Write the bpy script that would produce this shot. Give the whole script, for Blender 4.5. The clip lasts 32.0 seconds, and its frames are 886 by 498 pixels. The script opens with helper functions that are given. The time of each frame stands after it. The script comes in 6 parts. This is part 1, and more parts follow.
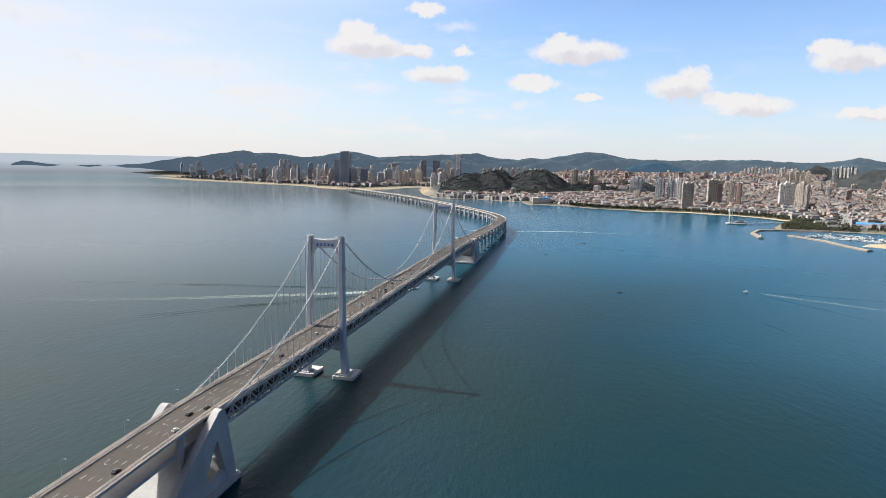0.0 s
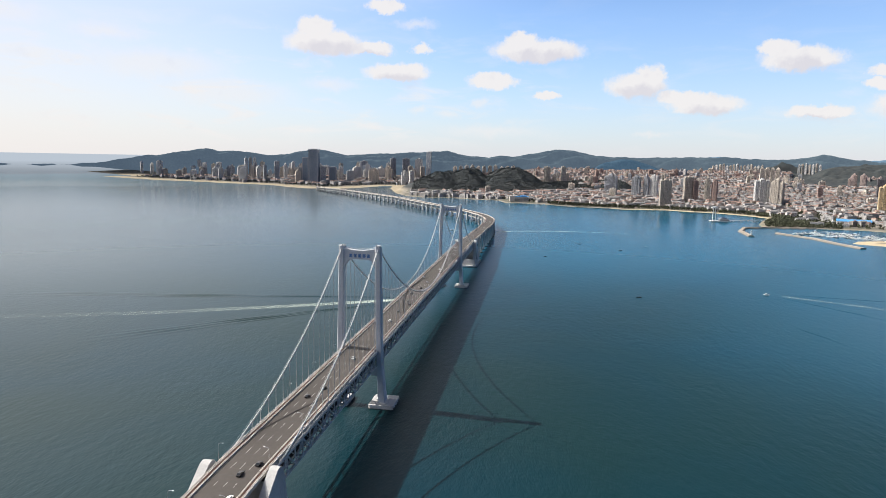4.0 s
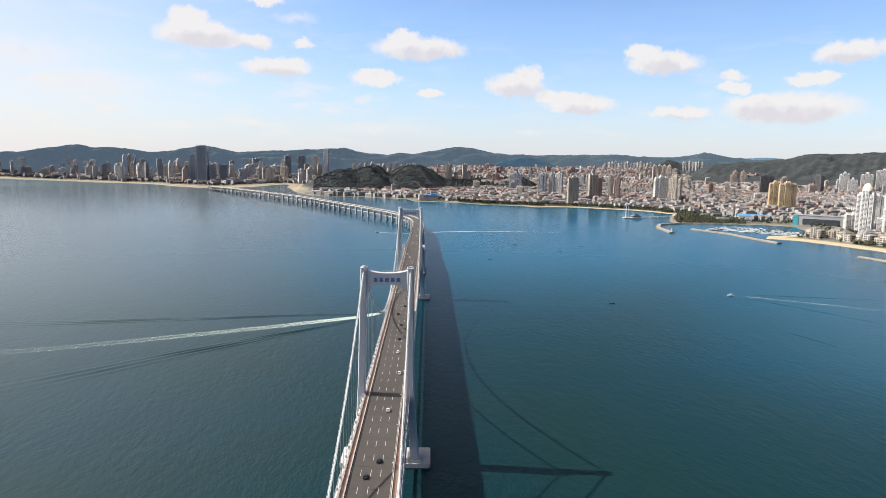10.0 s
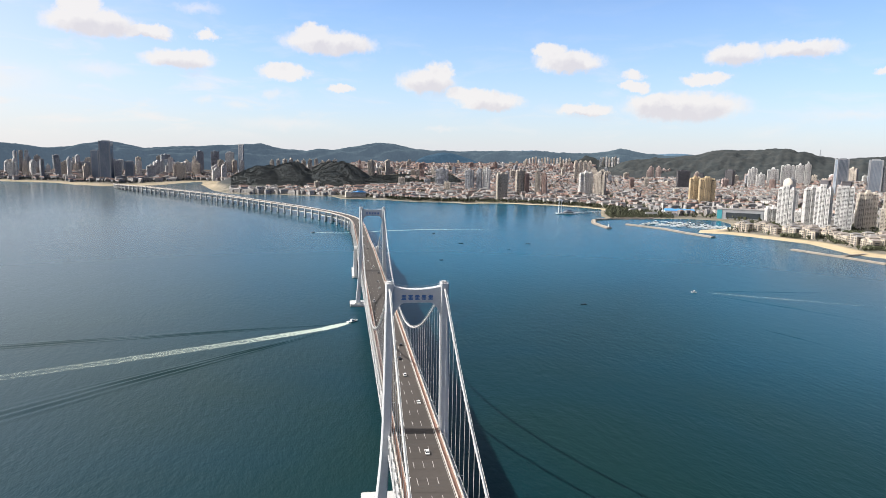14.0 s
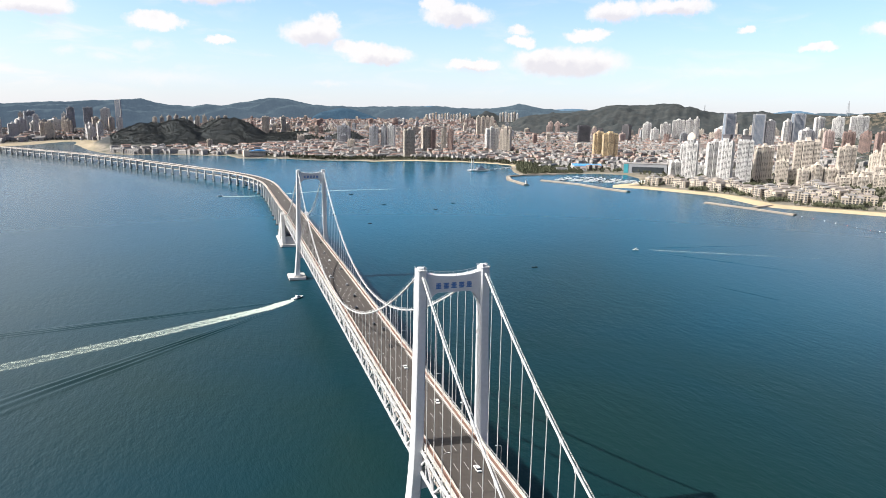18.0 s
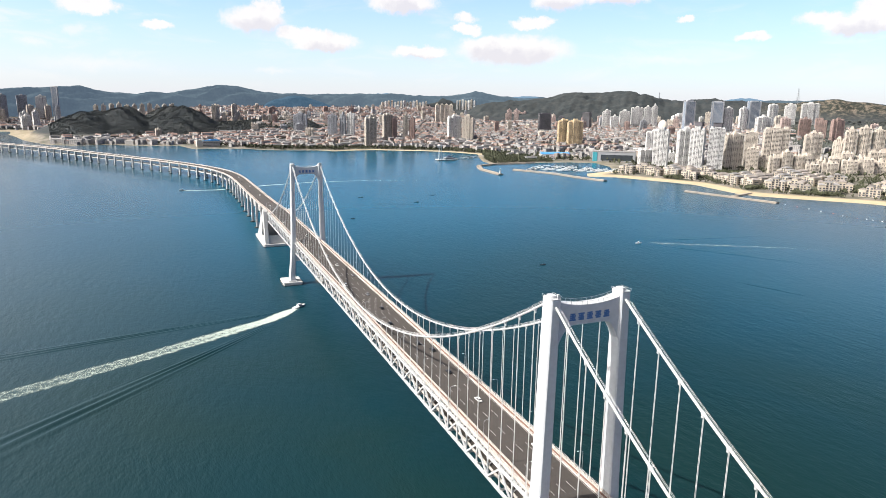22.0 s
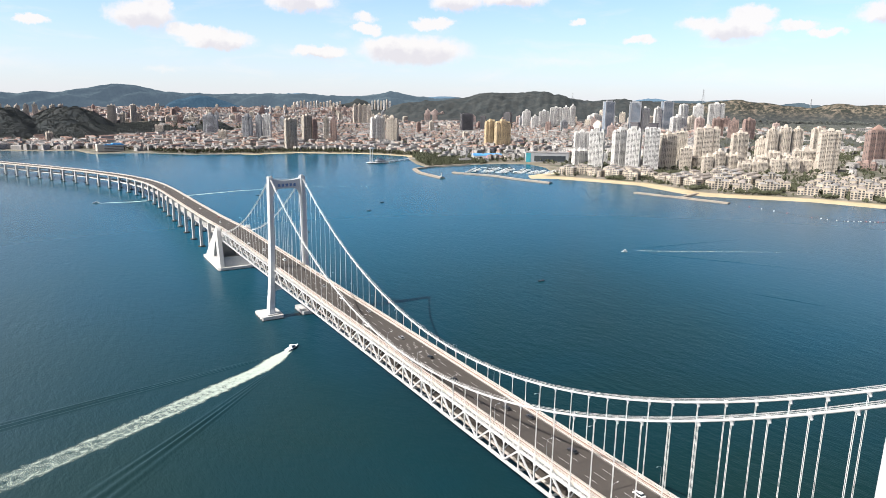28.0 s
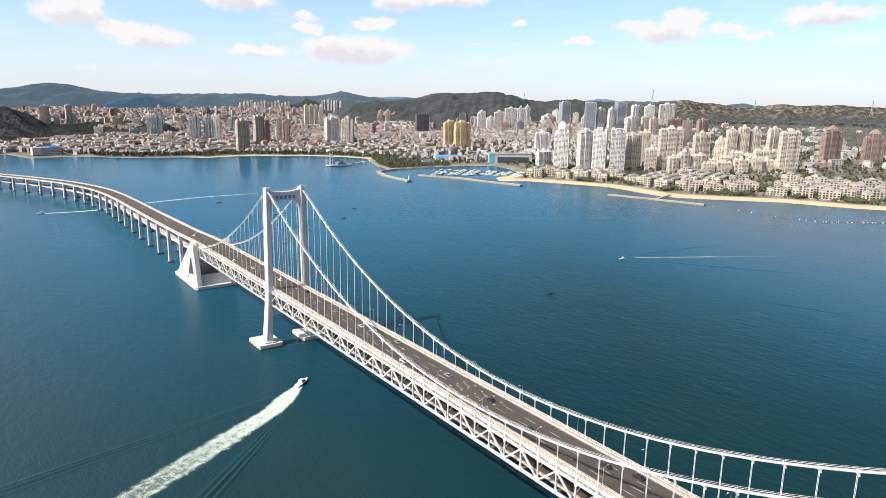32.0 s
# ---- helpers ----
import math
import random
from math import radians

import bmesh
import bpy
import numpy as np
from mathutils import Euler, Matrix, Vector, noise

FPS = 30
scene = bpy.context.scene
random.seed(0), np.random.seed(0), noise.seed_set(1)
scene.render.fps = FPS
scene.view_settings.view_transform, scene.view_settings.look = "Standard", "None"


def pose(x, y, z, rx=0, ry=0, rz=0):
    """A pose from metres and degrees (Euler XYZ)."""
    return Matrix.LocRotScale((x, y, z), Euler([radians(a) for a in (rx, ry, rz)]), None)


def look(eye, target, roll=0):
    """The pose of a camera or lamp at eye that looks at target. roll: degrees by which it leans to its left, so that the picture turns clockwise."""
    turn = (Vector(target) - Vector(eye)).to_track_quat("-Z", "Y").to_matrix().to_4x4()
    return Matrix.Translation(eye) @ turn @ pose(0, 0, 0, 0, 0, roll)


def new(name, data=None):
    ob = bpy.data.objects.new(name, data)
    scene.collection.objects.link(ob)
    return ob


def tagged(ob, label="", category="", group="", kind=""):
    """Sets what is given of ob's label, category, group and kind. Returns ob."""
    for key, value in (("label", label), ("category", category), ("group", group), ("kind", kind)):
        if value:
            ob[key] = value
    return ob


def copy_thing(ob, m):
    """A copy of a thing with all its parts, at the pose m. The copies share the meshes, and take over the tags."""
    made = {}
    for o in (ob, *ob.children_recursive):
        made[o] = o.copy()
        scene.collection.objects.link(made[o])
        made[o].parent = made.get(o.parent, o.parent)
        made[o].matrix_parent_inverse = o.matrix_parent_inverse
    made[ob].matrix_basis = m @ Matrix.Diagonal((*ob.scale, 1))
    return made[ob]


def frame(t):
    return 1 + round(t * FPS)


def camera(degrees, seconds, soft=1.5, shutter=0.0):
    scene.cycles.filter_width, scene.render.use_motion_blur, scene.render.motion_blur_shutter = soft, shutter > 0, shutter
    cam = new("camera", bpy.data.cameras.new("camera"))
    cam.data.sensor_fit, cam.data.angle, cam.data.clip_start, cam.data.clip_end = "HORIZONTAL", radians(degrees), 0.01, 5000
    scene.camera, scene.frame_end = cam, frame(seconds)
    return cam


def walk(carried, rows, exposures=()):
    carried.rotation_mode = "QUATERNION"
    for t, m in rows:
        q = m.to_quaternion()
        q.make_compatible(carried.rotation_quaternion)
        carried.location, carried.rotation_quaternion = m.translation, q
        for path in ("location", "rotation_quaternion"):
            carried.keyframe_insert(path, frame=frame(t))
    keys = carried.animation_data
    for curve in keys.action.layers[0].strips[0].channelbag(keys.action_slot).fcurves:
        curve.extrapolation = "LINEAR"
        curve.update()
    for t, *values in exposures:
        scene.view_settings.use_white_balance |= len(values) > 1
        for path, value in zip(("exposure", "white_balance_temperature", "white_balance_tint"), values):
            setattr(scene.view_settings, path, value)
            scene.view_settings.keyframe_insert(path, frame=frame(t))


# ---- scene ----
cam = camera(67.63, 32.0, soft=0.65)
walk(cam, [
    (0, look((199.7, -494.5, 177.0), (-4.0, 475.7, 45.6), 1.23)),
    (1, look((181.0, -482.6, 177.0), (-11.3, 489.8, 44.5), 1.18)),
    (2, look((162.4, -470.6, 176.9), (-20.0, 503.6, 43.6), 1.16)),
    (3, look((143.8, -458.5, 176.9), (-24.5, 518.1, 42.5), 1.11)),
    (3.5, look((134.6, -452.3, 176.8), (-23.9, 525.9, 42.8), 1.10)),
    (5.5, look((98.1, -427.1, 176.7), (-7.5, 558.2, 42.2), 1.08)),
    (6, look((89.3, -420.6, 176.7), (-1.9, 566.1, 41.9), 1.09)),
    (7, look((71.8, -407.5, 176.7), (10.9, 581.5, 41.8), 1.06)),
    (8, look((54.8, -394.2, 176.7), (22.4, 596.2, 42.1), 1.01)),
    (9, look((38.3, -380.6, 176.7), (32.7, 610.2, 41.9), 1.07)),
    (10, look((22.6, -366.9, 176.7), (45.4, 623.7, 41.9), 1.11)),
    (11, look((7.3, -352.9, 176.5), (59.5, 636.6, 42.0), 1.09)),
    (12, look((-7.4, -338.6, 176.2), (76.7, 648.9, 42.5), 1.14)),
    (13, look((-21.7, -323.7, 175.8), (96.3, 660.3, 42.1), 1.13)),
    (13.5, look((-28.6, -316.0, 175.7), (106.6, 665.6, 40.4), 1.11)),
    (14, look((-35.5, -308.2, 175.5), (116.0, 670.5, 37.3), 1.08)),
    (14.5, look((-42.4, -300.3, 175.4), (126.9, 674.7, 31.9), 1.04)),
    (16.5, look((-67.3, -267.0, 175.3), (179.9, 685.7, -1.4), 1.01)),
    (17, look((-72.7, -258.4, 175.3), (194.8, 687.2, -9.5), 0.98)),
    (17.5, look((-78.1, -249.8, 175.2), (210.1, 688.2, -17.6), 0.94)),
    (18, look((-83.3, -241.1, 175.2), (222.3, 689.9, -24.6), 0.91)),
    (18.5, look((-88.4, -232.4, 175.1), (232.4, 692.0, -31.1), 0.88)),
    (19, look((-93.4, -223.6, 175.1), (238.2, 695.9, -36.3), 0.87)),
    (20, look((-103.0, -205.8, 174.9), (243.8, 706.6, -42.6), 0.94)),
    (21, look((-112.0, -187.6, 174.6), (246.9, 720.2, -42.3), 0.92)),
    (22, look((-120.7, -169.4, 174.4), (255.0, 731.8, -41.8), 0.85)),
    (23, look((-129.0, -151.2, 174.1), (268.2, 740.9, -41.0), 0.81)),
    (24, look((-136.6, -133.1, 173.9), (283.0, 748.8, -41.1), 0.84)),
    (25, look((-143.8, -114.9, 173.7), (298.3, 756.0, -40.8), 0.87)),
    (25.5, look((-147.2, -105.8, 173.7), (305.3, 759.9, -40.3), 0.87)),
    (27.5, look((-160.2, -68.8, 174.1), (332.2, 774.8, -40.4), 0.87)),
    (28, look((-163.0, -59.7, 174.2), (338.3, 778.7, -39.9), 0.84)),
    (29, look((-168.3, -41.6, 174.5), (349.8, 786.6, -39.2), 0.85)),
    (30, look((-173.0, -23.7, 174.7), (361.6, 794.0, -38.7), 0.83)),
    (31, look((-177.3, -6.2, 174.8), (374.1, 800.2, -38.7), 0.83)),
    (32, look((-181.4, 11.3, 174.9), (388.1, 805.3, -37.9), 0.85)),
], exposures=((0, 0.50), (13.5, 0.52), (19, 0.70), (24, 0.68), (32, 0.62)))

# ---- light ----
SUN_AZ, SUN_EL = -84.5, 45.0          # degrees clockwise from +Y, and above the horizon
sun_dir = Vector((math.sin(radians(SUN_AZ)) * math.cos(radians(SUN_EL)),
                  math.cos(radians(SUN_AZ)) * math.cos(radians(SUN_EL)), math.sin(radians(SUN_EL))))
sun = new("sun", bpy.data.lights.new("sun", "SUN"))
sun.data.energy, sun.data.angle, sun.data.color = 4.8, radians(0.5), (1.0, 0.955, 0.90)
sun.matrix_world = look(sun_dir * 1000, (0, 0, 0))

world = bpy.data.worlds.new("sky")
scene.world = world
world.use_nodes = True
WN, WL = world.node_tree.nodes, world.node_tree.links
WN.clear()


def wmath(op, a, b=None, c=None, clamp=False):
    n = WN.new("ShaderNodeMath")
    n.operation, n.use_clamp = op, clamp
    for i, v in enumerate((a, b, c)):
        if v is None:
            continue
        if isinstance(v, (int, float)):
            n.inputs[i].default_value = v
        else:
            WL.new(v, n.inputs[i])
    return n.outputs[0]


def make_sky():
    sky = WN.new("ShaderNodeTexSky")
    sky.sky_type, sky.sun_disc = "NISHITA", False
    sky.sun_elevation, sky.sun_rotation = radians(SUN_EL), radians(SUN_AZ % 360)
    sky.altitude, sky.air_density, sky.dust_density, sky.ozone_density = 100, 1.0, 0.4, 1.5
    coord = WN.new("ShaderNodeTexCoord")
    sep = WN.new("ShaderNodeSeparateXYZ")
    WL.new(coord.outputs["Generated"], sep.inputs[0])
    flat = wmath("SQRT", wmath("ADD", wmath("MULTIPLY", sep.outputs[0], sep.outputs[0]), wmath("MULTIPLY", sep.outputs[1], sep.outputs[1])))
    az = wmath("MULTIPLY", wmath("ARCTAN2", sep.outputs[0], sep.outputs[1]), 180 / math.pi)
    el = wmath("MULTIPLY", wmath("ARCTAN2", sep.outputs[2], flat), 180 / math.pi)
    place = WN.new("ShaderNodeCombineXYZ")
    WL.new(az, place.inputs[0]), WL.new(el, place.inputs[1])
    # billows push the outlines about
    billow = WN.new("ShaderNodeTexNoise")
    billow.inputs["Scale"].default_value, billow.inputs["Detail"].default_value, billow.inputs["Roughness"].default_value = 0.7, 7, 0.66
    WL.new(place.outputs[0], billow.inputs["Vector"])
    off = WN.new("ShaderNodeVectorMath")
    off.operation = "MULTIPLY_ADD"
    WL.new(billow.outputs["Color"], off.inputs[0])
    off.inputs[1].default_value, off.inputs[2].default_value = (2.6, 1.5, 0), (-1.3, -0.75, 0)
    bent = WN.new("ShaderNodeVectorMath")
    WL.new(place.outputs[0], bent.inputs[0]), WL.new(off.outputs[0], bent.inputs[1])

    sunside = WN.new("ShaderNodeVectorMath")
    WL.new(bent.outputs[0], sunside.inputs[0])
    sunside.inputs[1].default_value = (-0.35, 0.62, 0)
    field = [None, None, None]
    last = [(bent.outputs[0], (0, 0), (1, 1)), (sunside.outputs[0], (0, 0), (1, 1))]

    def cloud(a, e, wide, high, dense=1.0, kind=0):
        """A cloud round azimuth a and elevation e, in degrees."""
        for k, source in ((kind, 0), (2, 1))[:1 if kind or wide < 2.4 else 2]:
            # each map goes on from the one before it
            socket, (pa, pe), (pw, ph) = last[source]
            w, h = wide * 1.1, high * 1.12
            at = WN.new("ShaderNodeMapping")
            at.vector_type = "TEXTURE"
            at.inputs["Location"].default_value, at.inputs["Scale"].default_value = ((a - pa) / pw, (e - pe) / ph, 0), (w / pw, h / ph, 1)
            WL.new(socket, at.inputs["Vector"])
            last[source] = (at.outputs[0], (a, e), (w, h))
            size = WN.new("ShaderNodeVectorMath")
            size.operation = "LENGTH"
            WL.new(at.outputs[0], size.inputs[0])
            body = wmath("MULTIPLY", wmath("SUBTRACT", 1.0, size.outputs["Value"]), dense)
            field[k] = body if field[k] is None else wmath("MAXIMUM", field[k], body)

    def wisps():
        """Torn thin cloud in flat streaks, thickest low down and towards the sun."""
        flat_map = WN.new("ShaderNodeMapping")
        flat_map.inputs["Scale"].default_value = (0.16, 0.62, 1.0)
        WL.new(place.outputs[0], flat_map.inputs["Vector"])
        torn = WN.new("ShaderNodeTexNoise")
        torn.inputs["Scale"].default_value, torn.inputs["Detail"].default_value, torn.inputs["Roughness"].default_value, torn.inputs["Distortion"].default_value = 1.0, 7, 0.58, 0.5
        WL.new(flat_map.outputs[0], torn.inputs["Vector"])
        side = wmath("ADD", density(wmath("MULTIPLY", az, -1.0), -6.0, 26.0, 0.75), 0.42)
        band = wmath("MULTIPLY", density(el, 0.3, 2.2, 1.0), wmath("SUBTRACT", 1.0, density(el, 4.0, 12.0, 0.85)))
        return wmath("MULTIPLY", density(torn.outputs["Fac"], 0.47, 0.72, 0.75), wmath("MULTIPLY", band, side))

    # solid heaps
    cloud(-18.6, 9.3, 3.6, 1.2), cloud(-19.4, 10.4, 1.6, 1.1), cloud(-15.0, 9.0, 2.4, 0.6), cloud(-12.7, 7.2, 3.1, 0.85)
    cloud(-1.0, 9.0, 4.3, 1.05), cloud(-2.2, 9.7, 1.6, 0.9), cloud(-4.6, 6.6, 2.3, 0.7), cloud(-0.1, 5.4, 1.1, 0.35)
    cloud(7.2, 6.2, 2.6, 1.1), cloud(8.3, 6.9, 1.4, 1.0), cloud(12.4, 4.7, 3.4, 0.8), cloud(10.5, 5.2, 2.2, 0.7)
    cloud(18.9, 7.9, 3.2, 0.95), cloud(17.4, 8.7, 1.5, 0.8), cloud(20.4, 4.0, 2.6, 0.55), cloud(28.3, 4.3, 5.4, 1.3, 0.9)
    cloud(26.0, 4.6, 2.6, 0.9), cloud(29.5, 6.3, 1.6, 0.5), cloud(31.8, 8.2, 2.4, 0.9), cloud(24.3, 5.9, 1.3, 0.5)
    cloud(53.4, 5.9, 3.0, 0.9), cloud(54.6, 6.9, 1.9, 0.8), cloud(57.6, 6.0, 1.6, 0.5), cloud(59.6, 5.5, 1.5, 0.4)
    cloud(64.5, 6.7, 3.6, 0.8), cloud(46.5, 5.2, 1.4, 0.4), cloud(41.7, 6.6, 0.9, 0.35), cloud(36.2, 8.4, 3.2, 0.7)
    cloud(-13.6, 12.3, 1.8, 0.6), cloud(-10.6, 9.1, 1.0, 0.45, 0.8), cloud(24.2, 6.8, 1.2, 0.5, 0.8), cloud(30.3, 6.6, 1.2, 0.45, 0.8), cloud(51.0, 6.3, 2.0, 0.7, 0.8)
    # thin veils
    cloud(-11.1, 11.0, 2.4, 0.5, 0.6, 1), cloud(-5.5, 4.9, 0.9, 0.6, 0.7, 1), cloud(-8.4, 3.9, 1.4, 0.5, 0.6, 1), cloud(-10.9, 4.2, 1.1, 0.45, 0.6, 1)
    cloud(-4.6, 2.5, 6.0, 0.8, 0.55, 1), cloud(8.4, 2.4, 2.0, 0.35, 0.5, 1), cloud(-31.6, 6.9, 7.0, 1.5, 0.7, 1)
    cloud(-26.5, 5.1, 6.5, 1.5, 0.7, 1), cloud(-18.3, 6.0, 3.0, 0.7, 0.6, 1), cloud(-43.7, 9.8, 6.5, 1.2, 0.7, 1)
    cloud(-35.0, 9.1, 3.6, 0.9, 0.6, 1), cloud(-24.6, 5.1, 3.0, 0.7, 0.6, 1), cloud(66.5, 4.9, 3.4, 0.55, 0.6, 1), cloud(40.0, 3.6, 6.0, 0.6, 0.5, 1)

    def density(value, low, high, most):
        n = WN.new("ShaderNodeMapRange")
        n.interpolation_type = "SMOOTHSTEP"
        WL.new(value, n.inputs[0])
        for i, v in enumerate((low, high, 0.0, most)):
            n.inputs[i + 1].default_value = v
        return n.outputs[0]

    cover = wmath("MAXIMUM", density(field[0], 0.0, 0.42, 0.93), density(field[1], 0.0, 0.6, 0.55))
    cover = wmath("MAXIMUM", cover, wisps())
    tone = WN.new("ShaderNodeTexNoise")
    tone.inputs["Scale"].default_value, tone.inputs["Detail"].default_value = 0.8, 5
    WL.new(place.outputs[0], tone.inputs["Vector"])
    shade = WN.new("ShaderNodeValToRGB")
    shade.color_ramp.elements[0].position, shade.color_ramp.elements[1].position = 0.30, 0.62
    shade.color_ramp.elements[0].color, shade.color_ramp.elements[1].color = (4.1, 3.95, 4.15, 1), (4.95, 4.78, 4.72, 1)
    WL.new(wmath("SUBTRACT", wmath("MULTIPLY_ADD", tone.outputs["Fac"], 0.7, 0.33), density(field[2], 0.05, 0.8, 0.42)), shade.inputs[0])
    # white haze low down, and more of it towards the sun
    low = wmath("POWER", math.e, wmath("DIVIDE", wmath("MAXIMUM", el, 0.0), -5.6))
    sunward = wmath("COSINE", wmath("MULTIPLY", wmath("SUBTRACT", az, SUN_AZ), math.pi / 180))
    glow = wmath("MULTIPLY", density(sunward, 0.10, 0.95, 0.93), wmath("POWER", math.e, wmath("DIVIDE", wmath("MAXIMUM", el, 0.0), -45.0)))
    gain = WN.new("ShaderNodeVectorMath")
    gain.operation = "MULTIPLY"
    WL.new(sky.outputs[0], gain.inputs[0])
    # a deep zenith over a bright rim, and a warm halo round the sun
    tall = WN.new("ShaderNodeMix")
    tall.data_type = "RGBA"
    WL.new(density(el, 11.0, 25.0, 1.0), tall.inputs["Factor"])
    tall.inputs["A"].default_value, tall.inputs["B"].default_value = (0.66, 0.83, 1.06, 1), (0.13, 0.21, 0.31, 1)
    WL.new(tall.outputs["Result"], gain.inputs[1])
    toward = WN.new("ShaderNodeVectorMath")
    toward.operation = "DOT_PRODUCT"
    WL.new(coord.outputs["Generated"], toward.inputs[0])
    toward.inputs[1].default_value = sun_dir
    halo = density(toward.outputs["Value"], 0.20, 1.0, 0.92)

    def over(under, amount, colour):
        n = WN.new("ShaderNodeMix")
        n.data_type = "RGBA"
        WL.new(amount, n.inputs["Factor"]), WL.new(under, n.inputs["A"])
        n.inputs["B"].default_value = (*colour, 1)
        return n.outputs["Result"]

    hazy = over(over(gain.outputs[0], wmath("MULTIPLY", low, 0.92), (4.15, 4.12, 4.38)), wmath("MAXIMUM", glow, halo), (5.0, 4.74, 4.56))
    # the glare of the haze under the sun, and the deeper blue half of the sky across from it
    near_sun = wmath("MULTIPLY", density(sunward, 0.0, 0.85, 1.0), wmath("MULTIPLY", density(el, 11.0, 22.0, 1.0), wmath("SUBTRACT", 1.0, density(el, 34.0, 60.0, 1.0))))
    aureole = WN.new("ShaderNodeMix")
    aureole.data_type, aureole.blend_type = "RGBA", "ADD"
    WL.new(near_sun, aureole.inputs["Factor"]), WL.new(hazy, aureole.inputs["A"])
    aureole.inputs["B"].default_value = (11.0, 10.2, 9.2, 1)
    across = density(wmath("COSINE", wmath("MULTIPLY", wmath("SUBTRACT", az, 152.0), math.pi / 180)), 0.12, 0.75, 1.0)
    dim = WN.new("ShaderNodeMix")
    dim.data_type, dim.blend_type = "RGBA", "MULTIPLY"
    WL.new(across, dim.inputs["Factor"]), WL.new(aureole.outputs["Result"], dim.inputs["A"])
    dim.inputs["B"].default_value = (0.17, 0.26, 0.44, 1)
    hazy = dim.outputs["Result"]
    mix = WN.new("ShaderNodeMix")
    mix.data_type = "RGBA"
    WL.new(cover, mix.inputs["Factor"]), WL.new(hazy, mix.inputs["A"]), WL.new(shade.outputs[0], mix.inputs["B"])
    back = WN.new("ShaderNodeBackground")
    back.inputs["Strength"].default_value = 0.13
    WL.new(mix.outputs["Result"], back.inputs[0])
    out = WN.new("ShaderNodeOutputWorld")
    WL.new(back.outputs[0], out.inputs[0])


make_sky()

# ---- materials ----
def material(name, base, rough=0.6, metal=0.0, vary=0.12, scale=0.5, grain=0.0, bump=0.0, by_object=0.0, by_island=0.0, spec=0.5):
    """A plain surface: base colour with two scales of variation, a random tone for each object or island, and fine relief."""
    m = bpy.data.materials.new(name)
    m.use_nodes = True
    n, l = m.node_tree.nodes, m.node_tree.links
    p = n["Principled BSDF"]
    p.inputs["Roughness"].default_value, p.inputs["Metallic"].default_value = rough, metal
    p.inputs["Specular IOR Level"].default_value = spec
    geo = n.new("ShaderNodeNewGeometry")
    big = n.new("ShaderNodeTexNoise")
    big.inputs["Scale"].default_value, big.inputs["Detail"].default_value = scale, 4
    l.new(geo.outputs["Position"], big.inputs["Vector"])
    value = n.new("ShaderNodeMapRange")
    l.new(big.outputs["Fac"], value.inputs[0])
    for i, v in enumerate((0.25, 0.75, 1 - vary, 1 + vary)):
        value.inputs[i + 1].default_value = v
    fac = value.outputs[0]

    def times(a, b):
        k = n.new("ShaderNodeMath")
        k.operation = "MULTIPLY"
        l.new(a, k.inputs[0]), l.new(b, k.inputs[1])
        return k.outputs[0]

    if grain:
        fine = n.new("ShaderNodeTexNoise")
        fine.inputs["Scale"].default_value, fine.inputs["Detail"].default_value = scale * 13, 3
        l.new(geo.outputs["Position"], fine.inputs["Vector"])
        v2 = n.new("ShaderNodeMapRange")
        l.new(fine.outputs["Fac"], v2.inputs[0])
        for i, v in enumerate((0.3, 0.7, 1 - grain, 1 + grain)):
            v2.inputs[i + 1].default_value = v
        fac = times(fac, v2.outputs[0])
        if bump:
            b = n.new("ShaderNodeBump")
            b.inputs["Strength"].default_value, b.inputs["Distance"].default_value = bump, 0.3
            l.new(fine.outputs["Fac"], b.inputs["Height"])
            l.new(b.outputs[0], p.inputs["Normal"])
    for amount, node, socket in ((by_object, "ShaderNodeObjectInfo", "Random"), (by_island, "ShaderNodeNewGeometry", "Random Per Island")):
        if amount:
            r = n.new(node)
            v3 = n.new("ShaderNodeMapRange")
            l.new(r.outputs[socket], v3.inputs[0])
            v3.inputs[3].default_value, v3.inputs[4].default_value = 1 - amount, 1 + amount
            fac = times(fac, v3.outputs[0])
    tint = n.new("ShaderNodeVectorMath")
    tint.operation = "SCALE"
    tint.inputs[0].default_value = base
    l.new(fac, tint.inputs["Scale"])
    l.new(tint.outputs[0], p.inputs["Base Color"])
    return m


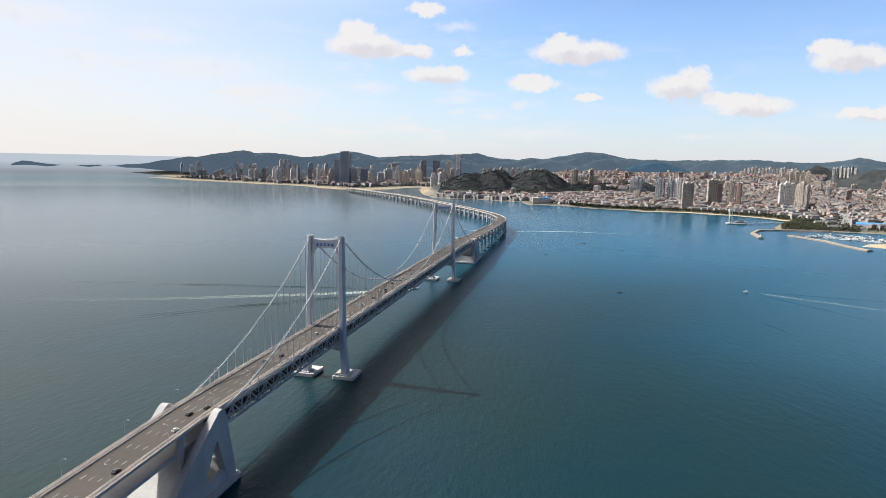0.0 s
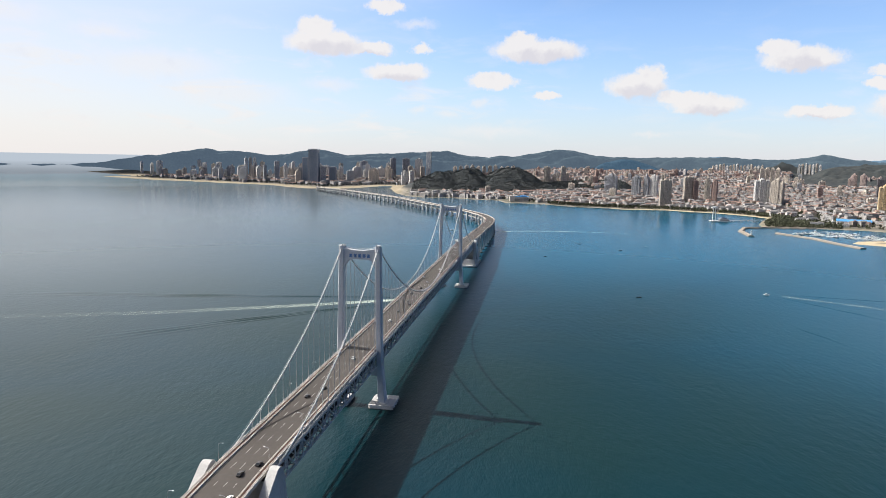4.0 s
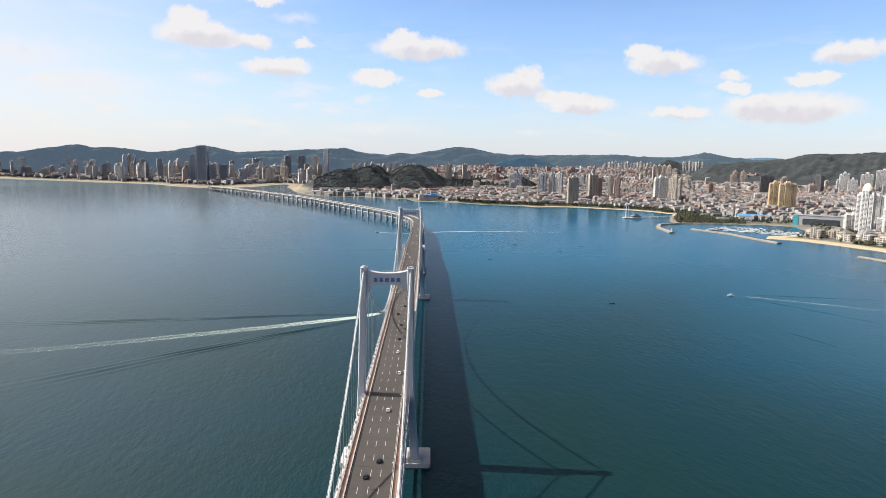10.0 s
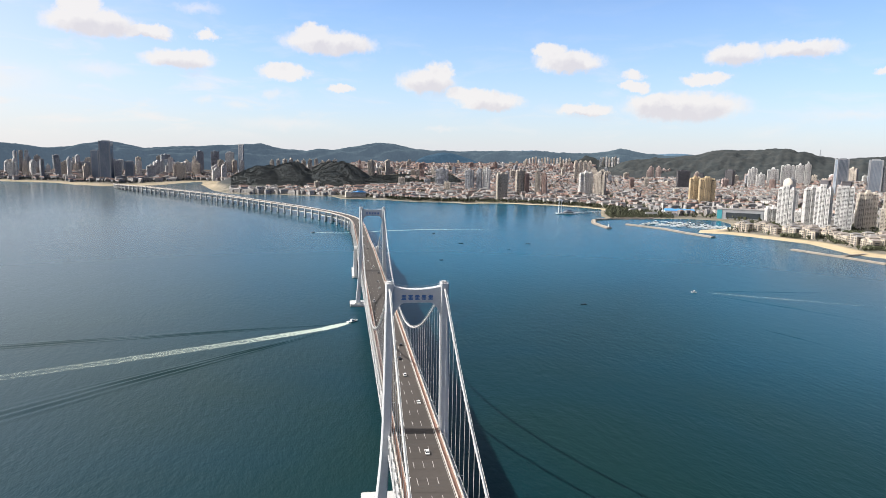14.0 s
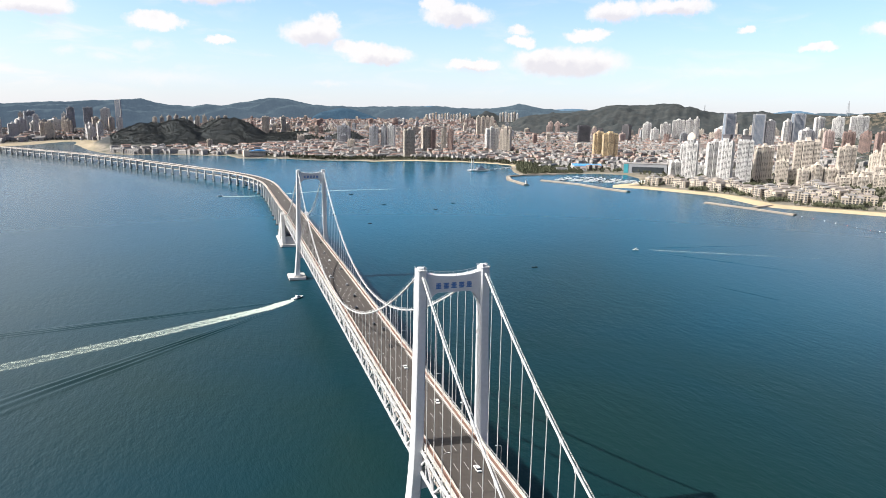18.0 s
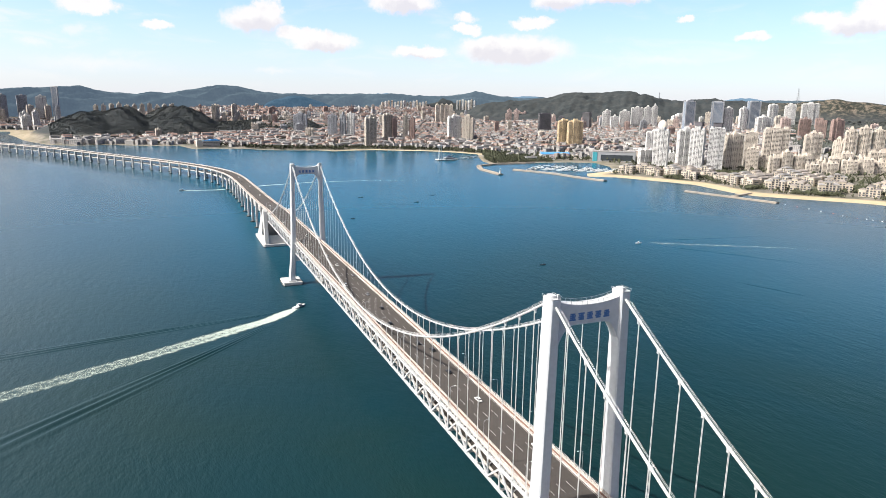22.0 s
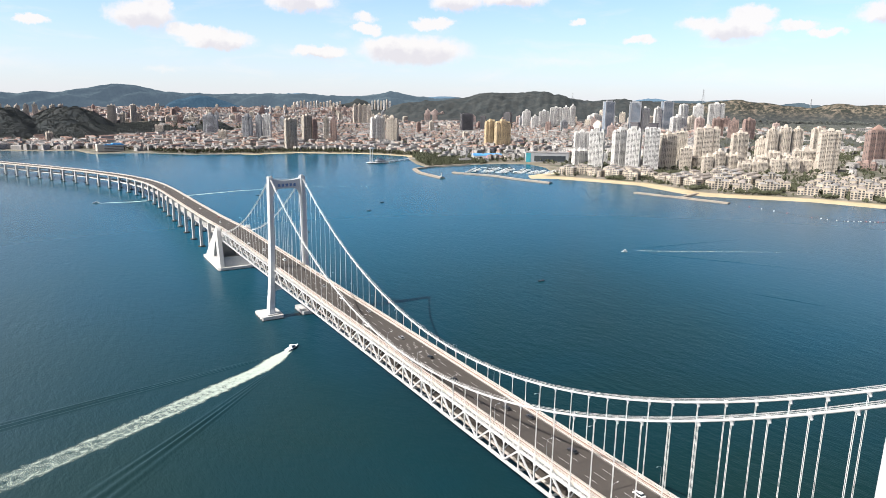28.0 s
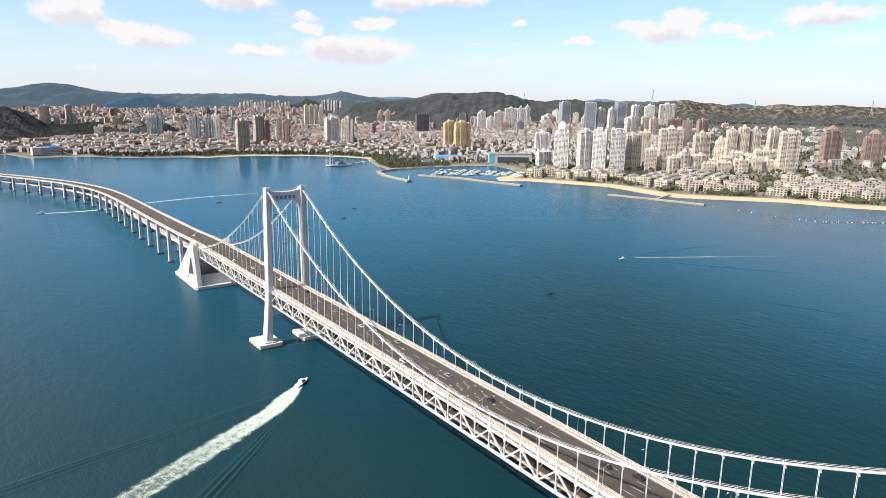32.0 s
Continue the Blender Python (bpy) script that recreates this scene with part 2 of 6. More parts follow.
def water_material(name):
    m = bpy.data.materials.new(name)
    m.use_nodes = True
    n, l = m.node_tree.nodes, m.node_tree.links
    p = n["Principled BSDF"]
    p.inputs["IOR"].default_value, p.inputs["Roughness"].default_value = 1.33, 0.34
    p.inputs["Specular IOR Level"].default_value = 0.13
    geo = n.new("ShaderNodeNewGeometry")
    drift = n.new("ShaderNodeTexNoise")
    drift.inputs["Scale"].default_value, drift.inputs["Detail"].default_value, drift.inputs["Distortion"].default_value = 0.0035, 4, 0.6
    l.new(geo.outputs["Position"], drift.inputs["Vector"])
    ramp = n.new("ShaderNodeValToRGB")
    ramp.color_ramp.elements[0].position, ramp.color_ramp.elements[1].position = 0.35, 0.68
    ramp.color_ramp.elements[0].color, ramp.color_ramp.elements[1].color = (0.006, 0.024, 0.024, 1), (0.002, 0.025, 0.038, 1)
    l.new(drift.outputs["Fac"], ramp.inputs[0])
    # the shoaling inner bay is a paler azure than the channel under the bridge
    where = n.new("ShaderNodeSeparateXYZ")
    l.new(geo.outputs["Position"], where.inputs[0])
    shoal = n.new("ShaderNodeMapRange")
    shoal.interpolation_type = "SMOOTHSTEP"
    l.new(where.outputs[1], shoal.inputs[0])
    for i, v in enumerate((200, 950, 0.0, 0.95)):
        shoal.inputs[i + 1].default_value = v
    inner = n.new("ShaderNodeMapRange")
    inner.interpolation_type = "SMOOTHSTEP"
    l.new(where.outputs[0], inner.inputs[0])
    for i, v in enumerate((-420, 120, 0.42, 1.0)):
        inner.inputs[i + 1].default_value = v
    pale = n.new("ShaderNodeMath")
    pale.operation = "MULTIPLY"
    l.new(shoal.outputs[0], pale.inputs[0]), l.new(inner.outputs[0], pale.inputs[1])
    beach = n.new("ShaderNodeMapRange")
    beach.interpolation_type = "SMOOTHSTEP"
    l.new(where.outputs[0], beach.inputs[0])
    for i, v in enumerate((130, 640, 0.0, 0.85)):
        beach.inputs[i + 1].default_value = v
    bar = n.new("ShaderNodeMapRange")
    bar.interpolation_type = "SMOOTHSTEP"
    l.new(where.outputs[1], bar.inputs[0])
    for i, v in enumerate((-80, 240, 0.0, 1.0)):
        bar.inputs[i + 1].default_value = v
    bank = n.new("ShaderNodeMath")
    bank.operation = "MULTIPLY"
    l.new(beach.outputs[0], bank.inputs[0]), l.new(bar.outputs[0], bank.inputs[1])
    light = n.new("ShaderNodeMath")
    light.operation = "MAXIMUM"
    l.new(pale.outputs[0], light.inputs[0]), l.new(bank.outputs[0], light.inputs[1])
    body = n.new("ShaderNodeMix")
    body.data_type = "RGBA"
    l.new(light.outputs[0], body.inputs["Factor"]), l.new(ramp.outputs[0], body.inputs["A"])
    body.inputs["B"].default_value = (0.003, 0.074, 0.130, 1)
    # grey sheen of the hazy sky, put into the western water's colour
    west_sheen = n.new("ShaderNodeMapRange")
    west_sheen.interpolation_type = "SMOOTHSTEP"
    l.new(where.outputs[0], west_sheen.inputs[0])
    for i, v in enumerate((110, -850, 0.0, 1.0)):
        west_sheen.inputs[i + 1].default_value = v
    # and a paler grey wedge off the eastern beach
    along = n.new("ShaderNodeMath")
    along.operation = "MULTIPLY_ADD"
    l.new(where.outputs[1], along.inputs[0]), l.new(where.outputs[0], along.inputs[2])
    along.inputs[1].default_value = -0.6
    east_grey = n.new("ShaderNodeMapRange")
    east_grey.interpolation_type = "SMOOTHSTEP"
    l.new(along.outputs[0], east_grey.inputs[0])
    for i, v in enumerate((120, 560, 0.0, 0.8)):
        east_grey.inputs[i + 1].default_value = v
    grey_mask = n.new("ShaderNodeMath")
    grey_mask.operation = "MAXIMUM"
    l.new(west_sheen.outputs[0], grey_mask.inputs[0]), l.new(east_grey.outputs[0], grey_mask.inputs[1])
    # the grey thins out southward, by the near tower
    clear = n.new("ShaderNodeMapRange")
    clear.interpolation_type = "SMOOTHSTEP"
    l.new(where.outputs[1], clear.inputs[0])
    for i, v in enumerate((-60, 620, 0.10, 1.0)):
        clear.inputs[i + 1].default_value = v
    grey_amount = n.new("ShaderNodeMath")
    grey_amount.operation = "MULTIPLY"
    l.new(grey_mask.outputs[0], grey_amount.inputs[0]), l.new(clear.outputs[0], grey_amount.inputs[1])
    greyed = n.new("ShaderNodeMix")
    greyed.data_type = "RGBA"
    l.new(grey_amount.outputs[0], greyed.inputs["Factor"]), l.new(body.outputs["Result"], greyed.inputs["A"])
    greyed.inputs["B"].default_value = (0.076, 0.102, 0.115, 1)
    l.new(greyed.outputs["Result"], p.inputs["Base Color"])
    stretch = n.new("ShaderNodeMapping")
    stretch.inputs["Rotation"].default_value, stretch.inputs["Scale"].default_value = (0, 0, radians(35)), (1.0, 0.45, 1.0)
    l.new(geo.outputs["Position"], stretch.inputs["Vector"])
    height = None
    for size, weight in ((0.045, 0.30), (0.20, 0.30), (0.7, 0.16)):
        w = n.new("ShaderNodeTexNoise")
        w.inputs["Scale"].default_value, w.inputs["Detail"].default_value = size, 3
        l.new(stretch.outputs[0], w.inputs["Vector"])
        k = n.new("ShaderNodeMath")
        k.operation = "MULTIPLY_ADD"
        l.new(w.outputs["Fac"], k.inputs[0])
        k.inputs[1].default_value = weight
        if height is not None:
            l.new(height, k.inputs[2])
        height = k.outputs[0]
    b = n.new("ShaderNodeBump")
    b.inputs["Distance"].default_value = 1.7
    # calm and ruffled patches drawn out across the wind
    lanes = n.new("ShaderNodeMapping")
    lanes.inputs["Rotation"].default_value, lanes.inputs["Scale"].default_value = (0, 0, radians(-12)), (0.35, 1.0, 1.0)
    l.new(geo.outputs["Position"], lanes.inputs["Vector"])
    gust = n.new("ShaderNodeTexNoise")
    gust.inputs["Scale"].default_value, gust.inputs["Detail"].default_value, gust.inputs["Roughness"].default_value = 0.011, 4, 0.6
    l.new(lanes.outputs[0], gust.inputs["Vector"])
    force = n.new("ShaderNodeMapRange")
    l.new(gust.outputs["Fac"], force.inputs[0])
    for i, v in enumerate((0.36, 0.62, 0.55, 1.0)):
        force.inputs[i + 1].default_value = v
    # far off the small waves run together into a smooth sheen
    off = n.new("ShaderNodeVectorMath")
    off.operation = "DISTANCE"
    l.new(geo.outputs["Position"], off.inputs[0])
    off.inputs[1].default_value = (0, -200, 0)
    calm = n.new("ShaderNodeMapRange")
    calm.interpolation_type = "SMOOTHSTEP"
    l.new(off.outputs["Value"], calm.inputs[0])
    for i, v in enumerate((350, 2000, 1.0, 0.28)):
        calm.inputs[i + 1].default_value = v
    sheen = n.new("ShaderNodeMapRange")
    l.new(off.outputs["Value"], sheen.inputs[0])
    for i, v in enumerate((400, 2200, 0.34, 0.17)):
        sheen.inputs[i + 1].default_value = v
    l.new(sheen.outputs[0], p.inputs["Roughness"])
    both = n.new("ShaderNodeMath")
    both.operation = "MULTIPLY"
    l.new(force.outputs[0], both.inputs[0]), l.new(calm.outputs[0], both.inputs[1])
    l.new(both.outputs[0], b.inputs["Strength"])
    l.new(height, b.inputs["Height"])
    l.new(b.outputs[0], p.inputs["Normal"])
    return m


def ground_material(name):
    """Sand at the water's edge, then town ground, and scrub and woods on the slopes."""
    m = bpy.data.materials.new(name)
    m.use_nodes = True
    n, l = m.node_tree.nodes, m.node_tree.links
    p = n["Principled BSDF"]
    p.inputs["Roughness"].default_value = 0.9
    p.inputs["Specular IOR Level"].default_value = 0.2
    geo = n.new("ShaderNodeNewGeometry")
    kinds = n.new("ShaderNodeAttribute")
    kinds.attribute_name = "cover"
    sep = n.new("ShaderNodeSeparateColor")
    l.new(kinds.outputs["Color"], sep.inputs[0])

    def noise_of(scale, low, high, c0, c1, detail=5):
        t = n.new("ShaderNodeTexNoise")
        t.inputs["Scale"].default_value, t.inputs["Detail"].default_value, t.inputs["Roughness"].default_value = scale, detail, 0.65
        l.new(geo.outputs["Position"], t.inputs["Vector"])
        r = n.new("ShaderNodeValToRGB")
        r.color_ramp.elements[0].position, r.color_ramp.elements[1].position = low, high
        r.color_ramp.elements[0].color, r.color_ramp.elements[1].color = (*c0, 1), (*c1, 1)
        l.new(t.outputs["Fac"], r.inputs[0])
        return r.outputs[0], t.outputs["Fac"]

    def mix(a, b, fac):
        k = n.new("ShaderNodeMix")
        k.data_type = "RGBA"
        l.new(fac, k.inputs["Factor"]), l.new(a, k.inputs["A"]), l.new(b, k.inputs["B"])
        return k.outputs["Result"]

    sand, _ = noise_of(0.03, 0.3, 0.7, (0.40, 0.32, 0.20), (0.50, 0.41, 0.275))
    town, _ = noise_of(0.02, 0.35, 0.6, (0.055, 0.065, 0.042), (0.20, 0.18, 0.155))
    wood, rough = noise_of(0.03, 0.35, 0.68, (0.026, 0.034, 0.038), (0.054, 0.057, 0.056), 10)
    rock, _ = noise_of(0.045, 0.47, 0.64, (0.026, 0.030, 0.025), (0.19, 0.155, 0.12), 12)
    c = mix(town, sand, sep.outputs[0])
    c = mix(c, wood, sep.outputs[1])
    c = mix(c, rock, sep.outputs[2])
    l.new(c, p.inputs["Base Color"])
    b = n.new("ShaderNodeBump")
    b.inputs["Strength"].default_value, b.inputs["Distance"].default_value = 0.3, 5
    l.new(rough, b.inputs["Height"])
    l.new(b.outputs[0], p.inputs["Normal"])
    return m


def foam_material(name, base, low, high, scale, top):
    """Broken white foam that lets the water show between its flecks."""
    m = bpy.data.materials.new(name)
    m.use_nodes = True
    n, l = m.node_tree.nodes, m.node_tree.links
    p = n["Principled BSDF"]
    p.inputs["Base Color"].default_value, p.inputs["Roughness"].default_value = (*base, 1), 0.9
    geo = n.new("ShaderNodeNewGeometry")
    t = n.new("ShaderNodeTexNoise")
    t.inputs["Scale"].default_value, t.inputs["Detail"].default_value, t.inputs["Roughness"].default_value = scale, 6, 0.7
    l.new(geo.outputs["Position"], t.inputs["Vector"])
    a = n.new("ShaderNodeAttribute")
    a.attribute_name = "thick"
    k = n.new("ShaderNodeMath")
    k.operation = "ADD"
    l.new(t.outputs["Fac"], k.inputs[0]), l.new(a.outputs["Fac"], k.inputs[1])
    r = n.new("ShaderNodeMapRange")
    r.interpolation_type = "SMOOTHSTEP"
    l.new(k.outputs[0], r.inputs[0])
    for i, v in enumerate((low, high, 0.0, top)):
        r.inputs[i + 1].default_value = v
    l.new(r.outputs[0], p.inputs["Alpha"])
    return m


def facade_material(name, base, dark, floor=3.1, bay=3.6):
    """Plastered walls of small far houses, with rows of windows."""
    m = material(name, base, 0.8, vary=0.1, scale=0.02, by_island=0.34)
    n, l = m.node_tree.nodes, m.node_tree.links
    p = n["Principled BSDF"]
    before = p.inputs["Base Color"].links[0].from_socket
    geo = n.new("ShaderNodeNewGeometry")
    sep = n.new("ShaderNodeSeparateXYZ")
    l.new(geo.outputs["Position"], sep.inputs[0])

    def rows(socket, step, share):
        a = n.new("ShaderNodeMath")
        a.operation = "DIVIDE"
        l.new(socket, a.inputs[0])
        a.inputs[1].default_value = step
        b = n.new("ShaderNodeMath")
        b.operation = "FRACT"
        l.new(a.outputs[0], b.inputs[0])
        c = n.new("ShaderNodeMath")
        c.operation = "LESS_THAN"
        l.new(b.outputs[0], c.inputs[0])
        c.inputs[1].default_value = share
        return c.outputs[0]

    both = n.new("ShaderNodeMath")
    both.operation = "ADD"
    l.new(sep.outputs[0], both.inputs[0]), l.new(sep.outputs[1], both.inputs[1])
    panes = n.new("ShaderNodeMath")
    panes.operation = "MULTIPLY"
    l.new(rows(sep.outputs[2], floor, 0.5), panes.inputs[0]), l.new(rows(both.outputs[0], bay, 0.55), panes.inputs[1])
    up = n.new("ShaderNodeSeparateXYZ")
    l.new(geo.outputs["Normal"], up.inputs[0])
    wall = n.new("ShaderNodeMath")
    wall.operation = "LESS_THAN"
    l.new(up.outputs[2], wall.inputs[0])
    wall.inputs[1].default_value = 0.3
    on = n.new("ShaderNodeMath")
    on.operation = "MULTIPLY"
    l.new(panes.outputs[0], on.inputs[0]), l.new(wall.outputs[0], on.inputs[1])
    mix = n.new("ShaderNodeMix")
    mix.data_type = "RGBA"
    l.new(on.outputs[0], mix.inputs["Factor"]), l.new(before, mix.inputs["A"])
    mix.inputs["B"].default_value = (*dark, 1)
    l.new(mix.outputs["Result"], p.inputs["Base Color"])
    return m


PAINT = material("white_bridge_paint", (0.47, 0.475, 0.48), 0.45, vary=0.07, scale=0.08, grain=0.04)
TOWER_PAINT = material("tower_concrete_paint", (0.52, 0.535, 0.555), 0.6, vary=0.06, scale=0.05, grain=0.05)
CONCRETE = material("pale_concrete", (0.44, 0.435, 0.425), 0.85, vary=0.14, scale=0.07, grain=0.08, bump=0.2)
WET = material("waterline_concrete", (0.05, 0.05, 0.045), 0.6, vary=0.25, scale=0.2, grain=0.15)
ASPHALT = material("asphalt", (0.052, 0.044, 0.038), 0.85, vary=0.14, scale=0.035, grain=0.08)
STRIP = material("red_brown_walkway", (0.22, 0.125, 0.095), 0.8, vary=0.15, scale=0.1, grain=0.1)
LINE = material("road_marking", (0.40, 0.385, 0.36), 0.7, vary=0.15, scale=0.3)
BALUSTER = material("cream_barrier", (0.49, 0.45, 0.41), 0.8, vary=0.12, scale=0.15, grain=0.08)
JOINT = material("joint_rubber", (0.05, 0.05, 0.05), 0.8)
CABLE = material("cable_wrap", (0.52, 0.52, 0.51), 0.5, vary=0.08, scale=0.3)
STEEL = material("galvanised_steel", (0.40, 0.41, 0.42), 0.4, 0.6, vary=0.1, scale=0.5)
SIGN = material("blue_sign_panel", (0.07, 0.16, 0.36), 0.5, vary=0.1, scale=0.4)
LAMP = material("lamp_head", (0.75, 0.75, 0.73), 0.35)
TYRE = material("tyre", (0.03, 0.03, 0.03), 0.8)
CAR_GLASS = material("car_glass", (0.02, 0.025, 0.03), 0.1)
CAR_PAINTS = [material("car_paint_" + k, c, 0.3, 0.0, vary=0.02) for k, c in (("white", (0.78, 0.78, 0.76)), ("black", (0.02, 0.02, 0.022)), ("grey", (0.25, 0.25, 0.26)), ("red", (0.3, 0.04, 0.03)))]
WATER = water_material("sea_water")
# far sea whose distance haze is put in as emission
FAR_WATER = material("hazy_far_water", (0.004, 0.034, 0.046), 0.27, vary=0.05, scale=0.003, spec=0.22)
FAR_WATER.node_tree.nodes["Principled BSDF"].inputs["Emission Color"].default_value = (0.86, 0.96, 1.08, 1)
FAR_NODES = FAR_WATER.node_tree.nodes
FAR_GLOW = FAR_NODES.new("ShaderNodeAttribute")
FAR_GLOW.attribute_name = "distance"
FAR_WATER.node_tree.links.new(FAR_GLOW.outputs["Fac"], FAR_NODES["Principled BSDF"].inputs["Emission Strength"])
GROUND = ground_material("ground_cover")
HILL_LEAF = material("dull_hill_foliage", (0.078, 0.084, 0.078), 0.95, vary=0.2, scale=0.02, by_island=0.06, spec=0.1)
LEAF = material("foliage", (0.055, 0.060, 0.036), 0.85, vary=0.3, scale=0.05, by_island=0.35, spec=0.2)
STONE = material("breakwater_stone", (0.20, 0.17, 0.14), 0.9, vary=0.2, scale=0.1, grain=0.2, bump=0.3)
FOAM = foam_material("wake_foam", (0.52, 0.61, 0.54), 0.54, 1.12, 0.30, 0.74)
FOAM_THIN = foam_material("thin_foam", (0.45, 0.55, 0.54), 0.55, 0.95, 0.16, 0.75)
GELCOAT = material("boat_gelcoat", (0.66, 0.66, 0.64), 0.3)
HULL_DARK = material("dark_hull", (0.045, 0.05, 0.06), 0.6)
PANE = material("facade_glass", (0.09, 0.092, 0.096), 0.2, vary=0.2, scale=0.05, by_object=0.2)
GLASS_BLUE = material("curtain_wall_glass", (0.18, 0.22, 0.275), 0.15, 0.0, vary=0.15, scale=0.03, by_object=0.15)
WALLS = {k: material("facade_" + k, c, 0.75, vary=0.08, scale=0.05, grain=0.05, by_object=0.1) for k, c in (
    ("white", (0.60, 0.59, 0.575)), ("cream", (0.53, 0.475, 0.41)), ("beige", (0.46, 0.415, 0.36)), ("brown", (0.29, 0.21, 0.185)), ("villa", (0.48, 0.415, 0.335)),
    ("gold", (0.53, 0.42, 0.27)), ("grey", (0.33, 0.34, 0.36)), ("dark", (0.09, 0.085, 0.095)), ("pink", (0.45, 0.36, 0.33)))}


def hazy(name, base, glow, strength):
    """Wooded slopes far off, their distance haze put in as a bluish emission."""
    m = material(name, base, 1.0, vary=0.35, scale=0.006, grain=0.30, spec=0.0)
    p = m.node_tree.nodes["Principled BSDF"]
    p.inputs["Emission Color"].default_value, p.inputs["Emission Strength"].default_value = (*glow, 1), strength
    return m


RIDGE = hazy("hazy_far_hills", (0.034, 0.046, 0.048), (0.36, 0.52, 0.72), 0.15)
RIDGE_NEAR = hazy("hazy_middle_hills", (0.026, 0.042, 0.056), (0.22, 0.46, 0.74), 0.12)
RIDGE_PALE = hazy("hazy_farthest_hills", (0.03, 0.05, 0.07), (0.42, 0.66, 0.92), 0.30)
ROOF_RED = material("terracotta_roof", (0.235, 0.155, 0.128), 0.85, vary=0.2, scale=0.05, by_island=0.3)
ROOF_GREY = material("grey_roof", (0.23, 0.222, 0.215), 0.85, vary=0.2, scale=0.05, by_island=0.3)
ROOF_BLUE = material("blue_sheet_roof", (0.08, 0.28, 0.55), 0.5, vary=0.15, scale=0.05)
BLOCKS = [facade_material("plastered_" + k, c, (0.13, 0.13, 0.135)) for k, c in (("pale", (0.42, 0.40, 0.38)), ("sandy", (0.37, 0.325, 0.28)), ("rose", (0.36, 0.265, 0.225)), ("ash", (0.32, 0.32, 0.32)))]


# ---- building tools ----
class Shape:
    """Collects boxes, prisms, tubes and sheets into one mesh."""

    def __init__(self):
        self.v, self.f = [], []

    def add(self, verts, faces, m=None):
        k = len(self.v)
        self.v += [tuple(m @ Vector(p)) if m else tuple(p) for p in verts]
        self.f += [tuple(i + k for i in f) for f in faces]
        return self

    def box(self, x, y, z, sx, sy, sz, turn=0.0, bevel=0.0, m=None):
        """A box with its base centre at x, y, z."""
        a, b = sx / 2, sy / 2
        c, s = math.cos(turn), math.sin(turn)
        if bevel:
            ring = [(a, b - bevel), (a - bevel, b), (-a + bevel, b), (-a, b - bevel), (-a, -b + bevel), (-a + bevel, -b), (a - bevel, -b), (a, -b + bevel)]
        else:
            ring = [(a, b), (-a, b), (-a, -b), (a, -b)]
        n = len(ring)
        ring = [(x + p * c - q * s, y + p * s + q * c) for p, q in ring]
        vs = [(p, q, z) for p, q in ring] + [(p, q, z + sz) for p, q in ring]
        fs = [tuple(range(n - 1, -1, -1)), tuple(range(n, 2 * n))] + [(i, (i + 1) % n, n + (i + 1) % n, n + i) for i in range(n)]
        return self.add(vs, fs, m)

    def loft(self, rings, close=True):
        n = len(rings[0])
        vs = [p for r in rings for p in r]
        fs = [(k * n + i, k * n + (i + 1) % n, (k + 1) * n + (i + 1) % n, (k + 1) * n + i) for k in range(len(rings) - 1) for i in range(n)]
        if close:
            fs += [tuple(range(n - 1, -1, -1)), tuple((len(rings) - 1) * n + i for i in range(n))]
        return self.add(vs, fs)

    def tube(self, pts, r, n=8):
        pts = [Vector(p) for p in pts]
        rings = []
        for i, p in enumerate(pts):
            way = (pts[min(i + 1, len(pts) - 1)] - pts[max(i - 1, 0)]).normalized()
            side = way.cross(Vector((0, 0, 1)) if abs(way.z) < 0.95 else Vector((0, 1, 0))).normalized()
            up = side.cross(way)
            rr = r[i] if isinstance(r, (list, tuple)) else r
            rings.append([p + (side * math.cos(2 * math.pi * j / n) + up * math.sin(2 * math.pi * j / n)) * rr for j in range(n)])
        return self.loft(rings)

    def bar(self, a, b, w, h):
        """A straight rectangular bar from a to b."""
        a, b = Vector(a), Vector(b)
        way = (b - a).normalized()
        side = way.cross(Vector((0, 0, 1)) if abs(way.z) < 0.95 else Vector((0, 1, 0))).normalized() * w / 2
        up = side.cross(way).normalized() * h / 2
        return self.loft([[p + side + up, p - side + up, p - side - up, p + side - up] for p in (a, b)])

    def slab(self, poly, x0, x1):
        """A flat outline of (y, z) points, extruded from x0 to x1."""
        n = len(poly)
        vs = [(x0, y, z) for y, z in poly] + [(x1, y, z) for y, z in poly]
        fs = [tuple(range(n - 1, -1, -1)), tuple(range(n, 2 * n))] + [(i, (i + 1) % n, n + (i + 1) % n, n + i) for i in range(n)]
        return self.add(vs, fs)

    def mesh(self, name, mat, smooth=False):
        me = bpy.data.meshes.new(name)
        me.from_pydata(self.v, [], self.f)
        bm = bmesh.new()
        bm.from_mesh(me)
        bmesh.ops.recalc_face_normals(bm, faces=bm.faces)
        bm.to_mesh(me)
        bm.free()
        me.materials.append(mat)
        if smooth:
            me.polygons.foreach_set("use_smooth", [True] * len(me.polygons))
        return me


def thing(name, label, category, group="", kind="", at=None):
    ob = new(name)
    if at is not None:
        ob.matrix_basis = at
    return tagged(ob, label, category, group, kind)


def part(name, shape, mat, parent, label="", smooth=False):
    ob = new(name, shape.mesh(name, mat, smooth) if isinstance(shape, Shape) else shape)
    ob.parent = parent
    return tagged(ob, label)


# The far distance is drawn in towards the eye's mean place, so that it stays within the lens's reach.
EYE = Vector((-40.0, -290.0, 175.5))
NEAR, REACH = 3600.0, 1000.0


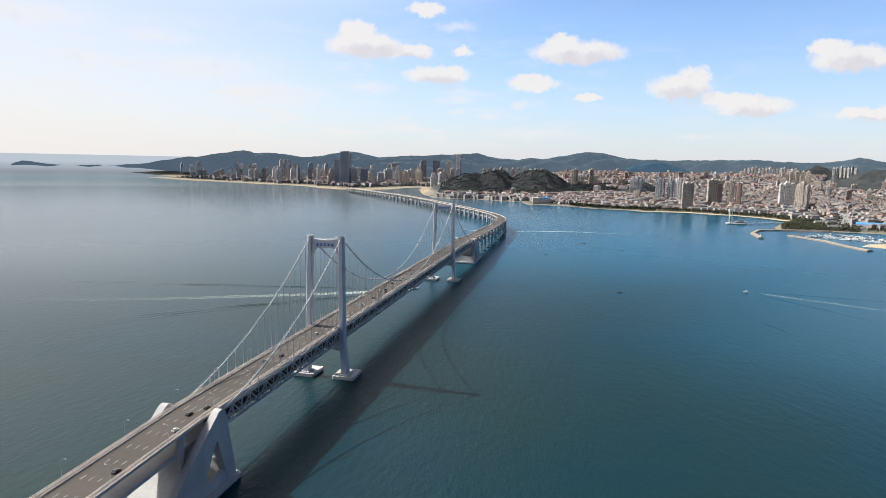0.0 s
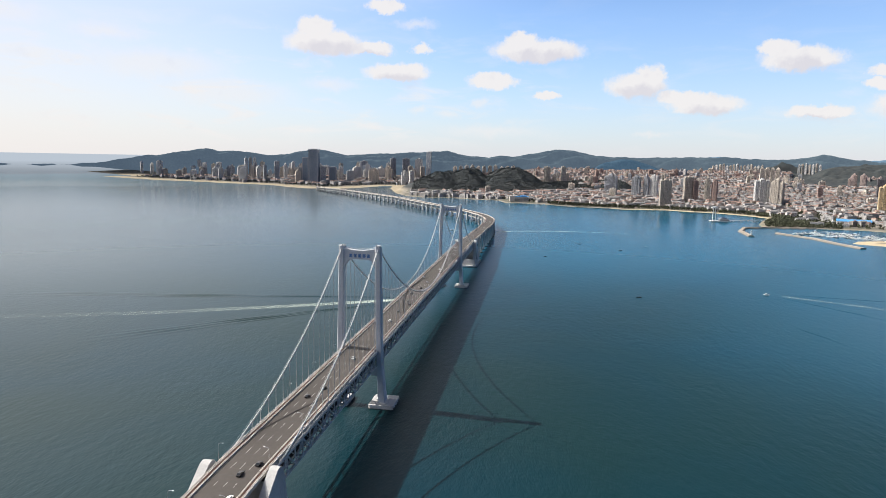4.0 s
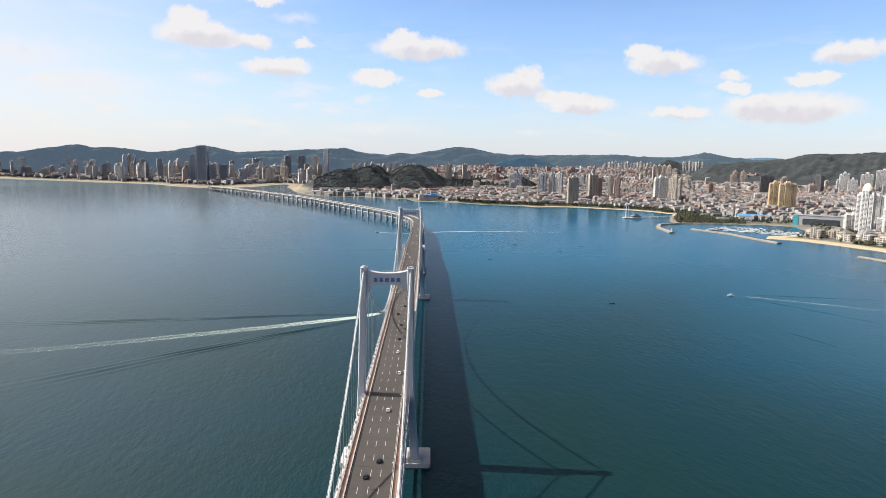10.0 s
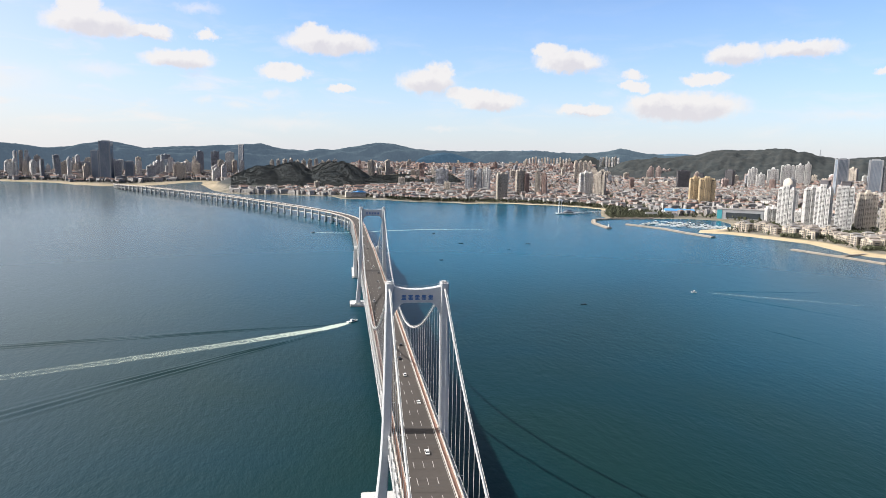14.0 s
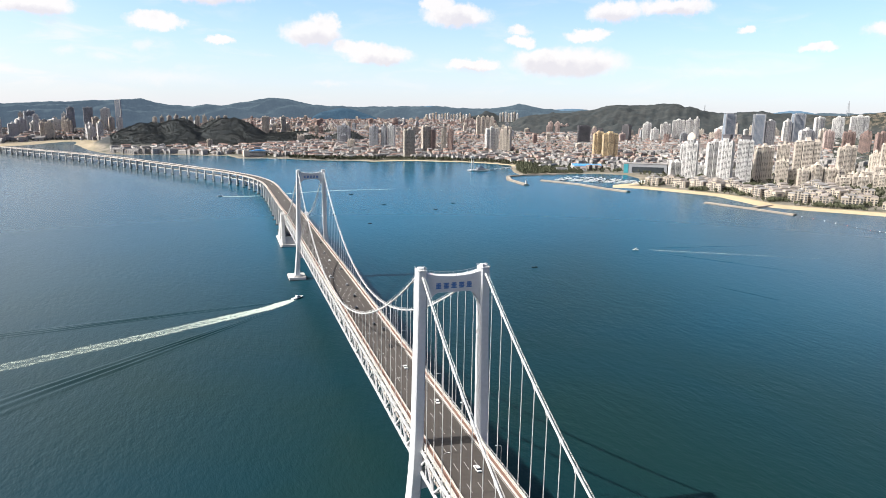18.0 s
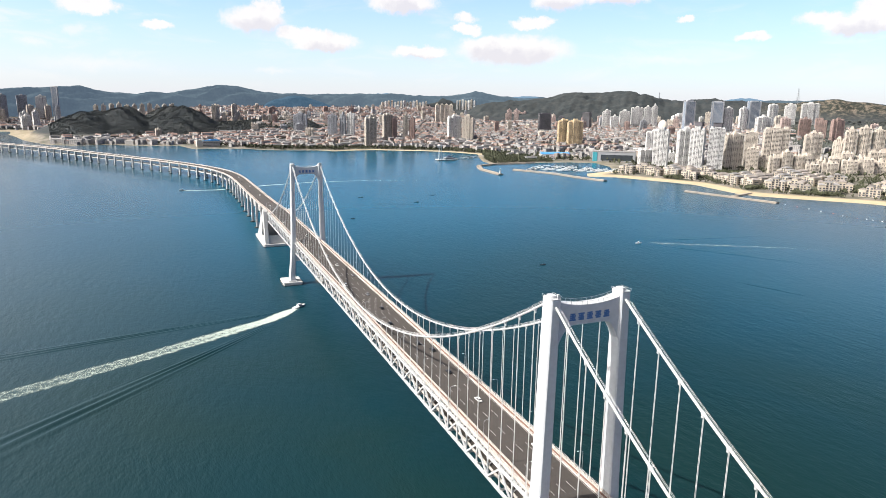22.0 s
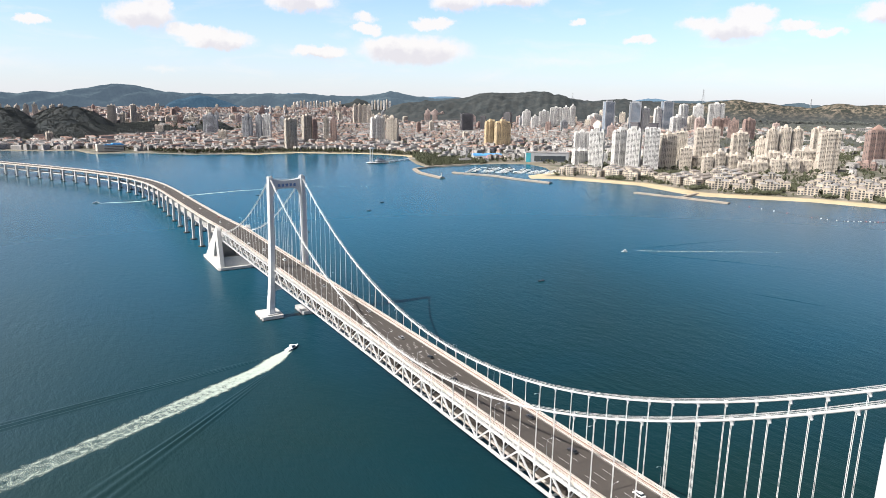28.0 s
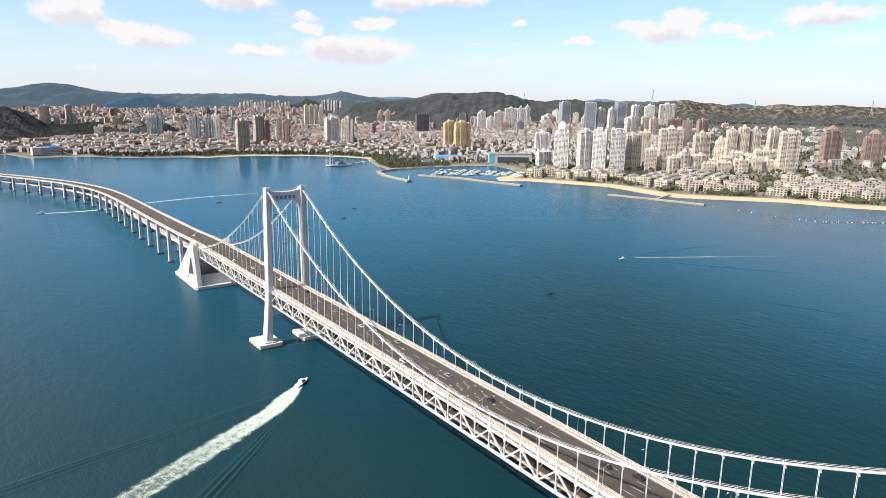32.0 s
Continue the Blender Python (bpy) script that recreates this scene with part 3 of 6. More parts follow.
def drawn_in(x, y, z=0.0):
    r = math.hypot(x - EYE.x, y - EYE.y)
    k = 1.0 if r <= NEAR else (NEAR + REACH * (1 - math.exp((NEAR - r) / REACH))) / r
    return Vector((EYE.x + (x - EYE.x) * k, EYE.y + (y - EYE.y) * k, EYE.z + (z - EYE.z) * k)), k


def bearing(az, r):
    return EYE.x + r * math.sin(radians(az)), EYE.y + r * math.cos(radians(az))


# ---- sea ----
def make_sea():
    radii = [0] + [60 * 1.13 ** i for i in range(36)] + [4500 * 1.06 ** i for i in range(1, 19)] + [16000, 24000, 40000, 80000, 200000]
    vs, fs, n = [], [], 128
    for r in radii:
        for j in range(n):
            a = 360 * j / n
            vs.append(tuple(drawn_in(*bearing(a, max(r, 0.1)))[0]))
    for i in range(len(radii) - 1):
        for j in range(n):
            fs.append((i * n + j, (i + 1) * n + j, (i + 1) * n + (j + 1) % n, i * n + (j + 1) % n))
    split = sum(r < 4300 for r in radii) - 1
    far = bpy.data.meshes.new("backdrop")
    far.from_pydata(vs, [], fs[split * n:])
    # strength of the painted haze, rising outward to the horizon
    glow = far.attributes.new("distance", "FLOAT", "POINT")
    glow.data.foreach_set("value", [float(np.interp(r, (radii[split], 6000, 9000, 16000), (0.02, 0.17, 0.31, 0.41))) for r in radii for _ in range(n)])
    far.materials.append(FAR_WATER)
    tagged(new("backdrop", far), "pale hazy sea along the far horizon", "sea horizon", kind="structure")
    me = bpy.data.meshes.new("water")
    me.from_pydata(vs, [], fs[:split * n])
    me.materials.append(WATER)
    me.polygons.foreach_set("use_smooth", [True] * len(me.polygons))
    if me.polygons[5 * n].normal.z < 0:
        me.flip_normals()
    tagged(new("water", me), "rippled blue-green sea water of a wide bay", "sea", kind="structure")


make_sea()

# ---- land ----
SHORE = [(5200, -900), (2600, -300), (1500, 130), (1250, 380), (1134, 550), (1091, 663), (1027, 736), (968, 806), (958, 850),
         (983, 1000), (940, 1100), (898, 1180), (842, 1212), (880, 1270), (1000, 1320), (1060, 1420), (1090, 1530), (1020, 1575), (880, 1585),
         (756, 1572), (770, 1660), (815, 1780), (880, 1930), (835, 2026), (758, 2110), (660, 2150), (600, 2195), (495, 2190), (433, 2162),
         (383, 2215), (236, 2250), (127, 2350), (10, 2385), (-34, 2372), (-75, 2540), (-200, 2567), (-313, 2650), (-437, 2620),
         (-525, 2685), (-620, 2900), (-780, 3400), (-860, 3750), (-930, 3520), (-1000, 3300), (-1133, 3195), (-1213, 3172), (-1580, 3467),
         (-2205, 3700)]
SHORE += [(-2570, 3827), (-3240, 4207), (-3128, 4480), (-4165, 5302), (-4600, 7000), (-5400, 16000), (16000, 16000), (16000, -900)]
# hills: x, y, height, spread across and along the line of sight, turn
HILLS = [(-60, 3400, 139, 150, 260), (-300, 3330, 120, 130, 230), (-440, 3260, 107, 140, 220), (330, 3720, 62, 170, 150), (180, 3300, 56, 160, 200),
         (495, 3150, 80, 95, 110), (2285, 5818, 185, 330, 250)]
# crest lines: azimuth and height over the eye in degrees
NEAR_CREST = [(20.5, -3), (22, -1.3), (24.0, -0.1), (26.2, 0.12), (28.2, 0.27), (29.6, 0.42), (30.9, 0.86), (31.9, 1.0), (32.9, 0.85), (33.8, 0.82), (34.9, 0.94), (35.7, 1.05), (36.1, 1.1), (36.8, 0.88), (38.2, 0.56), (39.2, 0.38), (40.2, 0.36),
              (41.0, 0.46), (42.2, 0.47), (43.2, 0.36), (44.4, 0.37), (46.0, 0.30), (48.2, 0.28), (50.5, -0.2), (53, -1.2), (54.5, -3)]
ROCK_CREST = [(41, -3), (43, -1.8), (45, -0.7), (47.1, 0.17), (48.7, 0.38), (49.5, 0.48), (50.7, 0.54), (51.9, 0.39), (53.5, 0.24), (55.0, 0.09), (55.7, 0.07), (56.4, 0.28), (57.1, 0.42), (57.9, 0.34), (58.9, 0.2), (59.8, 0.28), (61.5, 0.35), (64, 0.25), (70, 0.3), (76, 0.2), (82, 0.1)]
FAR_CREST = [(-50, -3), (-45.6, -1.3), (-44.8, -1.18), (-44.4, -0.65), (-43.9, -0.55), (-42.4, -0.83), (-40.8, -0.86), (-37.6, -0.86), (-35.6, -0.72), (-33.4, -0.31), (-31.3, -0.02), (-29.3, 0.29), (-27.3, 0.6), (-25.9, 0.36), (-25.1, 0.56), (-23.1, 0.28), (-21.8, 0.16),
             (-20.4, 0.33), (-19.1, 0.6), (-18.1, 0.71), (-17.2, 0.59), (-15.3, 0.29), (-13.5, 0.43), (-11.8, 0.5), (-10, 0.64), (-8.2, 0.73), (-6.9, 0.81), (-5.5, 0.55), (-3.1, 0.32), (-0.7, 0.40), (0.8, 0.7), (2.3, 1.02), (3.8, 1.14), (5.2, 0.9), (6.9, 0.58),
             (9.3, 0.45), (11.8, 0.54), (14.0, 0.6), (16.4, 0.52), (18.6, 0.55), (20.6, 0.52), (22.4, 0.63), (23.6, 1.03), (24.7, 0.7), (26.4, 0.54), (27.8, 0.45), (29.4, 0.5), (31.5, 0.5), (36, 0.5), (44, 0.36), (50.5, 0.58), (52, 0.5), (54, 0.3), (60, 0.15), (82, 0.1)]
MID_CREST = [(-50, -3), (4.8, -3), (6.1, -0.45), (7.3, 0.12), (8.7, 0.44), (9.9, 0.28), (11.3, -0.18), (12.6, -0.9), (13.6, -3), (82, -3)]
PALE_CREST = [(-50, -3), (10, 0.3), (13.9, 0.5), (14.6, 0.66), (15.2, 0.5), (16.2, 0.66), (17.4, 0.5), (26.2, 0.5), (28.0, 0.68), (29.4, 0.5), (40, 0.3), (43.2, 0.45), (44.4, 0.62), (44.9, 0.72), (45.6, 0.55), (46.6, 0.3), (50, -1), (82, -3)]


def crest(line, az, fine=1.0):
    """A crest height with rounded tops between the named ones."""
    a, e = (np.array(v, float) for v in zip(*line))
    return sum(w * np.interp(az + o, a, e) for o, w in ((-0.5, 0.2), (0, 0.6), (0.5, 0.2))) + fine * (0.035 * np.sin(az * 2.9 + np.sin(az * 1.7)) + 0.018 * np.sin(az * 7.3 + 2 * np.sin(az * 2.1)) + 0.010 * np.sin(az * 17 + 1))


def shore_distance(x, y):
    """Metres inland from the shore line, less than nothing out at sea."""
    best = np.full(x.shape, 1e9)
    inside = np.zeros(x.shape, bool)
    for (ax, ay), (bx, by) in zip(SHORE, SHORE[1:] + SHORE[:1]):
        dx, dy = bx - ax, by - ay
        t = np.clip(((x - ax) * dx + (y - ay) * dy) / (dx * dx + dy * dy), 0, 1)
        best = np.minimum(best, np.hypot(x - ax - t * dx, y - ay - t * dy))
        cross = (ay > y) != (by > y)
        with np.errstate(divide="ignore", invalid="ignore"):
            inside ^= cross & (x < (bx - ax) * (y - ay) / (by - ay if by != ay else 1e-9) + ax)
    return np.where(inside, best, -best)


def ripple(x, y, size):
    """Smooth rolling noise without tables, from crossed waves."""
    u, v = x / size, y / size
    return (np.sin(u + 1.7 * np.sin(0.6 * v + 1.3)) * np.cos(0.9 * v + 1.1 * np.sin(0.7 * u)) + 0.5 * np.sin(2.3 * u + 1.9 * v + np.sin(1.7 * u)) + 0.3 * np.cos(4.1 * v - 3.3 * u))


def terrain(x, y):
    """Height of the ground, with how much of it is hill."""
    d = shore_distance(x, y)
    z = np.clip(d * 0.06, -4, 3.0) + np.clip((d - 45) * 0.012, 0, 22)
    z = z + (np.clip((d - 160) * 0.040, 0, 56) + np.clip((d - 1500) * 0.016, 0, 46)) * np.clip((x + 500) / 700, 0, 1)
    hill = np.zeros(x.shape)
    for hx, hy, h, sx, sy in HILLS:
        hill = np.maximum(hill, h * np.exp(-(((x - hx) / sx) ** 2 + ((y - hy) / sy) ** 2) / 1.6))
    hill = hill * (1 + 0.10 * ripple(x, y, 60))
    r, az = np.hypot(x - EYE.x, y - EYE.y), np.degrees(np.arctan2(x - EYE.x, y - EYE.y))
    for line, rr in ((NEAR_CREST, 5200.0), (ROCK_CREST, 4200.0)):
        top = np.maximum(EYE.z + rr * np.tan(np.radians(crest(line, az, 0.25))), 0)
        depth = np.where(r < rr, 0.17 if rr > 5000 else 0.11, 0.30) * rr
        spur = 1 + (0.15 * ripple(x, y, 130) + 0.09 * ripple(y, x, 47)) * np.clip(0.1 + np.abs(r - rr) / 900, 0, 1)
        hill = np.maximum(hill, top * np.exp(-((r - rr) / depth) ** 2) * spur)
    hill = np.where(d > 0, hill * np.clip(d / 60, 0, 1), 0)
    return np.where(d > 0, np.maximum(z, hill), 0.6 * z), hill, d


def make_ground():
    az = np.arange(-50, 82.01, 0.16)
    r = np.concatenate([np.arange(900, 3200, 12), np.arange(3200, 5000, 20), np.geomspace(5000, 11000, 70)])
    A, R = np.meshgrid(np.radians(az), r)
    X, Y = EYE.x + R * np.sin(A), EYE.y + R * np.cos(A)
    Z, H, D = terrain(X, Y)
    K = np.where(R <= NEAR, 1.0, (NEAR + REACH * (1 - np.exp((NEAR - R) / REACH))) / R)
    P = np.stack([EYE.x + (X - EYE.x) * K, EYE.y + (Y - EYE.y) * K, EYE.z + (Z - EYE.z) * K], -1).reshape(-1, 3)
    rows, cols = X.shape
    i = (np.arange(rows - 1)[:, None] * cols + np.arange(cols - 1)[None]).ravel()
    keep = (np.maximum.reduce([Z[:-1, :-1], Z[1:, :-1], Z[:-1, 1:], Z[1:, 1:]]) > -2.5).ravel()
    i = i[keep]
    F = np.stack([i, i + 1, i + cols + 1, i + cols], -1)
    used, inv = np.unique(F, return_inverse=True)
    me = bpy.data.meshes.new("ground")
    me.from_pydata(P[used].tolist(), [], inv.reshape(-1, 4).tolist())
    wide = np.where(Y > 1900, 20, 36)
    sand = np.clip(1 - (D - wide) / 10, 0, 1) * np.clip((X - 300) / 200, 0, 1)
    sand = sand * np.where((Y > 1290) & (Y < 1900), 0.12, 1.0)
    sand = np.maximum(sand, 0.3 * np.clip(1 - (D - 7) / 4, 0, 1))
    sand = np.maximum(sand, 0.45 * np.clip((-560 - X) / 120, 0, 1) * np.clip(1 - (D - 120) / 90, 0, 1))
    wood = np.maximum(np.clip((H - 14) / 14, 0, 1), 0.45 * np.clip((-250 - X) / 200, 0, 1) * np.clip((D - 90) / 60, 0, 1))
    wood = np.maximum(wood, 0.9 * np.clip((np.degrees(A) - 46) / 2, 0, 1) * np.clip((R - 2400) / 200, 0, 1))
    rock = wood * np.clip((np.degrees(A) - 45) / 3, 0, 1) * np.clip((Z - 115) / 55, 0.06, 1)
    cover = me.attributes.new("cover", "FLOAT_COLOR", "POINT")
    col = np.stack([sand, wood, rock, np.ones_like(sand)], -1).reshape(-1, 4)[used]
    cover.data.foreach_set("color", col.astype(np.float32).ravel())
    me.materials.append(GROUND)
    me.polygons.foreach_set("use_smooth", [True] * len(me.polygons))
    if me.polygons[len(me.polygons) // 2].normal.z < 0:
        me.flip_normals()
    tagged(new("ground", me), "coastal land with sandy beaches, town ground and wooded hills", "land", kind="structure")


make_ground()


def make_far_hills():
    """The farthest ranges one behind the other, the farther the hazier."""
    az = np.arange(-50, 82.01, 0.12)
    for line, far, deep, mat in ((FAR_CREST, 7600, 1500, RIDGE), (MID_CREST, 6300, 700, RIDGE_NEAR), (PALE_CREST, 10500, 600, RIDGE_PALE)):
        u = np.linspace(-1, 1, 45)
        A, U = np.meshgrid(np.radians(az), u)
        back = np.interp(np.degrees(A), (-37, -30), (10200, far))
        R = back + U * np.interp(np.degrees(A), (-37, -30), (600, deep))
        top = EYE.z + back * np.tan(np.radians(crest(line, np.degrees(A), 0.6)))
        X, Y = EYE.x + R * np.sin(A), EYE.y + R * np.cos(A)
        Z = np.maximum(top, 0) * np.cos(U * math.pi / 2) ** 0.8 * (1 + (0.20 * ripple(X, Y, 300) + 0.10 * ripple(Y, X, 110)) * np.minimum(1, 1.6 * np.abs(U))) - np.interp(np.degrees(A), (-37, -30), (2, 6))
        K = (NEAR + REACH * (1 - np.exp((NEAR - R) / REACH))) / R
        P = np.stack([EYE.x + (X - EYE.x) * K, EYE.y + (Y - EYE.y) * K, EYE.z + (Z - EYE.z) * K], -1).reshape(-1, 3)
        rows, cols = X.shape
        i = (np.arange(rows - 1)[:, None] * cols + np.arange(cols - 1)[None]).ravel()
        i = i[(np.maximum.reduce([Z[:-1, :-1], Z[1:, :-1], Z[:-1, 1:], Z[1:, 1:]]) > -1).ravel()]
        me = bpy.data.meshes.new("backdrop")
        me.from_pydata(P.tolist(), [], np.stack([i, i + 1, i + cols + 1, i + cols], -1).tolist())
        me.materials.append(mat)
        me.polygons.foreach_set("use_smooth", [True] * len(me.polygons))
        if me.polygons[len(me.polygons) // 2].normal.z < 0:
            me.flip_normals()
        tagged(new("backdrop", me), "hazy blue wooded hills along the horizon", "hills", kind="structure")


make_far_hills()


def ground_at(x, y):
    z, h, d = terrain(np.array([float(x)]), np.array([float(y)]))
    return float(z[0]), float(h[0]), float(d[0])


# ---- suspension bridge ----
DECK, SPAN, SIDE, HALF = 42.0, 460.0, 190.0, 12.6
SAG_LOW, TOP, RUN = 46.6, 114.9, 185.0


def leg_x(z):
    return float(np.interp(z, (0, 6, 20, 34, 50, 113), (16.9, 16.6, 15.5, 14.6, 14.0, 13.1)))


def make_tower(y):
    tower = thing("bridge_tower", "tall white portal tower of a suspension bridge standing in the sea", "bridge tower", "bridge towers", at=pose(0, y, 0))
    for s in (-1, 1):
        leg = Shape()
        rings = []
        for z in (3.5, 8, 14, 20, 27, 34, 42, 50, 65, 80, 95, 105, 113, 115.5):
            w, d = float(np.interp(z, (0, 30, 115), (5.4, 4.3, 3.7))), float(np.interp(z, (0, 30, 115), (8.2, 6.6, 5.6)))
            c, b = leg_x(z) * s, 0.5
            rings.append([(c + p, q, z) for p, q in ((w / 2, d / 2 - b), (w / 2 - b, d / 2), (-w / 2 + b, d / 2), (-w / 2, d / 2 - b), (-w / 2, -d / 2 + b), (-w / 2 + b, -d / 2), (w / 2 - b, -d / 2), (w / 2, -d / 2 + b))])
        leg.loft(rings)
        part("leg", leg, TOWER_PAINT, tower)
        cap = Shape().box(13.1 * s, 0, 115.5, 3.9, 5.8, 0.25, bevel=0.7).box(13.1 * s, 0.3, 115.75, 2.3, 3.4, 0.7, bevel=0.6).box(13.1 * s - 0.9 * s, -2.2, 115.85, 0.7, 0.6, 1.3)
        for q in (-2.7, 0, 2.7):
            for p in (-1.9, 1.9):
                cap.box(13.1 * s + p, q, 115.7, 0.07, 0.07, 0.75)
        for p in (-1.9, 1.9):
            cap.bar((13.1 * s + p, -2.7, 116.45), (13.1 * s + p, 2.7, 116.45), 0.07, 0.07)
        part("saddle_housing", cap, PAINT, tower, "white railed saddle housing")
        pier = Shape().box(17.0 * s, 3.5, -3, 18, 22, 6.2, bevel=0.9)
        foot = part("pier_slab", pier, CONCRETE, tower, "flat pale concrete pier slab")
        part("plinth", Shape().box(16.8 * s, 0.2, 3.2, 8.4, 11.5, 1.0, bevel=0.6), CONCRETE, foot)
        part("waterline_band", Shape().box(17.0 * s, 3.5, -2, 18.3, 22.3, 2.6, bevel=0.9), WET, foot, "dark wet waterline band")
        for q in (-5.5, 0, 5.5, 11):
            part("fender", Shape().box(17 * s + 9.1 * s, q, 0.7, 0.4, 1.6, 0.8), JOINT, foot)
    # top beam with a hollow upper edge and an arched underside
    beam, rings = Shape(), []
    for i in range(25):
        x = -11.4 + 22.8 * i / 24
        u = abs(x) / 11.4
        hi, lo = 112.8 + 1.5 * u ** 2.2, 106.4 - 6.6 * max(0, (u - 0.5) / 0.5) ** 2.4
        rings.append([(x, -2.0, hi), (x, 2.0, hi), (x, 2.0, lo), (x, -2.0, lo)])
    beam.loft(rings)
    crown = part("top_beam", beam, TOWER_PAINT, tower, "arched white top beam")
    rail = Shape()
    for q in (-1.8, 1.8):
        for i in range(12):
            x = -11 + 2 * i
            rail.box(x, q, 112.7 + 1.5 * (abs(x) / 11.4) ** 2.2, 0.1, 0.1, 1.1)
    for q in (-1.8, 1.8):
        rail.tube([(x, q, 113.8 + 1.5 * (abs(x) / 11.4) ** 2.2) for x in range(-11, 12, 2)], 0.06, 4)
    tagged(part("railing", rail, STEEL, crown), kind="stuff")
    for q in (-1, 1):
        for i in range(5):
            x, half = -6.4 + 3.2 * i, []
            for k in range(4):
                z, reach = 107.9 + 0.62 * k, (1.15, 0.95, 1.12, 0.9)[(k + i) % 4]
                half += [(0.24, z), (reach, z), (reach, z + 0.52), (0.24, z + 0.52)]
            ring = [(x + p, z) for p, z in half] + [(x - p, z) for p, z in reversed(half)]
            panel = Shape().loft([[(p, q * (2.0 + e), z) for p, z in ring] for e in (-0.02, 0.08)])
            part("character_block", panel, SIGN, crown, "dark blue raised lettering block")
    low = Shape()
    low.loft([[(x, -2.6, 29.0), (x, 2.6, 29.0), (x, 2.6, 24.5 - 1.6 * abs(x) / 13), (x, -2.6, 24.5 - 1.6 * abs(x) / 13)] for x in (-13, -9, -4, 0, 4, 9, 13)])
    part("lower_beam", low, TOWER_PAINT, tower)
    return tower


for tower_y in (0, SPAN):
    make_tower(tower_y)


def cable_z(y):
    if 0 <= y <= SPAN:
        return SAG_LOW + (TOP - SAG_LOW) * ((y - SPAN / 2) / (SPAN / 2)) ** 2
    s = -y if y < 0 else y - SPAN
    return TOP - 0.672 * s + 0.001425 * s * s


def make_cable(side):
    x = 13.1 * side
    cable = thing("main_cable", "thick white main suspension cable with clamps and vertical hangers", "bridge cable", "main cables")
    ys = [-RUN + i * 5 for i in range(int((SPAN + 2 * RUN) / 5) + 1)]
    part("cable", Shape().tube([(x, y, cable_z(y)) for y in ys], 0.42, 8), CABLE, cable, smooth=True)
    for q in (-0.5, 0.5):
        for up in (0.75, 1.25):
            part("hand_rope", Shape().tube([(x + q, y, cable_z(y) + up) for y in ys[::2]], 0.045, 4), CABLE, cable)
    clamp = Shape().tube([(0, -0.75, 0), (0, -0.6, 0), (0, 0.6, 0), (0, 0.75, 0)], [0.44, 0.56, 0.56, 0.44], 10)
    clamp.loft([[(p * w, q * d, z) for p, q in ((1, 1), (-1, 1), (-1, -1), (1, -1))] for z, w, d in ((-1.5, 0.13, 0.24), (-0.9, 0.2, 0.36), (-0.35, 0.42, 0.62))])
    for q in (-0.5, 0.5):
        clamp.box(q, 0, 0.2, 0.07, 0.07, 1.06)
    clamp = clamp.mesh("clamp", PAINT)
    for k in range(-17, 64):
        y = k * 10.0
        if abs(y) < 6 or abs(y - SPAN) < 6 or y < -RUN + 8 or y > SPAN + RUN - 8:
            continue
        z = cable_z(y)
        c = part("clamp", clamp, None, cable)
        slope = math.atan2(cable_z(y + 0.5) - cable_z(y - 0.5), 1.0)
        c.matrix_basis = Matrix.Translation((x, y, z)) @ Matrix.Rotation(slope, 4, "X")
        if z - DECK > 2:
            h = Shape()
            for q in (-0.16, 0.16):
                h.box(x, y + q, DECK - 1.2, 0.15, 0.15, z - DECK + 0.8)
            h.box(x, y, DECK - 1.4, 0.7, 0.9, 1.7)
            part("hanger", h, CABLE, cable)


for side in (-1, 1):
    make_cable(side)

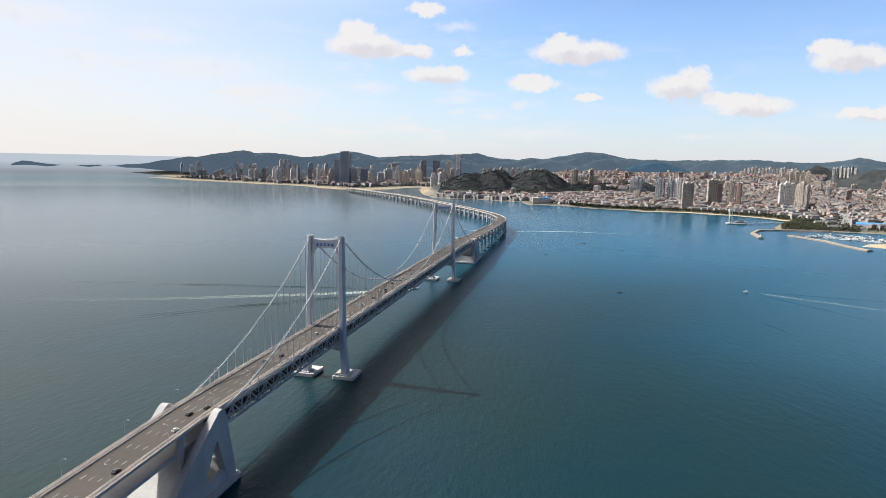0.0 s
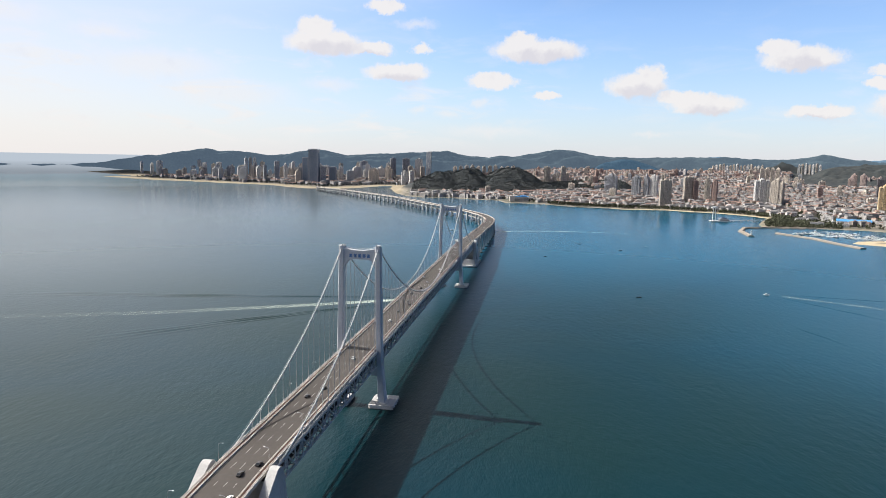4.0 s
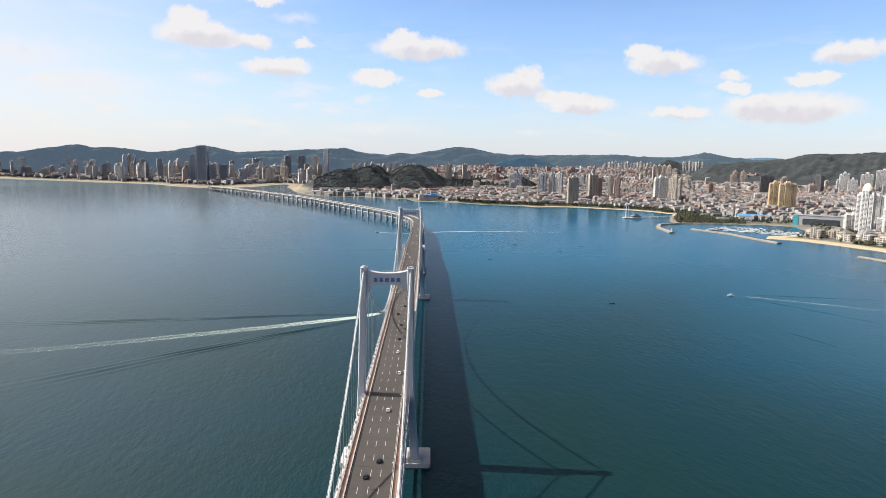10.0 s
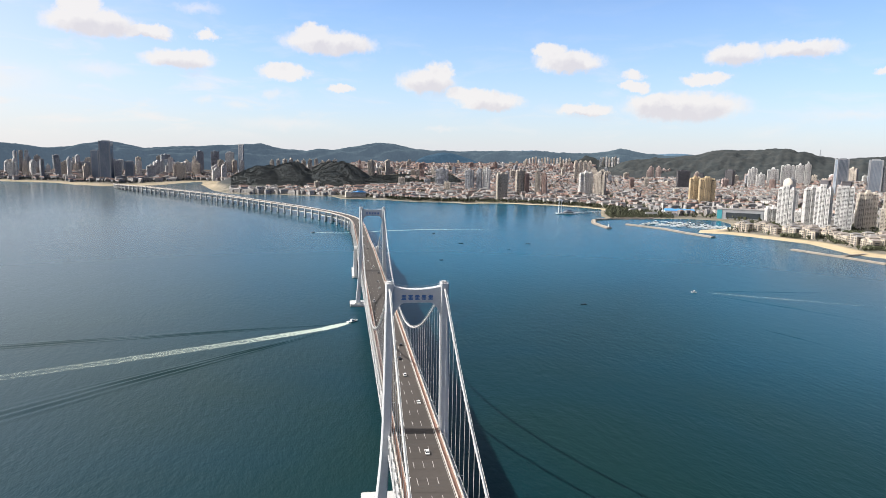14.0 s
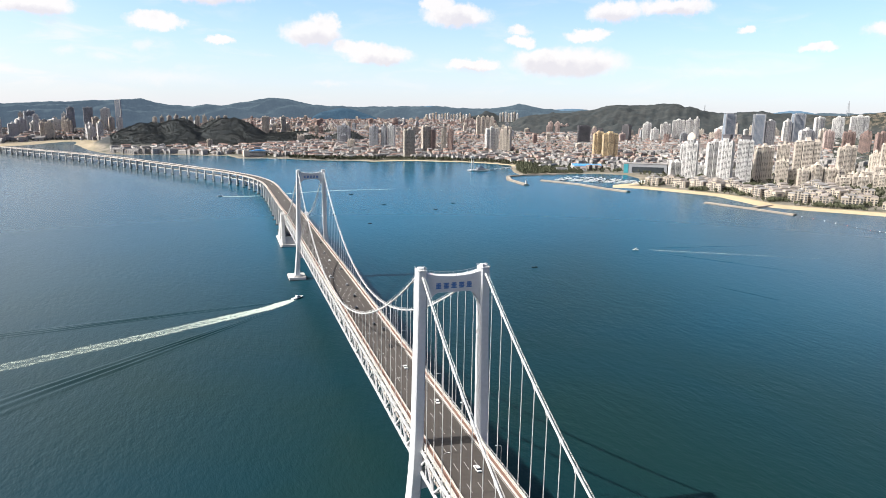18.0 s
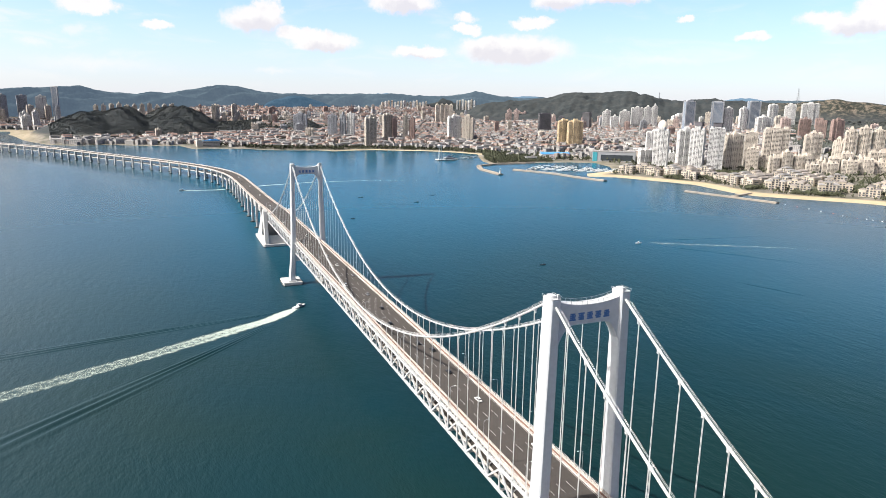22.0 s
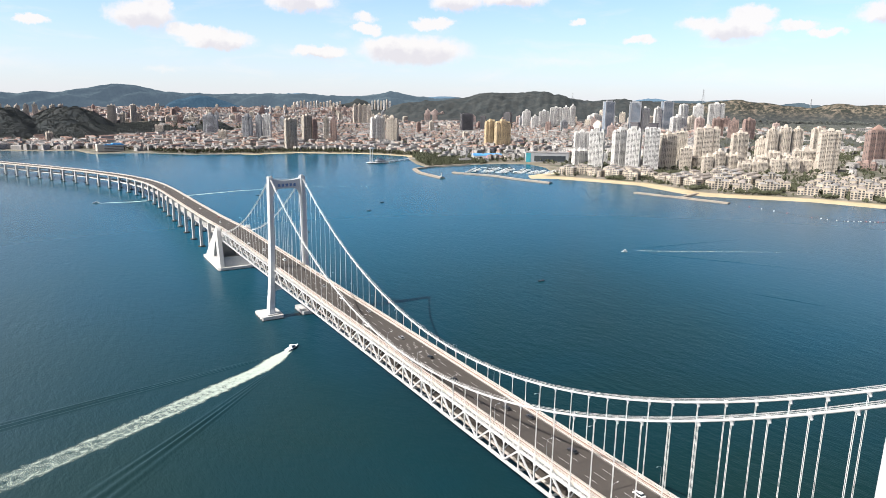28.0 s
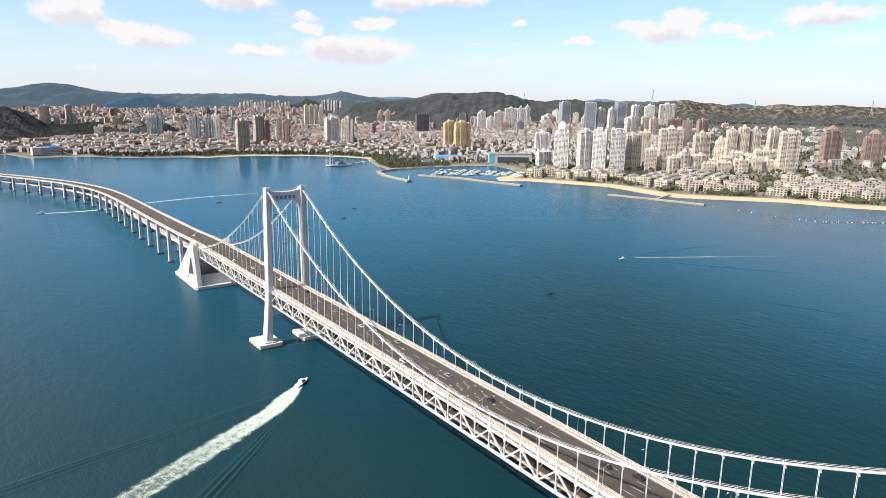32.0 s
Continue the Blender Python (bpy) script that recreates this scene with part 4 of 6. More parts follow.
# truss girder under the upper deck
def make_girder():
    """Two truss walls with one diagonal a bay, V after V, under the upper road; the lower road runs inside."""
    girder = thing("truss_girder", "double-deck white steel truss girder carrying the road", "truss girder")
    y0, y1, low, high = -180.0, 640.0, 31.0, 40.3
    n, step = 82, 10.0
    for s in (-1, 1):
        x = 13.1 * s
        part("chord", Shape().bar((x, y0, high), (x, y1, high), 0.85, 1.0), PAINT, girder)
        part("chord", Shape().bar((x, y0, low), (x, y1, low), 0.95, 1.15), PAINT, girder)
        upright = Shape().box(0, 0, low + 0.5, 0.5, 0.62, high - low - 1.0).box(0, 0, high - 1.5, 0.62, 1.6, 1.1, bevel=0.25).box(0, 0, low + 0.3, 0.62, 1.9, 1.3, bevel=0.3).mesh("upright", PAINT)
        falling = Shape().bar((0, 0, high - 0.3), (0, step, low + 0.3), 0.62, 0.72).mesh("diagonal", PAINT)
        rising = Shape().bar((0, 0, low + 0.3), (0, step, high - 0.3), 0.62, 0.72).mesh("diagonal", PAINT)
        for i in range(n + 1):
            y = y0 + step * i
            part("upright", upright, None, girder).location = (x, y, 0)
            if i < n:
                part("diagonal", falling if i % 2 else rising, None, girder).location = (x, y, 0)
        bolts = Shape()
        for i in range(int((y1 - y0) / 2.5)):
            bolts.box(x + 0.5 * s, y0 + 1.2 + 2.5 * i, low - 0.2, 0.06, 0.55, 0.4)
        tagged(part("splice_plates", bolts, STEEL, girder, "grey bolted splice plates"), kind="stuff")
        rails = Shape()
        for z in (42.3, 41.8):
            rails.bar((s * 13.5, y0, z), (s * 13.5, y1, z), 0.09, 0.09)
        for i in range(int((y1 - y0) / 2.5)):
            rails.box(s * 13.5, y0 + 2.5 * i, 40.8, 0.09, 0.09, 1.5)
        tagged(part("service_railing", rails, PAINT, girder), kind="stuff")
        brackets = Shape()
        for i in range(int((y1 - y0) / 5)):
            brackets.box(s * 12.35, y0 + 5 * i, 40.3, 0.75, 0.5, 0.7)
        tagged(part("bracket", brackets, PAINT, girder), kind="stuff")
    for i in range(n + 1):
        y = y0 + step * i
        cross = Shape().bar((-12.6, y, low), (12.6, y, low), 0.5, 0.9).bar((-12.6, y, 39.9), (12.6, y, 39.9), 0.5, 1.4)
        cross.bar((-12.4, y, 36.2), (-8.6, y, 39.3), 0.35, 0.4).bar((12.4, y, 36.2), (8.6, y, 39.3), 0.35, 0.4)
        part("cross_frame", cross, PAINT, girder)
    for s in (-1, 1):
        part("lower_barrier", Shape().box(10.6 * s, (y0 + y1) / 2, low + 1.2, 0.4, y1 - y0, 0.75), BALUSTER, girder, "pale barrier of the lower road")
        part("lower_handrail", Shape().bar((10.6 * s, y0, low + 2.4), (10.6 * s, y1, low + 2.4), 0.14, 0.14), BALUSTER, girder)
        posts = Shape()
        for i in range(int((y1 - y0) / 2.5)):
            posts.box(10.6 * s, y0 + 2.5 * i, low + 1.9, 0.2, 0.3, 0.5)
        tagged(part("lower_rail_posts", posts, BALUSTER, girder), kind="stuff")
        part("deck_stringer", Shape().bar((7.0 * s, y0, 40.2), (7.0 * s, y1, 40.2), 0.5, 1.2), PAINT, girder)
    part("lower_road", Shape().box(0, (y0 + y1) / 2, low + 0.7, 21.4, y1 - y0, 0.5), ASPHALT, girder, "shaded lower road deck")


make_girder()

# the road line: straight over the bridge, then a long curve to the left
CURVE = [(0, -2600), (0, -2200), (0, -1300), (0, -400), (0, 0), (0, 460), (0, 700), (0, 850), (0.4, 1000), (0, 1100), (-4.2, 1200), (-17.7, 1300), (-44.5, 1400), (-85.4, 1500), (-137.8, 1600), (-194.5, 1700), (-252.9, 1800), (-310.4, 1900), (-367.2, 2000), (-426.9, 2100), (-492.7, 2200), (-564, 2300), (-641, 2400), (-718, 2500), (-794, 2600), (-870, 2700), (-949, 2800), (-1028, 2910), (-1090, 3040), (-1140, 3200), (-1190, 3400)]


def road_line(step=5.0):
    """Points along the road with their heading, smoothed by a running spline."""
    pts = []
    c = CURVE
    for i in range(1, len(c) - 2):
        p0, p1, p2, p3 = (np.array(c[k], float) for k in (i - 1, i, i + 1, i + 2))
        m = max(1, round(np.linalg.norm(p2 - p1) / step))
        t0, t1, t2, t3 = 0, np.linalg.norm(p1 - p0) ** 0.5, 0, 0
        t2 = t1 + np.linalg.norm(p2 - p1) ** 0.5
        t3 = t2 + np.linalg.norm(p3 - p2) ** 0.5
        for k in range(m):
            t = t1 + (t2 - t1) * k / m
            a1 = (t1 - t) / (t1 - t0) * p0 + (t - t0) / (t1 - t0) * p1
            a2 = (t2 - t) / (t2 - t1) * p1 + (t - t1) / (t2 - t1) * p2
            a3 = (t3 - t) / (t3 - t2) * p2 + (t - t2) / (t3 - t2) * p3
            b1 = (t2 - t) / (t2 - t0) * a1 + (t - t0) / (t2 - t0) * a2
            b2 = (t3 - t) / (t3 - t1) * a2 + (t - t1) / (t3 - t1) * a3
            pts.append((t2 - t) / (t2 - t1) * b1 + (t - t1) / (t2 - t1) * b2)
    pts = np.array(pts)
    way = np.gradient(pts, axis=0)
    way /= np.linalg.norm(way, axis=1)[:, None]
    run = np.concatenate([[0], np.cumsum(np.linalg.norm(np.diff(pts, axis=0), axis=1))])
    return pts, way, run


LINE_P, LINE_W, LINE_S = road_line()
# level over the bridge, then falling on both sides
LINE_Z = np.interp(np.abs(LINE_P[:, 1] - 230), (0, 420, 512, 720, 910, 1090, 1220, 2500, 2900), (DECK, DECK, 38.4, 34, 30.5, 27.5, 26.2, 25, 16))


def on_road(s, off=0.0, up=0.0):
    """The point s metres along the road, off metres to its right, with the road's heading."""
    i = min(max(int(np.searchsorted(LINE_S, s)) - 1, 0), len(LINE_S) - 2)
    t = (s - LINE_S[i]) / (LINE_S[i + 1] - LINE_S[i])
    p, w, z = (a[i] * (1 - t) + a[i + 1] * t for a in (LINE_P, LINE_W, LINE_Z))
    w = w / np.linalg.norm(w)
    return Vector((p[0] + w[1] * off, p[1] - w[0] * off, z + up)), math.atan2(-w[0], w[1])


START = float(LINE_S[np.argmin(np.abs(LINE_P[:, 1]))])     # where the road passes the first tower
END = float(LINE_S[-1])


def ribbon(s0, s1, off0, off1, up0, up1, step=5.0):
    """A slab that follows the road between two offsets and two heights."""
    sh = Shape()
    n = max(1, round((s1 - s0) / step))
    rings = []
    for i in range(n + 1):
        s = s0 + (s1 - s0) * i / n
        rings.append([on_road(s, o, u)[0] for o, u in ((off0, up1), (off1, up1), (off1, up0), (off0, up0))])
    return sh.loft(rings)


def make_road():
    road = thing("road", "brown-grey asphalt road deck with dashed lane lines and edge walkways", "road", kind="structure")
    part("asphalt_deck", ribbon(0, END, -9.6, 9.6, -0.6, 0.0, 10), ASPHALT, road)
    for s in (-1, 1):
        a, b = sorted((9.6 * s, 11.5 * s))
        part("edge_walkway", ribbon(0, END, a, b, -0.6, 0.12, 10), STRIP, road, "red-brown edge walkway")
        a, b = sorted((9.35 * s, 9.65 * s))
        part("kerb_barrier", ribbon(0, END, a, b, -0.2, 0.55, 10), BALUSTER, road, "cream kerb barrier")
        a, b = sorted((11.5 * s, 12.0 * s))
        part("edge_beam", ribbon(0, END, a, b, -1.1, 0.45, 10), BALUSTER, road, "cream edge beam")
        for up in (0.95, 1.4):
            part("handrail", ribbon(0, END, 11.75 * s - 0.08, 11.75 * s + 0.08, up - 0.08, up + 0.08, 10), BALUSTER, road)
        posts = Shape()
        s1 = 0.0
        while s1 < min(END, START + 1500):
            p, turn = on_road(s1, 11.75 * s, 0.4)
            posts.box(*p, 0.24, 0.42, 1.05, turn)
            p, turn = on_road(s1, 9.5 * s, 0.5)
            posts.box(*p, 0.16, 0.3, 0.5, turn)
            s1 += 2.0
        tagged(part("rail_posts", posts, BALUSTER, road), kind="stuff")
        part("barrier_rail", ribbon(0, END, 9.5 * s - 0.09, 9.5 * s + 0.09, 0.95, 1.1, 10), BALUSTER, road)
        off = 8.9 * s
        part("edge_line", ribbon(0, END, off - 0.09, off + 0.09, -0.01, 0.012, 10), LINE, road)
    dashes = Shape()
    s1 = 0.0
    while s1 < min(END, START + 1700):
        for off in (-4.7, -0.4, 3.9):
            a, b = on_road(s1, off, 0.01), on_road(s1 + 6, off, 0.01)
            mid = (a[0] + b[0]) / 2
            dashes.box(*mid, 0.22, 6.0, 0.008, a[1])
        s1 += 15.0
    tagged(part("lane_dashes", dashes, LINE, road), kind="stuff")
    blocks = Shape()
    for k in range(4):
        for j in range(5):
            p, turn = on_road(START + 224 + 7 * j, -6.6 + 4.2 * k + (0.7 if j % 2 else -0.7), 0.01)
            blocks.box(*p, 0.7, 1.3, 0.008, turn)
    tagged(part("speed_blocks", blocks, LINE, road), kind="stuff")
    joints = Shape()
    s1 = 4.0
    while s1 < min(END, START + 1200):
        p, turn = on_road(s1, 0, 0.0)
        joints.box(*p, 19.0, 0.22, 0.006, turn)
        s1 += 20.0
    tagged(part("deck_joints", joints, JOINT, road), kind="stuff")


make_road()


# ---- anchorages ----
def make_anchorage(y_tower, way):
    """Concrete A-frame past the end of the side span; way: +1 away from the first tower, -1 before it."""
    anchor = thing("cable_anchorage", "pale concrete A-shaped cable anchorage rising from the sea", "anchorage", "cable anchorages", at=pose(0, y_tower, 0) @ Matrix.Diagonal((1, way, 1, 1)))

    def wall(s):
        w = Shape()
        # front leg, back leg and foot as closed outlines
        x0, x1 = (13.6 * s, 17.8 * s)
        w.slab([(176, 3), (184.6, 38.5), (185.4, 41.4), (187.0, 43.5), (189.5, 44.4), (194.6, 29.0), (193.6, 27.5), (184.6, 3)], x0, x1)
        w.slab([(189.5, 44.4), (192.2, 43.8), (194.4, 42.4), (250, 3), (212, 3), (196.4, 27.0), (194.6, 29.0)], x0, x1)
        w.slab([(184.6, 3), (186.8, 9.5), (208.2, 9.5), (212, 3)], x0 + 0.5 * s, x1 - 0.5 * s)
        return w

    for s in (-1, 1):
        part("side_frame", wall(s), CONCRETE, anchor, "A-shaped concrete side frame")
    part("front_wall", Shape().slab([(178, 3), (180.2, 13), (183.4, 13), (186, 3)], -13.6, 13.6), CONCRETE, anchor)
    part("back_wall", Shape().slab([(238, 3), (226, 12), (229, 12), (246, 3)], -13.4, 13.4), CONCRETE, anchor)
    part("inclined_slab", Shape().slab([(192, 33), (198, 33), (246, 3), (222, 3)], -13.4, 13.4), CONCRETE, anchor, "broad inclined concrete slab")
    base = part("base_slab", Shape().box(0, 213, -3, 41, 78, 6.2, bevel=2), CONCRETE, anchor, "broad concrete base slab")
    part("waterline_band", Shape().box(0, 213, -2, 41.3, 78.3, 2.6, bevel=2), WET, base)
    for s in (-1, 1):
        part("pier_column", Shape().tube([(s * 9.8, 215, 3), (s * 9.8, 215, 38)], 1.85, 14), CONCRETE, anchor, smooth=False)
        part("bearing_box", Shape().box(s * 9.8, 215, 38, 4.2, 4.2, 1.6, bevel=0.4).box(s * 6.5, 215, 27.6, 8, 2.6, 2.2, bevel=0.3), CONCRETE, anchor)


make_anchorage(0, -1)
make_anchorage(SPAN, 1)


# ---- viaduct ----
def make_viaduct():
    for name, s0, s1 in (("far", START + SPAN + SIDE - 12, END), ("near", 0.0, START - SIDE + 12)):
        deck = thing("viaduct_girder", "long double-deck concrete viaduct girder on columns", "viaduct", "viaduct girders")
        part("box_girder", ribbon(s0, s1, -6.0, 6.0, -2.8, -0.61, 10), CONCRETE, deck)
        part("lower_deck", ribbon(s0, s1, -9.0, 9.0, -12.2, -11.2, 10), CONCRETE, deck)
        for s in (-1, 1):
            part("lower_parapet", ribbon(s0, s1, 8.9 * s - 0.12, 8.9 * s + 0.12, -11.2, -10.4, 10), CONCRETE, deck)
    pier = thing("viaduct_pier", "paired white concrete columns with two cross beams in the sea", "viaduct pier", "viaduct piers", at=pose(0, 0, -200))
    for s in (-1, 1):
        col = Shape()
        col.loft([[(s * 11.0 + p * w, q * d, z) for p, q in ((1, 0.75), (0.75, 1), (-0.75, 1), (-1, 0.75), (-1, -0.75), (-0.75, -1), (0.75, -1), (1, -0.75))] for z, w, d in ((-60, 1.75, 1.8), (-12.6, 1.7, 1.75), (-0.7, 1.65, 1.7))])
        part("column", col, CONCRETE, pier)
    for z, h in ((-2.9, 1.7), (-12.5, 1.8)):
        part("cross_beam", Shape().box(0, 0, z - h, 21.0, 2.2, h, bevel=0.3), CONCRETE, pier)
    pile_cap = Shape().box(0, 0, -1.5, 8.0, 8.0, 2.7, bevel=1.6).mesh("pile_cap", WET)

    def stand(s):
        p, turn = on_road(s)
        made_pier = copy_thing(pier, Matrix.Translation(p) @ Matrix.Rotation(turn, 4, "Z"))
        for side in (-1, 1):
            part("pile_cap", pile_cap, None, made_pier, "dark wet pile cap").location = (11.0 * side, 0, -p.z)

    s = START + 718
    while s < END - 10:
        stand(s)
        s += 50.0 if s < START + 1000 else 45.0
    s = START - SIDE - 95
    while s > 0:
        stand(s)
        s -= 50.0
    for o in (*pier.children, pier):
        bpy.data.objects.remove(o)


make_viaduct()


# ---- street lamps and cars ----
def make_lamps():
    lamp = thing("street_lamp", "slender grey street lamp with a curved arm over the road", "street lamp", "street lamps on the bridge", at=pose(0, 0, -300))
    part("pole", Shape().tube([(0, 0, 0), (0, 0, 4.5), (0, 0, 8.6)], [0.11, 0.09, 0.06], 8), STEEL, lamp)
    part("arm", Shape().tube([(0, 0, 8.5), (0.4, 0, 9.1), (1.2, 0, 9.3), (2.0, 0, 9.35)], 0.07, 6), STEEL, lamp)
    part("lamp_head", Shape().box(2.2, 0, 9.25, 0.8, 0.32, 0.16, bevel=0.1), LAMP, lamp, "small pale lamp head")
    for k in range(-12, 60):
        for s in (-1, 1):
            d = START + 13 + (34 if k >= 0 else 40) * k
            if 0 < d < START + 665:
                p, turn = on_road(d, 11.75 * s, 0.3)
                copy_thing(lamp, Matrix.Translation(p) @ Matrix.Rotation(turn + (math.pi if s > 0 else 0), 4, "Z"))
    for o in (*lamp.children, lamp):
        bpy.data.objects.remove(o)


make_lamps()


def make_car(s, lane, paint, kind="car", long=4.6):
    p, turn = on_road(s, lane)
    name = {0: "white", 1: "black", 2: "grey", 3: "dark red"}[paint]
    car = thing(kind, f"{name} {'passenger car' if kind == 'car' else 'delivery van'} driving on the bridge road", kind, "cars on the bridge", at=Matrix.Translation(p) @ Matrix.Rotation(turn, 4, "Z"))
    tall = 1.0 if kind == "car" else 1.45
    prof = [(-0.5, 0.35), (-0.5, 0.86), (-0.44, 0.95), (-0.2, 0.98), (0.17, 0.98), (0.30, 0.92), (0.48, 0.80), (0.5, 0.62), (0.5, 0.35)]
    body = Shape().slab([(y * long, 0.35 + (z - 0.35) * tall) for y, z in prof], -0.9, 0.9)
    part("body", body, CAR_PAINTS[paint], car)
    z0 = 0.35 + 0.6 * tall
    top = z0 + 0.52 * (1 if kind == "car" else 1.5)
    cabin = Shape()
    back, front = (-0.40, 0.24) if kind == "car" else (-0.49, 0.30)
    cabin.loft([[(-0.84, back * long, z0), (0.84, back * long, z0), (0.84, front * long, z0), (-0.84, front * long, z0)],
                [(-0.66, (back + 0.09) * long, top), (0.66, (back + 0.09) * long, top), (0.66, (front - 0.15) * long, top), (-0.66, (front - 0.15) * long, top)]])
    part("window_band", cabin, CAR_GLASS, car, "dark car windows")
    part("roof", Shape().box(0, (back + front) / 2 * long - 0.1, top - 0.01, 1.34, (front - back - 0.23) * long, 0.06, bevel=0.1), CAR_PAINTS[paint], car)
    for sx in (-0.86, 0.86):
        for sy in (-0.3, 0.31):
            w = Shape().tube([(sx - 0.1, sy * long, 0.33), (sx + 0.1, sy * long, 0.33)], 0.33, 10)
            part("wheel", w, TYRE, car)


for s, lane, paint in ((-256, 6.0, 1), (-214, 6.6, 0), (-195, 2.2, 1), (-185, 6.2, 1), (-101, -2.4, 1), (-86, 2.2, 1), (-26, 2.6, 0), (36, 5.9, 0), (82, 2.6, 0),
                       (116, 2.4, 1), (147, 5.8, 1), (159, 2.0, 1), (197, -2.2, 1), (228, 2.2, 1), (262, 2.4, 2), (316, 6.2, 2), (352, 2.2, 0), (387, 2.4, 2), (440, 6.3, 1), (527, -2.0, 0), (561, -6.5, 0), (640, 2.0, 1),
                       (700, -2.0, 0), (745, 5.8, 3), (830, 1.8, 0), (880, -6.0, 1), (960, 2.0, 0), (1050, -2.1, 1), (1130, 2.2, 0)):
    make_car(START + s, lane, paint)
for s, lane, paint in ((290, -6.2, 0), (480, 2.3, 0)):
    make_car(START + s, lane, paint, "van", 5.4)


# ---- boats and wakes ----
def foam_strip(name, path, wide, thick, mat, label, z=0.06):
    """Foam lying along a path: widths and thickness run from its head to its tail."""
    pts = [Vector((*p, 0)) for p in path]
    run = [0.0]
    for a, b in zip(pts, pts[1:]):
        run.append(run[-1] + (b - a).length)
    vs, fs, th, cols, n = [], [], [], 9, max(8, int(run[-1] / 4))
    rnd = random.Random(name)
    for i in range(n + 1):
        d = run[-1] * i / n
        k = max(j for j in range(len(run) - 1) if run[j] <= d + 1e-6)
        t = (d - run[k]) / (run[k + 1] - run[k])
        p, w = pts[k].lerp(pts[k + 1], t), (pts[k + 1] - pts[k]).normalized()
        side = Vector((w.y, -w.x, 0))
        u = i / n
        half = float(np.interp(u, *zip(*wide))) * (1 + 0.12 * rnd.uniform(-1, 1))
        core = float(np.interp(u, *zip(*thick)))
        for j in range(cols):
            q = -1 + 2 * j / (cols - 1)
            vs.append(tuple(p + side * half * q + Vector((0, 0, z))))
            th.append(core - 0.55 * abs(q) ** 3 + 0.16 * math.exp(-((abs(q) - 0.5) / 0.22) ** 2) - 0.13)
    for i in range(n):
        for j in range(cols - 1):
            fs.append((i * cols + j, i * cols + j + 1, (i + 1) * cols + j + 1, (i + 1) * cols + j))
    me = bpy.data.meshes.new(name)
    me.from_pydata(vs, [], fs)
    a = me.attributes.new("thick", "FLOAT", "POINT")
    a.data.foreach_set("value", th)
    me.materials.append(mat)
    return tagged(new(name, me), label, "wake", kind="stuff")


def wave_crests(name, a, b, reach, label, high=1.0):
    """A band of soft low waves from a to b that widens to reach metres, fading out at its edges."""
    a, b = Vector((*a, 0)), Vector((*b, 0))
    way, far = (b - a).normalized(), (b - a).length
    side = Vector((way.y, -way.x, 0)) * (1 if reach > 0 else -1)
    vs, fs, rows, cols = [], [], 90, 61
    for i in range(rows):
        u = i / (rows - 1)
        wide = abs(reach) * (0.12 + 0.88 * u)
        for j in range(cols):
            q = j / (cols - 1)
            fade = math.sin(math.pi * q) ** 1.2 * math.sin(math.pi * min(1, u * 1.02)) ** 0.6
            h = high * 0.42 * fade * math.sin(2 * math.pi * (4.0 * q + 0.3 * math.sin(3 * u + 1))) * (0.7 + 0.3 * math.sin(23 * u + 5 * q))
            vs.append(tuple(a + way * far * u + side * wide * (q + 0.03 * math.sin(9 * u)) + Vector((0, 0, 0.02 + high * 0.44 * fade + h))))
    for i in range(rows - 1):
        for j in range(cols - 1):
            k = i * cols + j
            fs.append((k, k + 1, k + cols + 1, k + cols))
    me = bpy.data.meshes.new(name)
    me.from_pydata(vs, [], fs)
    me.materials.append(WATER)
    me.polygons.foreach_set("use_smooth", [True] * len(me.polygons))
    if me.polygons[0].normal.z < 0:
        me.flip_normals()
    return tagged(new(name, me), label, "waves", kind="stuff")


def make_motorboat(x, y, heading, long, label):
    boat = thing("motorboat", label, "boat", "motorboats", at=Matrix.Translation((x, y, 0)) @ Matrix.Rotation(heading, 4, "Z"))
    rings = []
    for t, w, k in ((-0.5, 0.85, -0.3), (-0.2, 1.0, -0.35), (0.15, 0.95, -0.3), (0.36, 0.6, 0.0), (0.5, 0.06, 0.6)):
        y0, b = t * long, w * long * 0.15
        rings.append([(-b, y0, 1.3 + 0.3 * max(0, t)), (b, y0, 1.3 + 0.3 * max(0, t)), (b * 0.75, y0, 0.3), (0, y0, k), (-b * 0.75, y0, 0.3)])
    part("hull", Shape().loft(rings), GELCOAT, boat)
    part("cabin", Shape().box(0, -0.02 * long, 1.3, long * 0.2, long * 0.32, 1.1, bevel=0.3).box(0, -0.06 * long, 2.4, long * 0.17, long * 0.22, 0.7, bevel=0.25), GELCOAT, boat)
    part("windscreen", Shape().box(0, 0.02 * long, 1.6, long * 0.204, long * 0.29, 0.45, bevel=0.3), CAR_GLASS, boat)
    part("roof_arch", Shape().bar((-long * 0.08, -0.16 * long, 3.5), (long * 0.08, -0.16 * long, 3.5), 0.4, 0.12), GELCOAT, boat)


WAY = Vector((0.79, 0.61))
HEAD = (-24, 383)
make_motorboat(HEAD[0], HEAD[1], math.atan2(-WAY.x, WAY.y), 14, "white motorboat speeding across the bay with a long wake")
foam_strip("boat_wake", [(HEAD[0] - 3, HEAD[1] - 2.5), (-54, 356), (-88, 337), (-138, 309), (-206, 274), (-309, 223), (-485, 160), (-720, 75)],
           [(0, 3.0), (0.03, 6.5), (0.1, 9.5), (0.25, 12.0), (0.6, 14.0), (1, 16.0)], [(0, 0.95), (0.06, 0.62), (0.15, 0.40), (0.4, 0.24), (0.7, 0.15), (1, 0.08)], FOAM, "white foam trail behind a speeding motorboat")
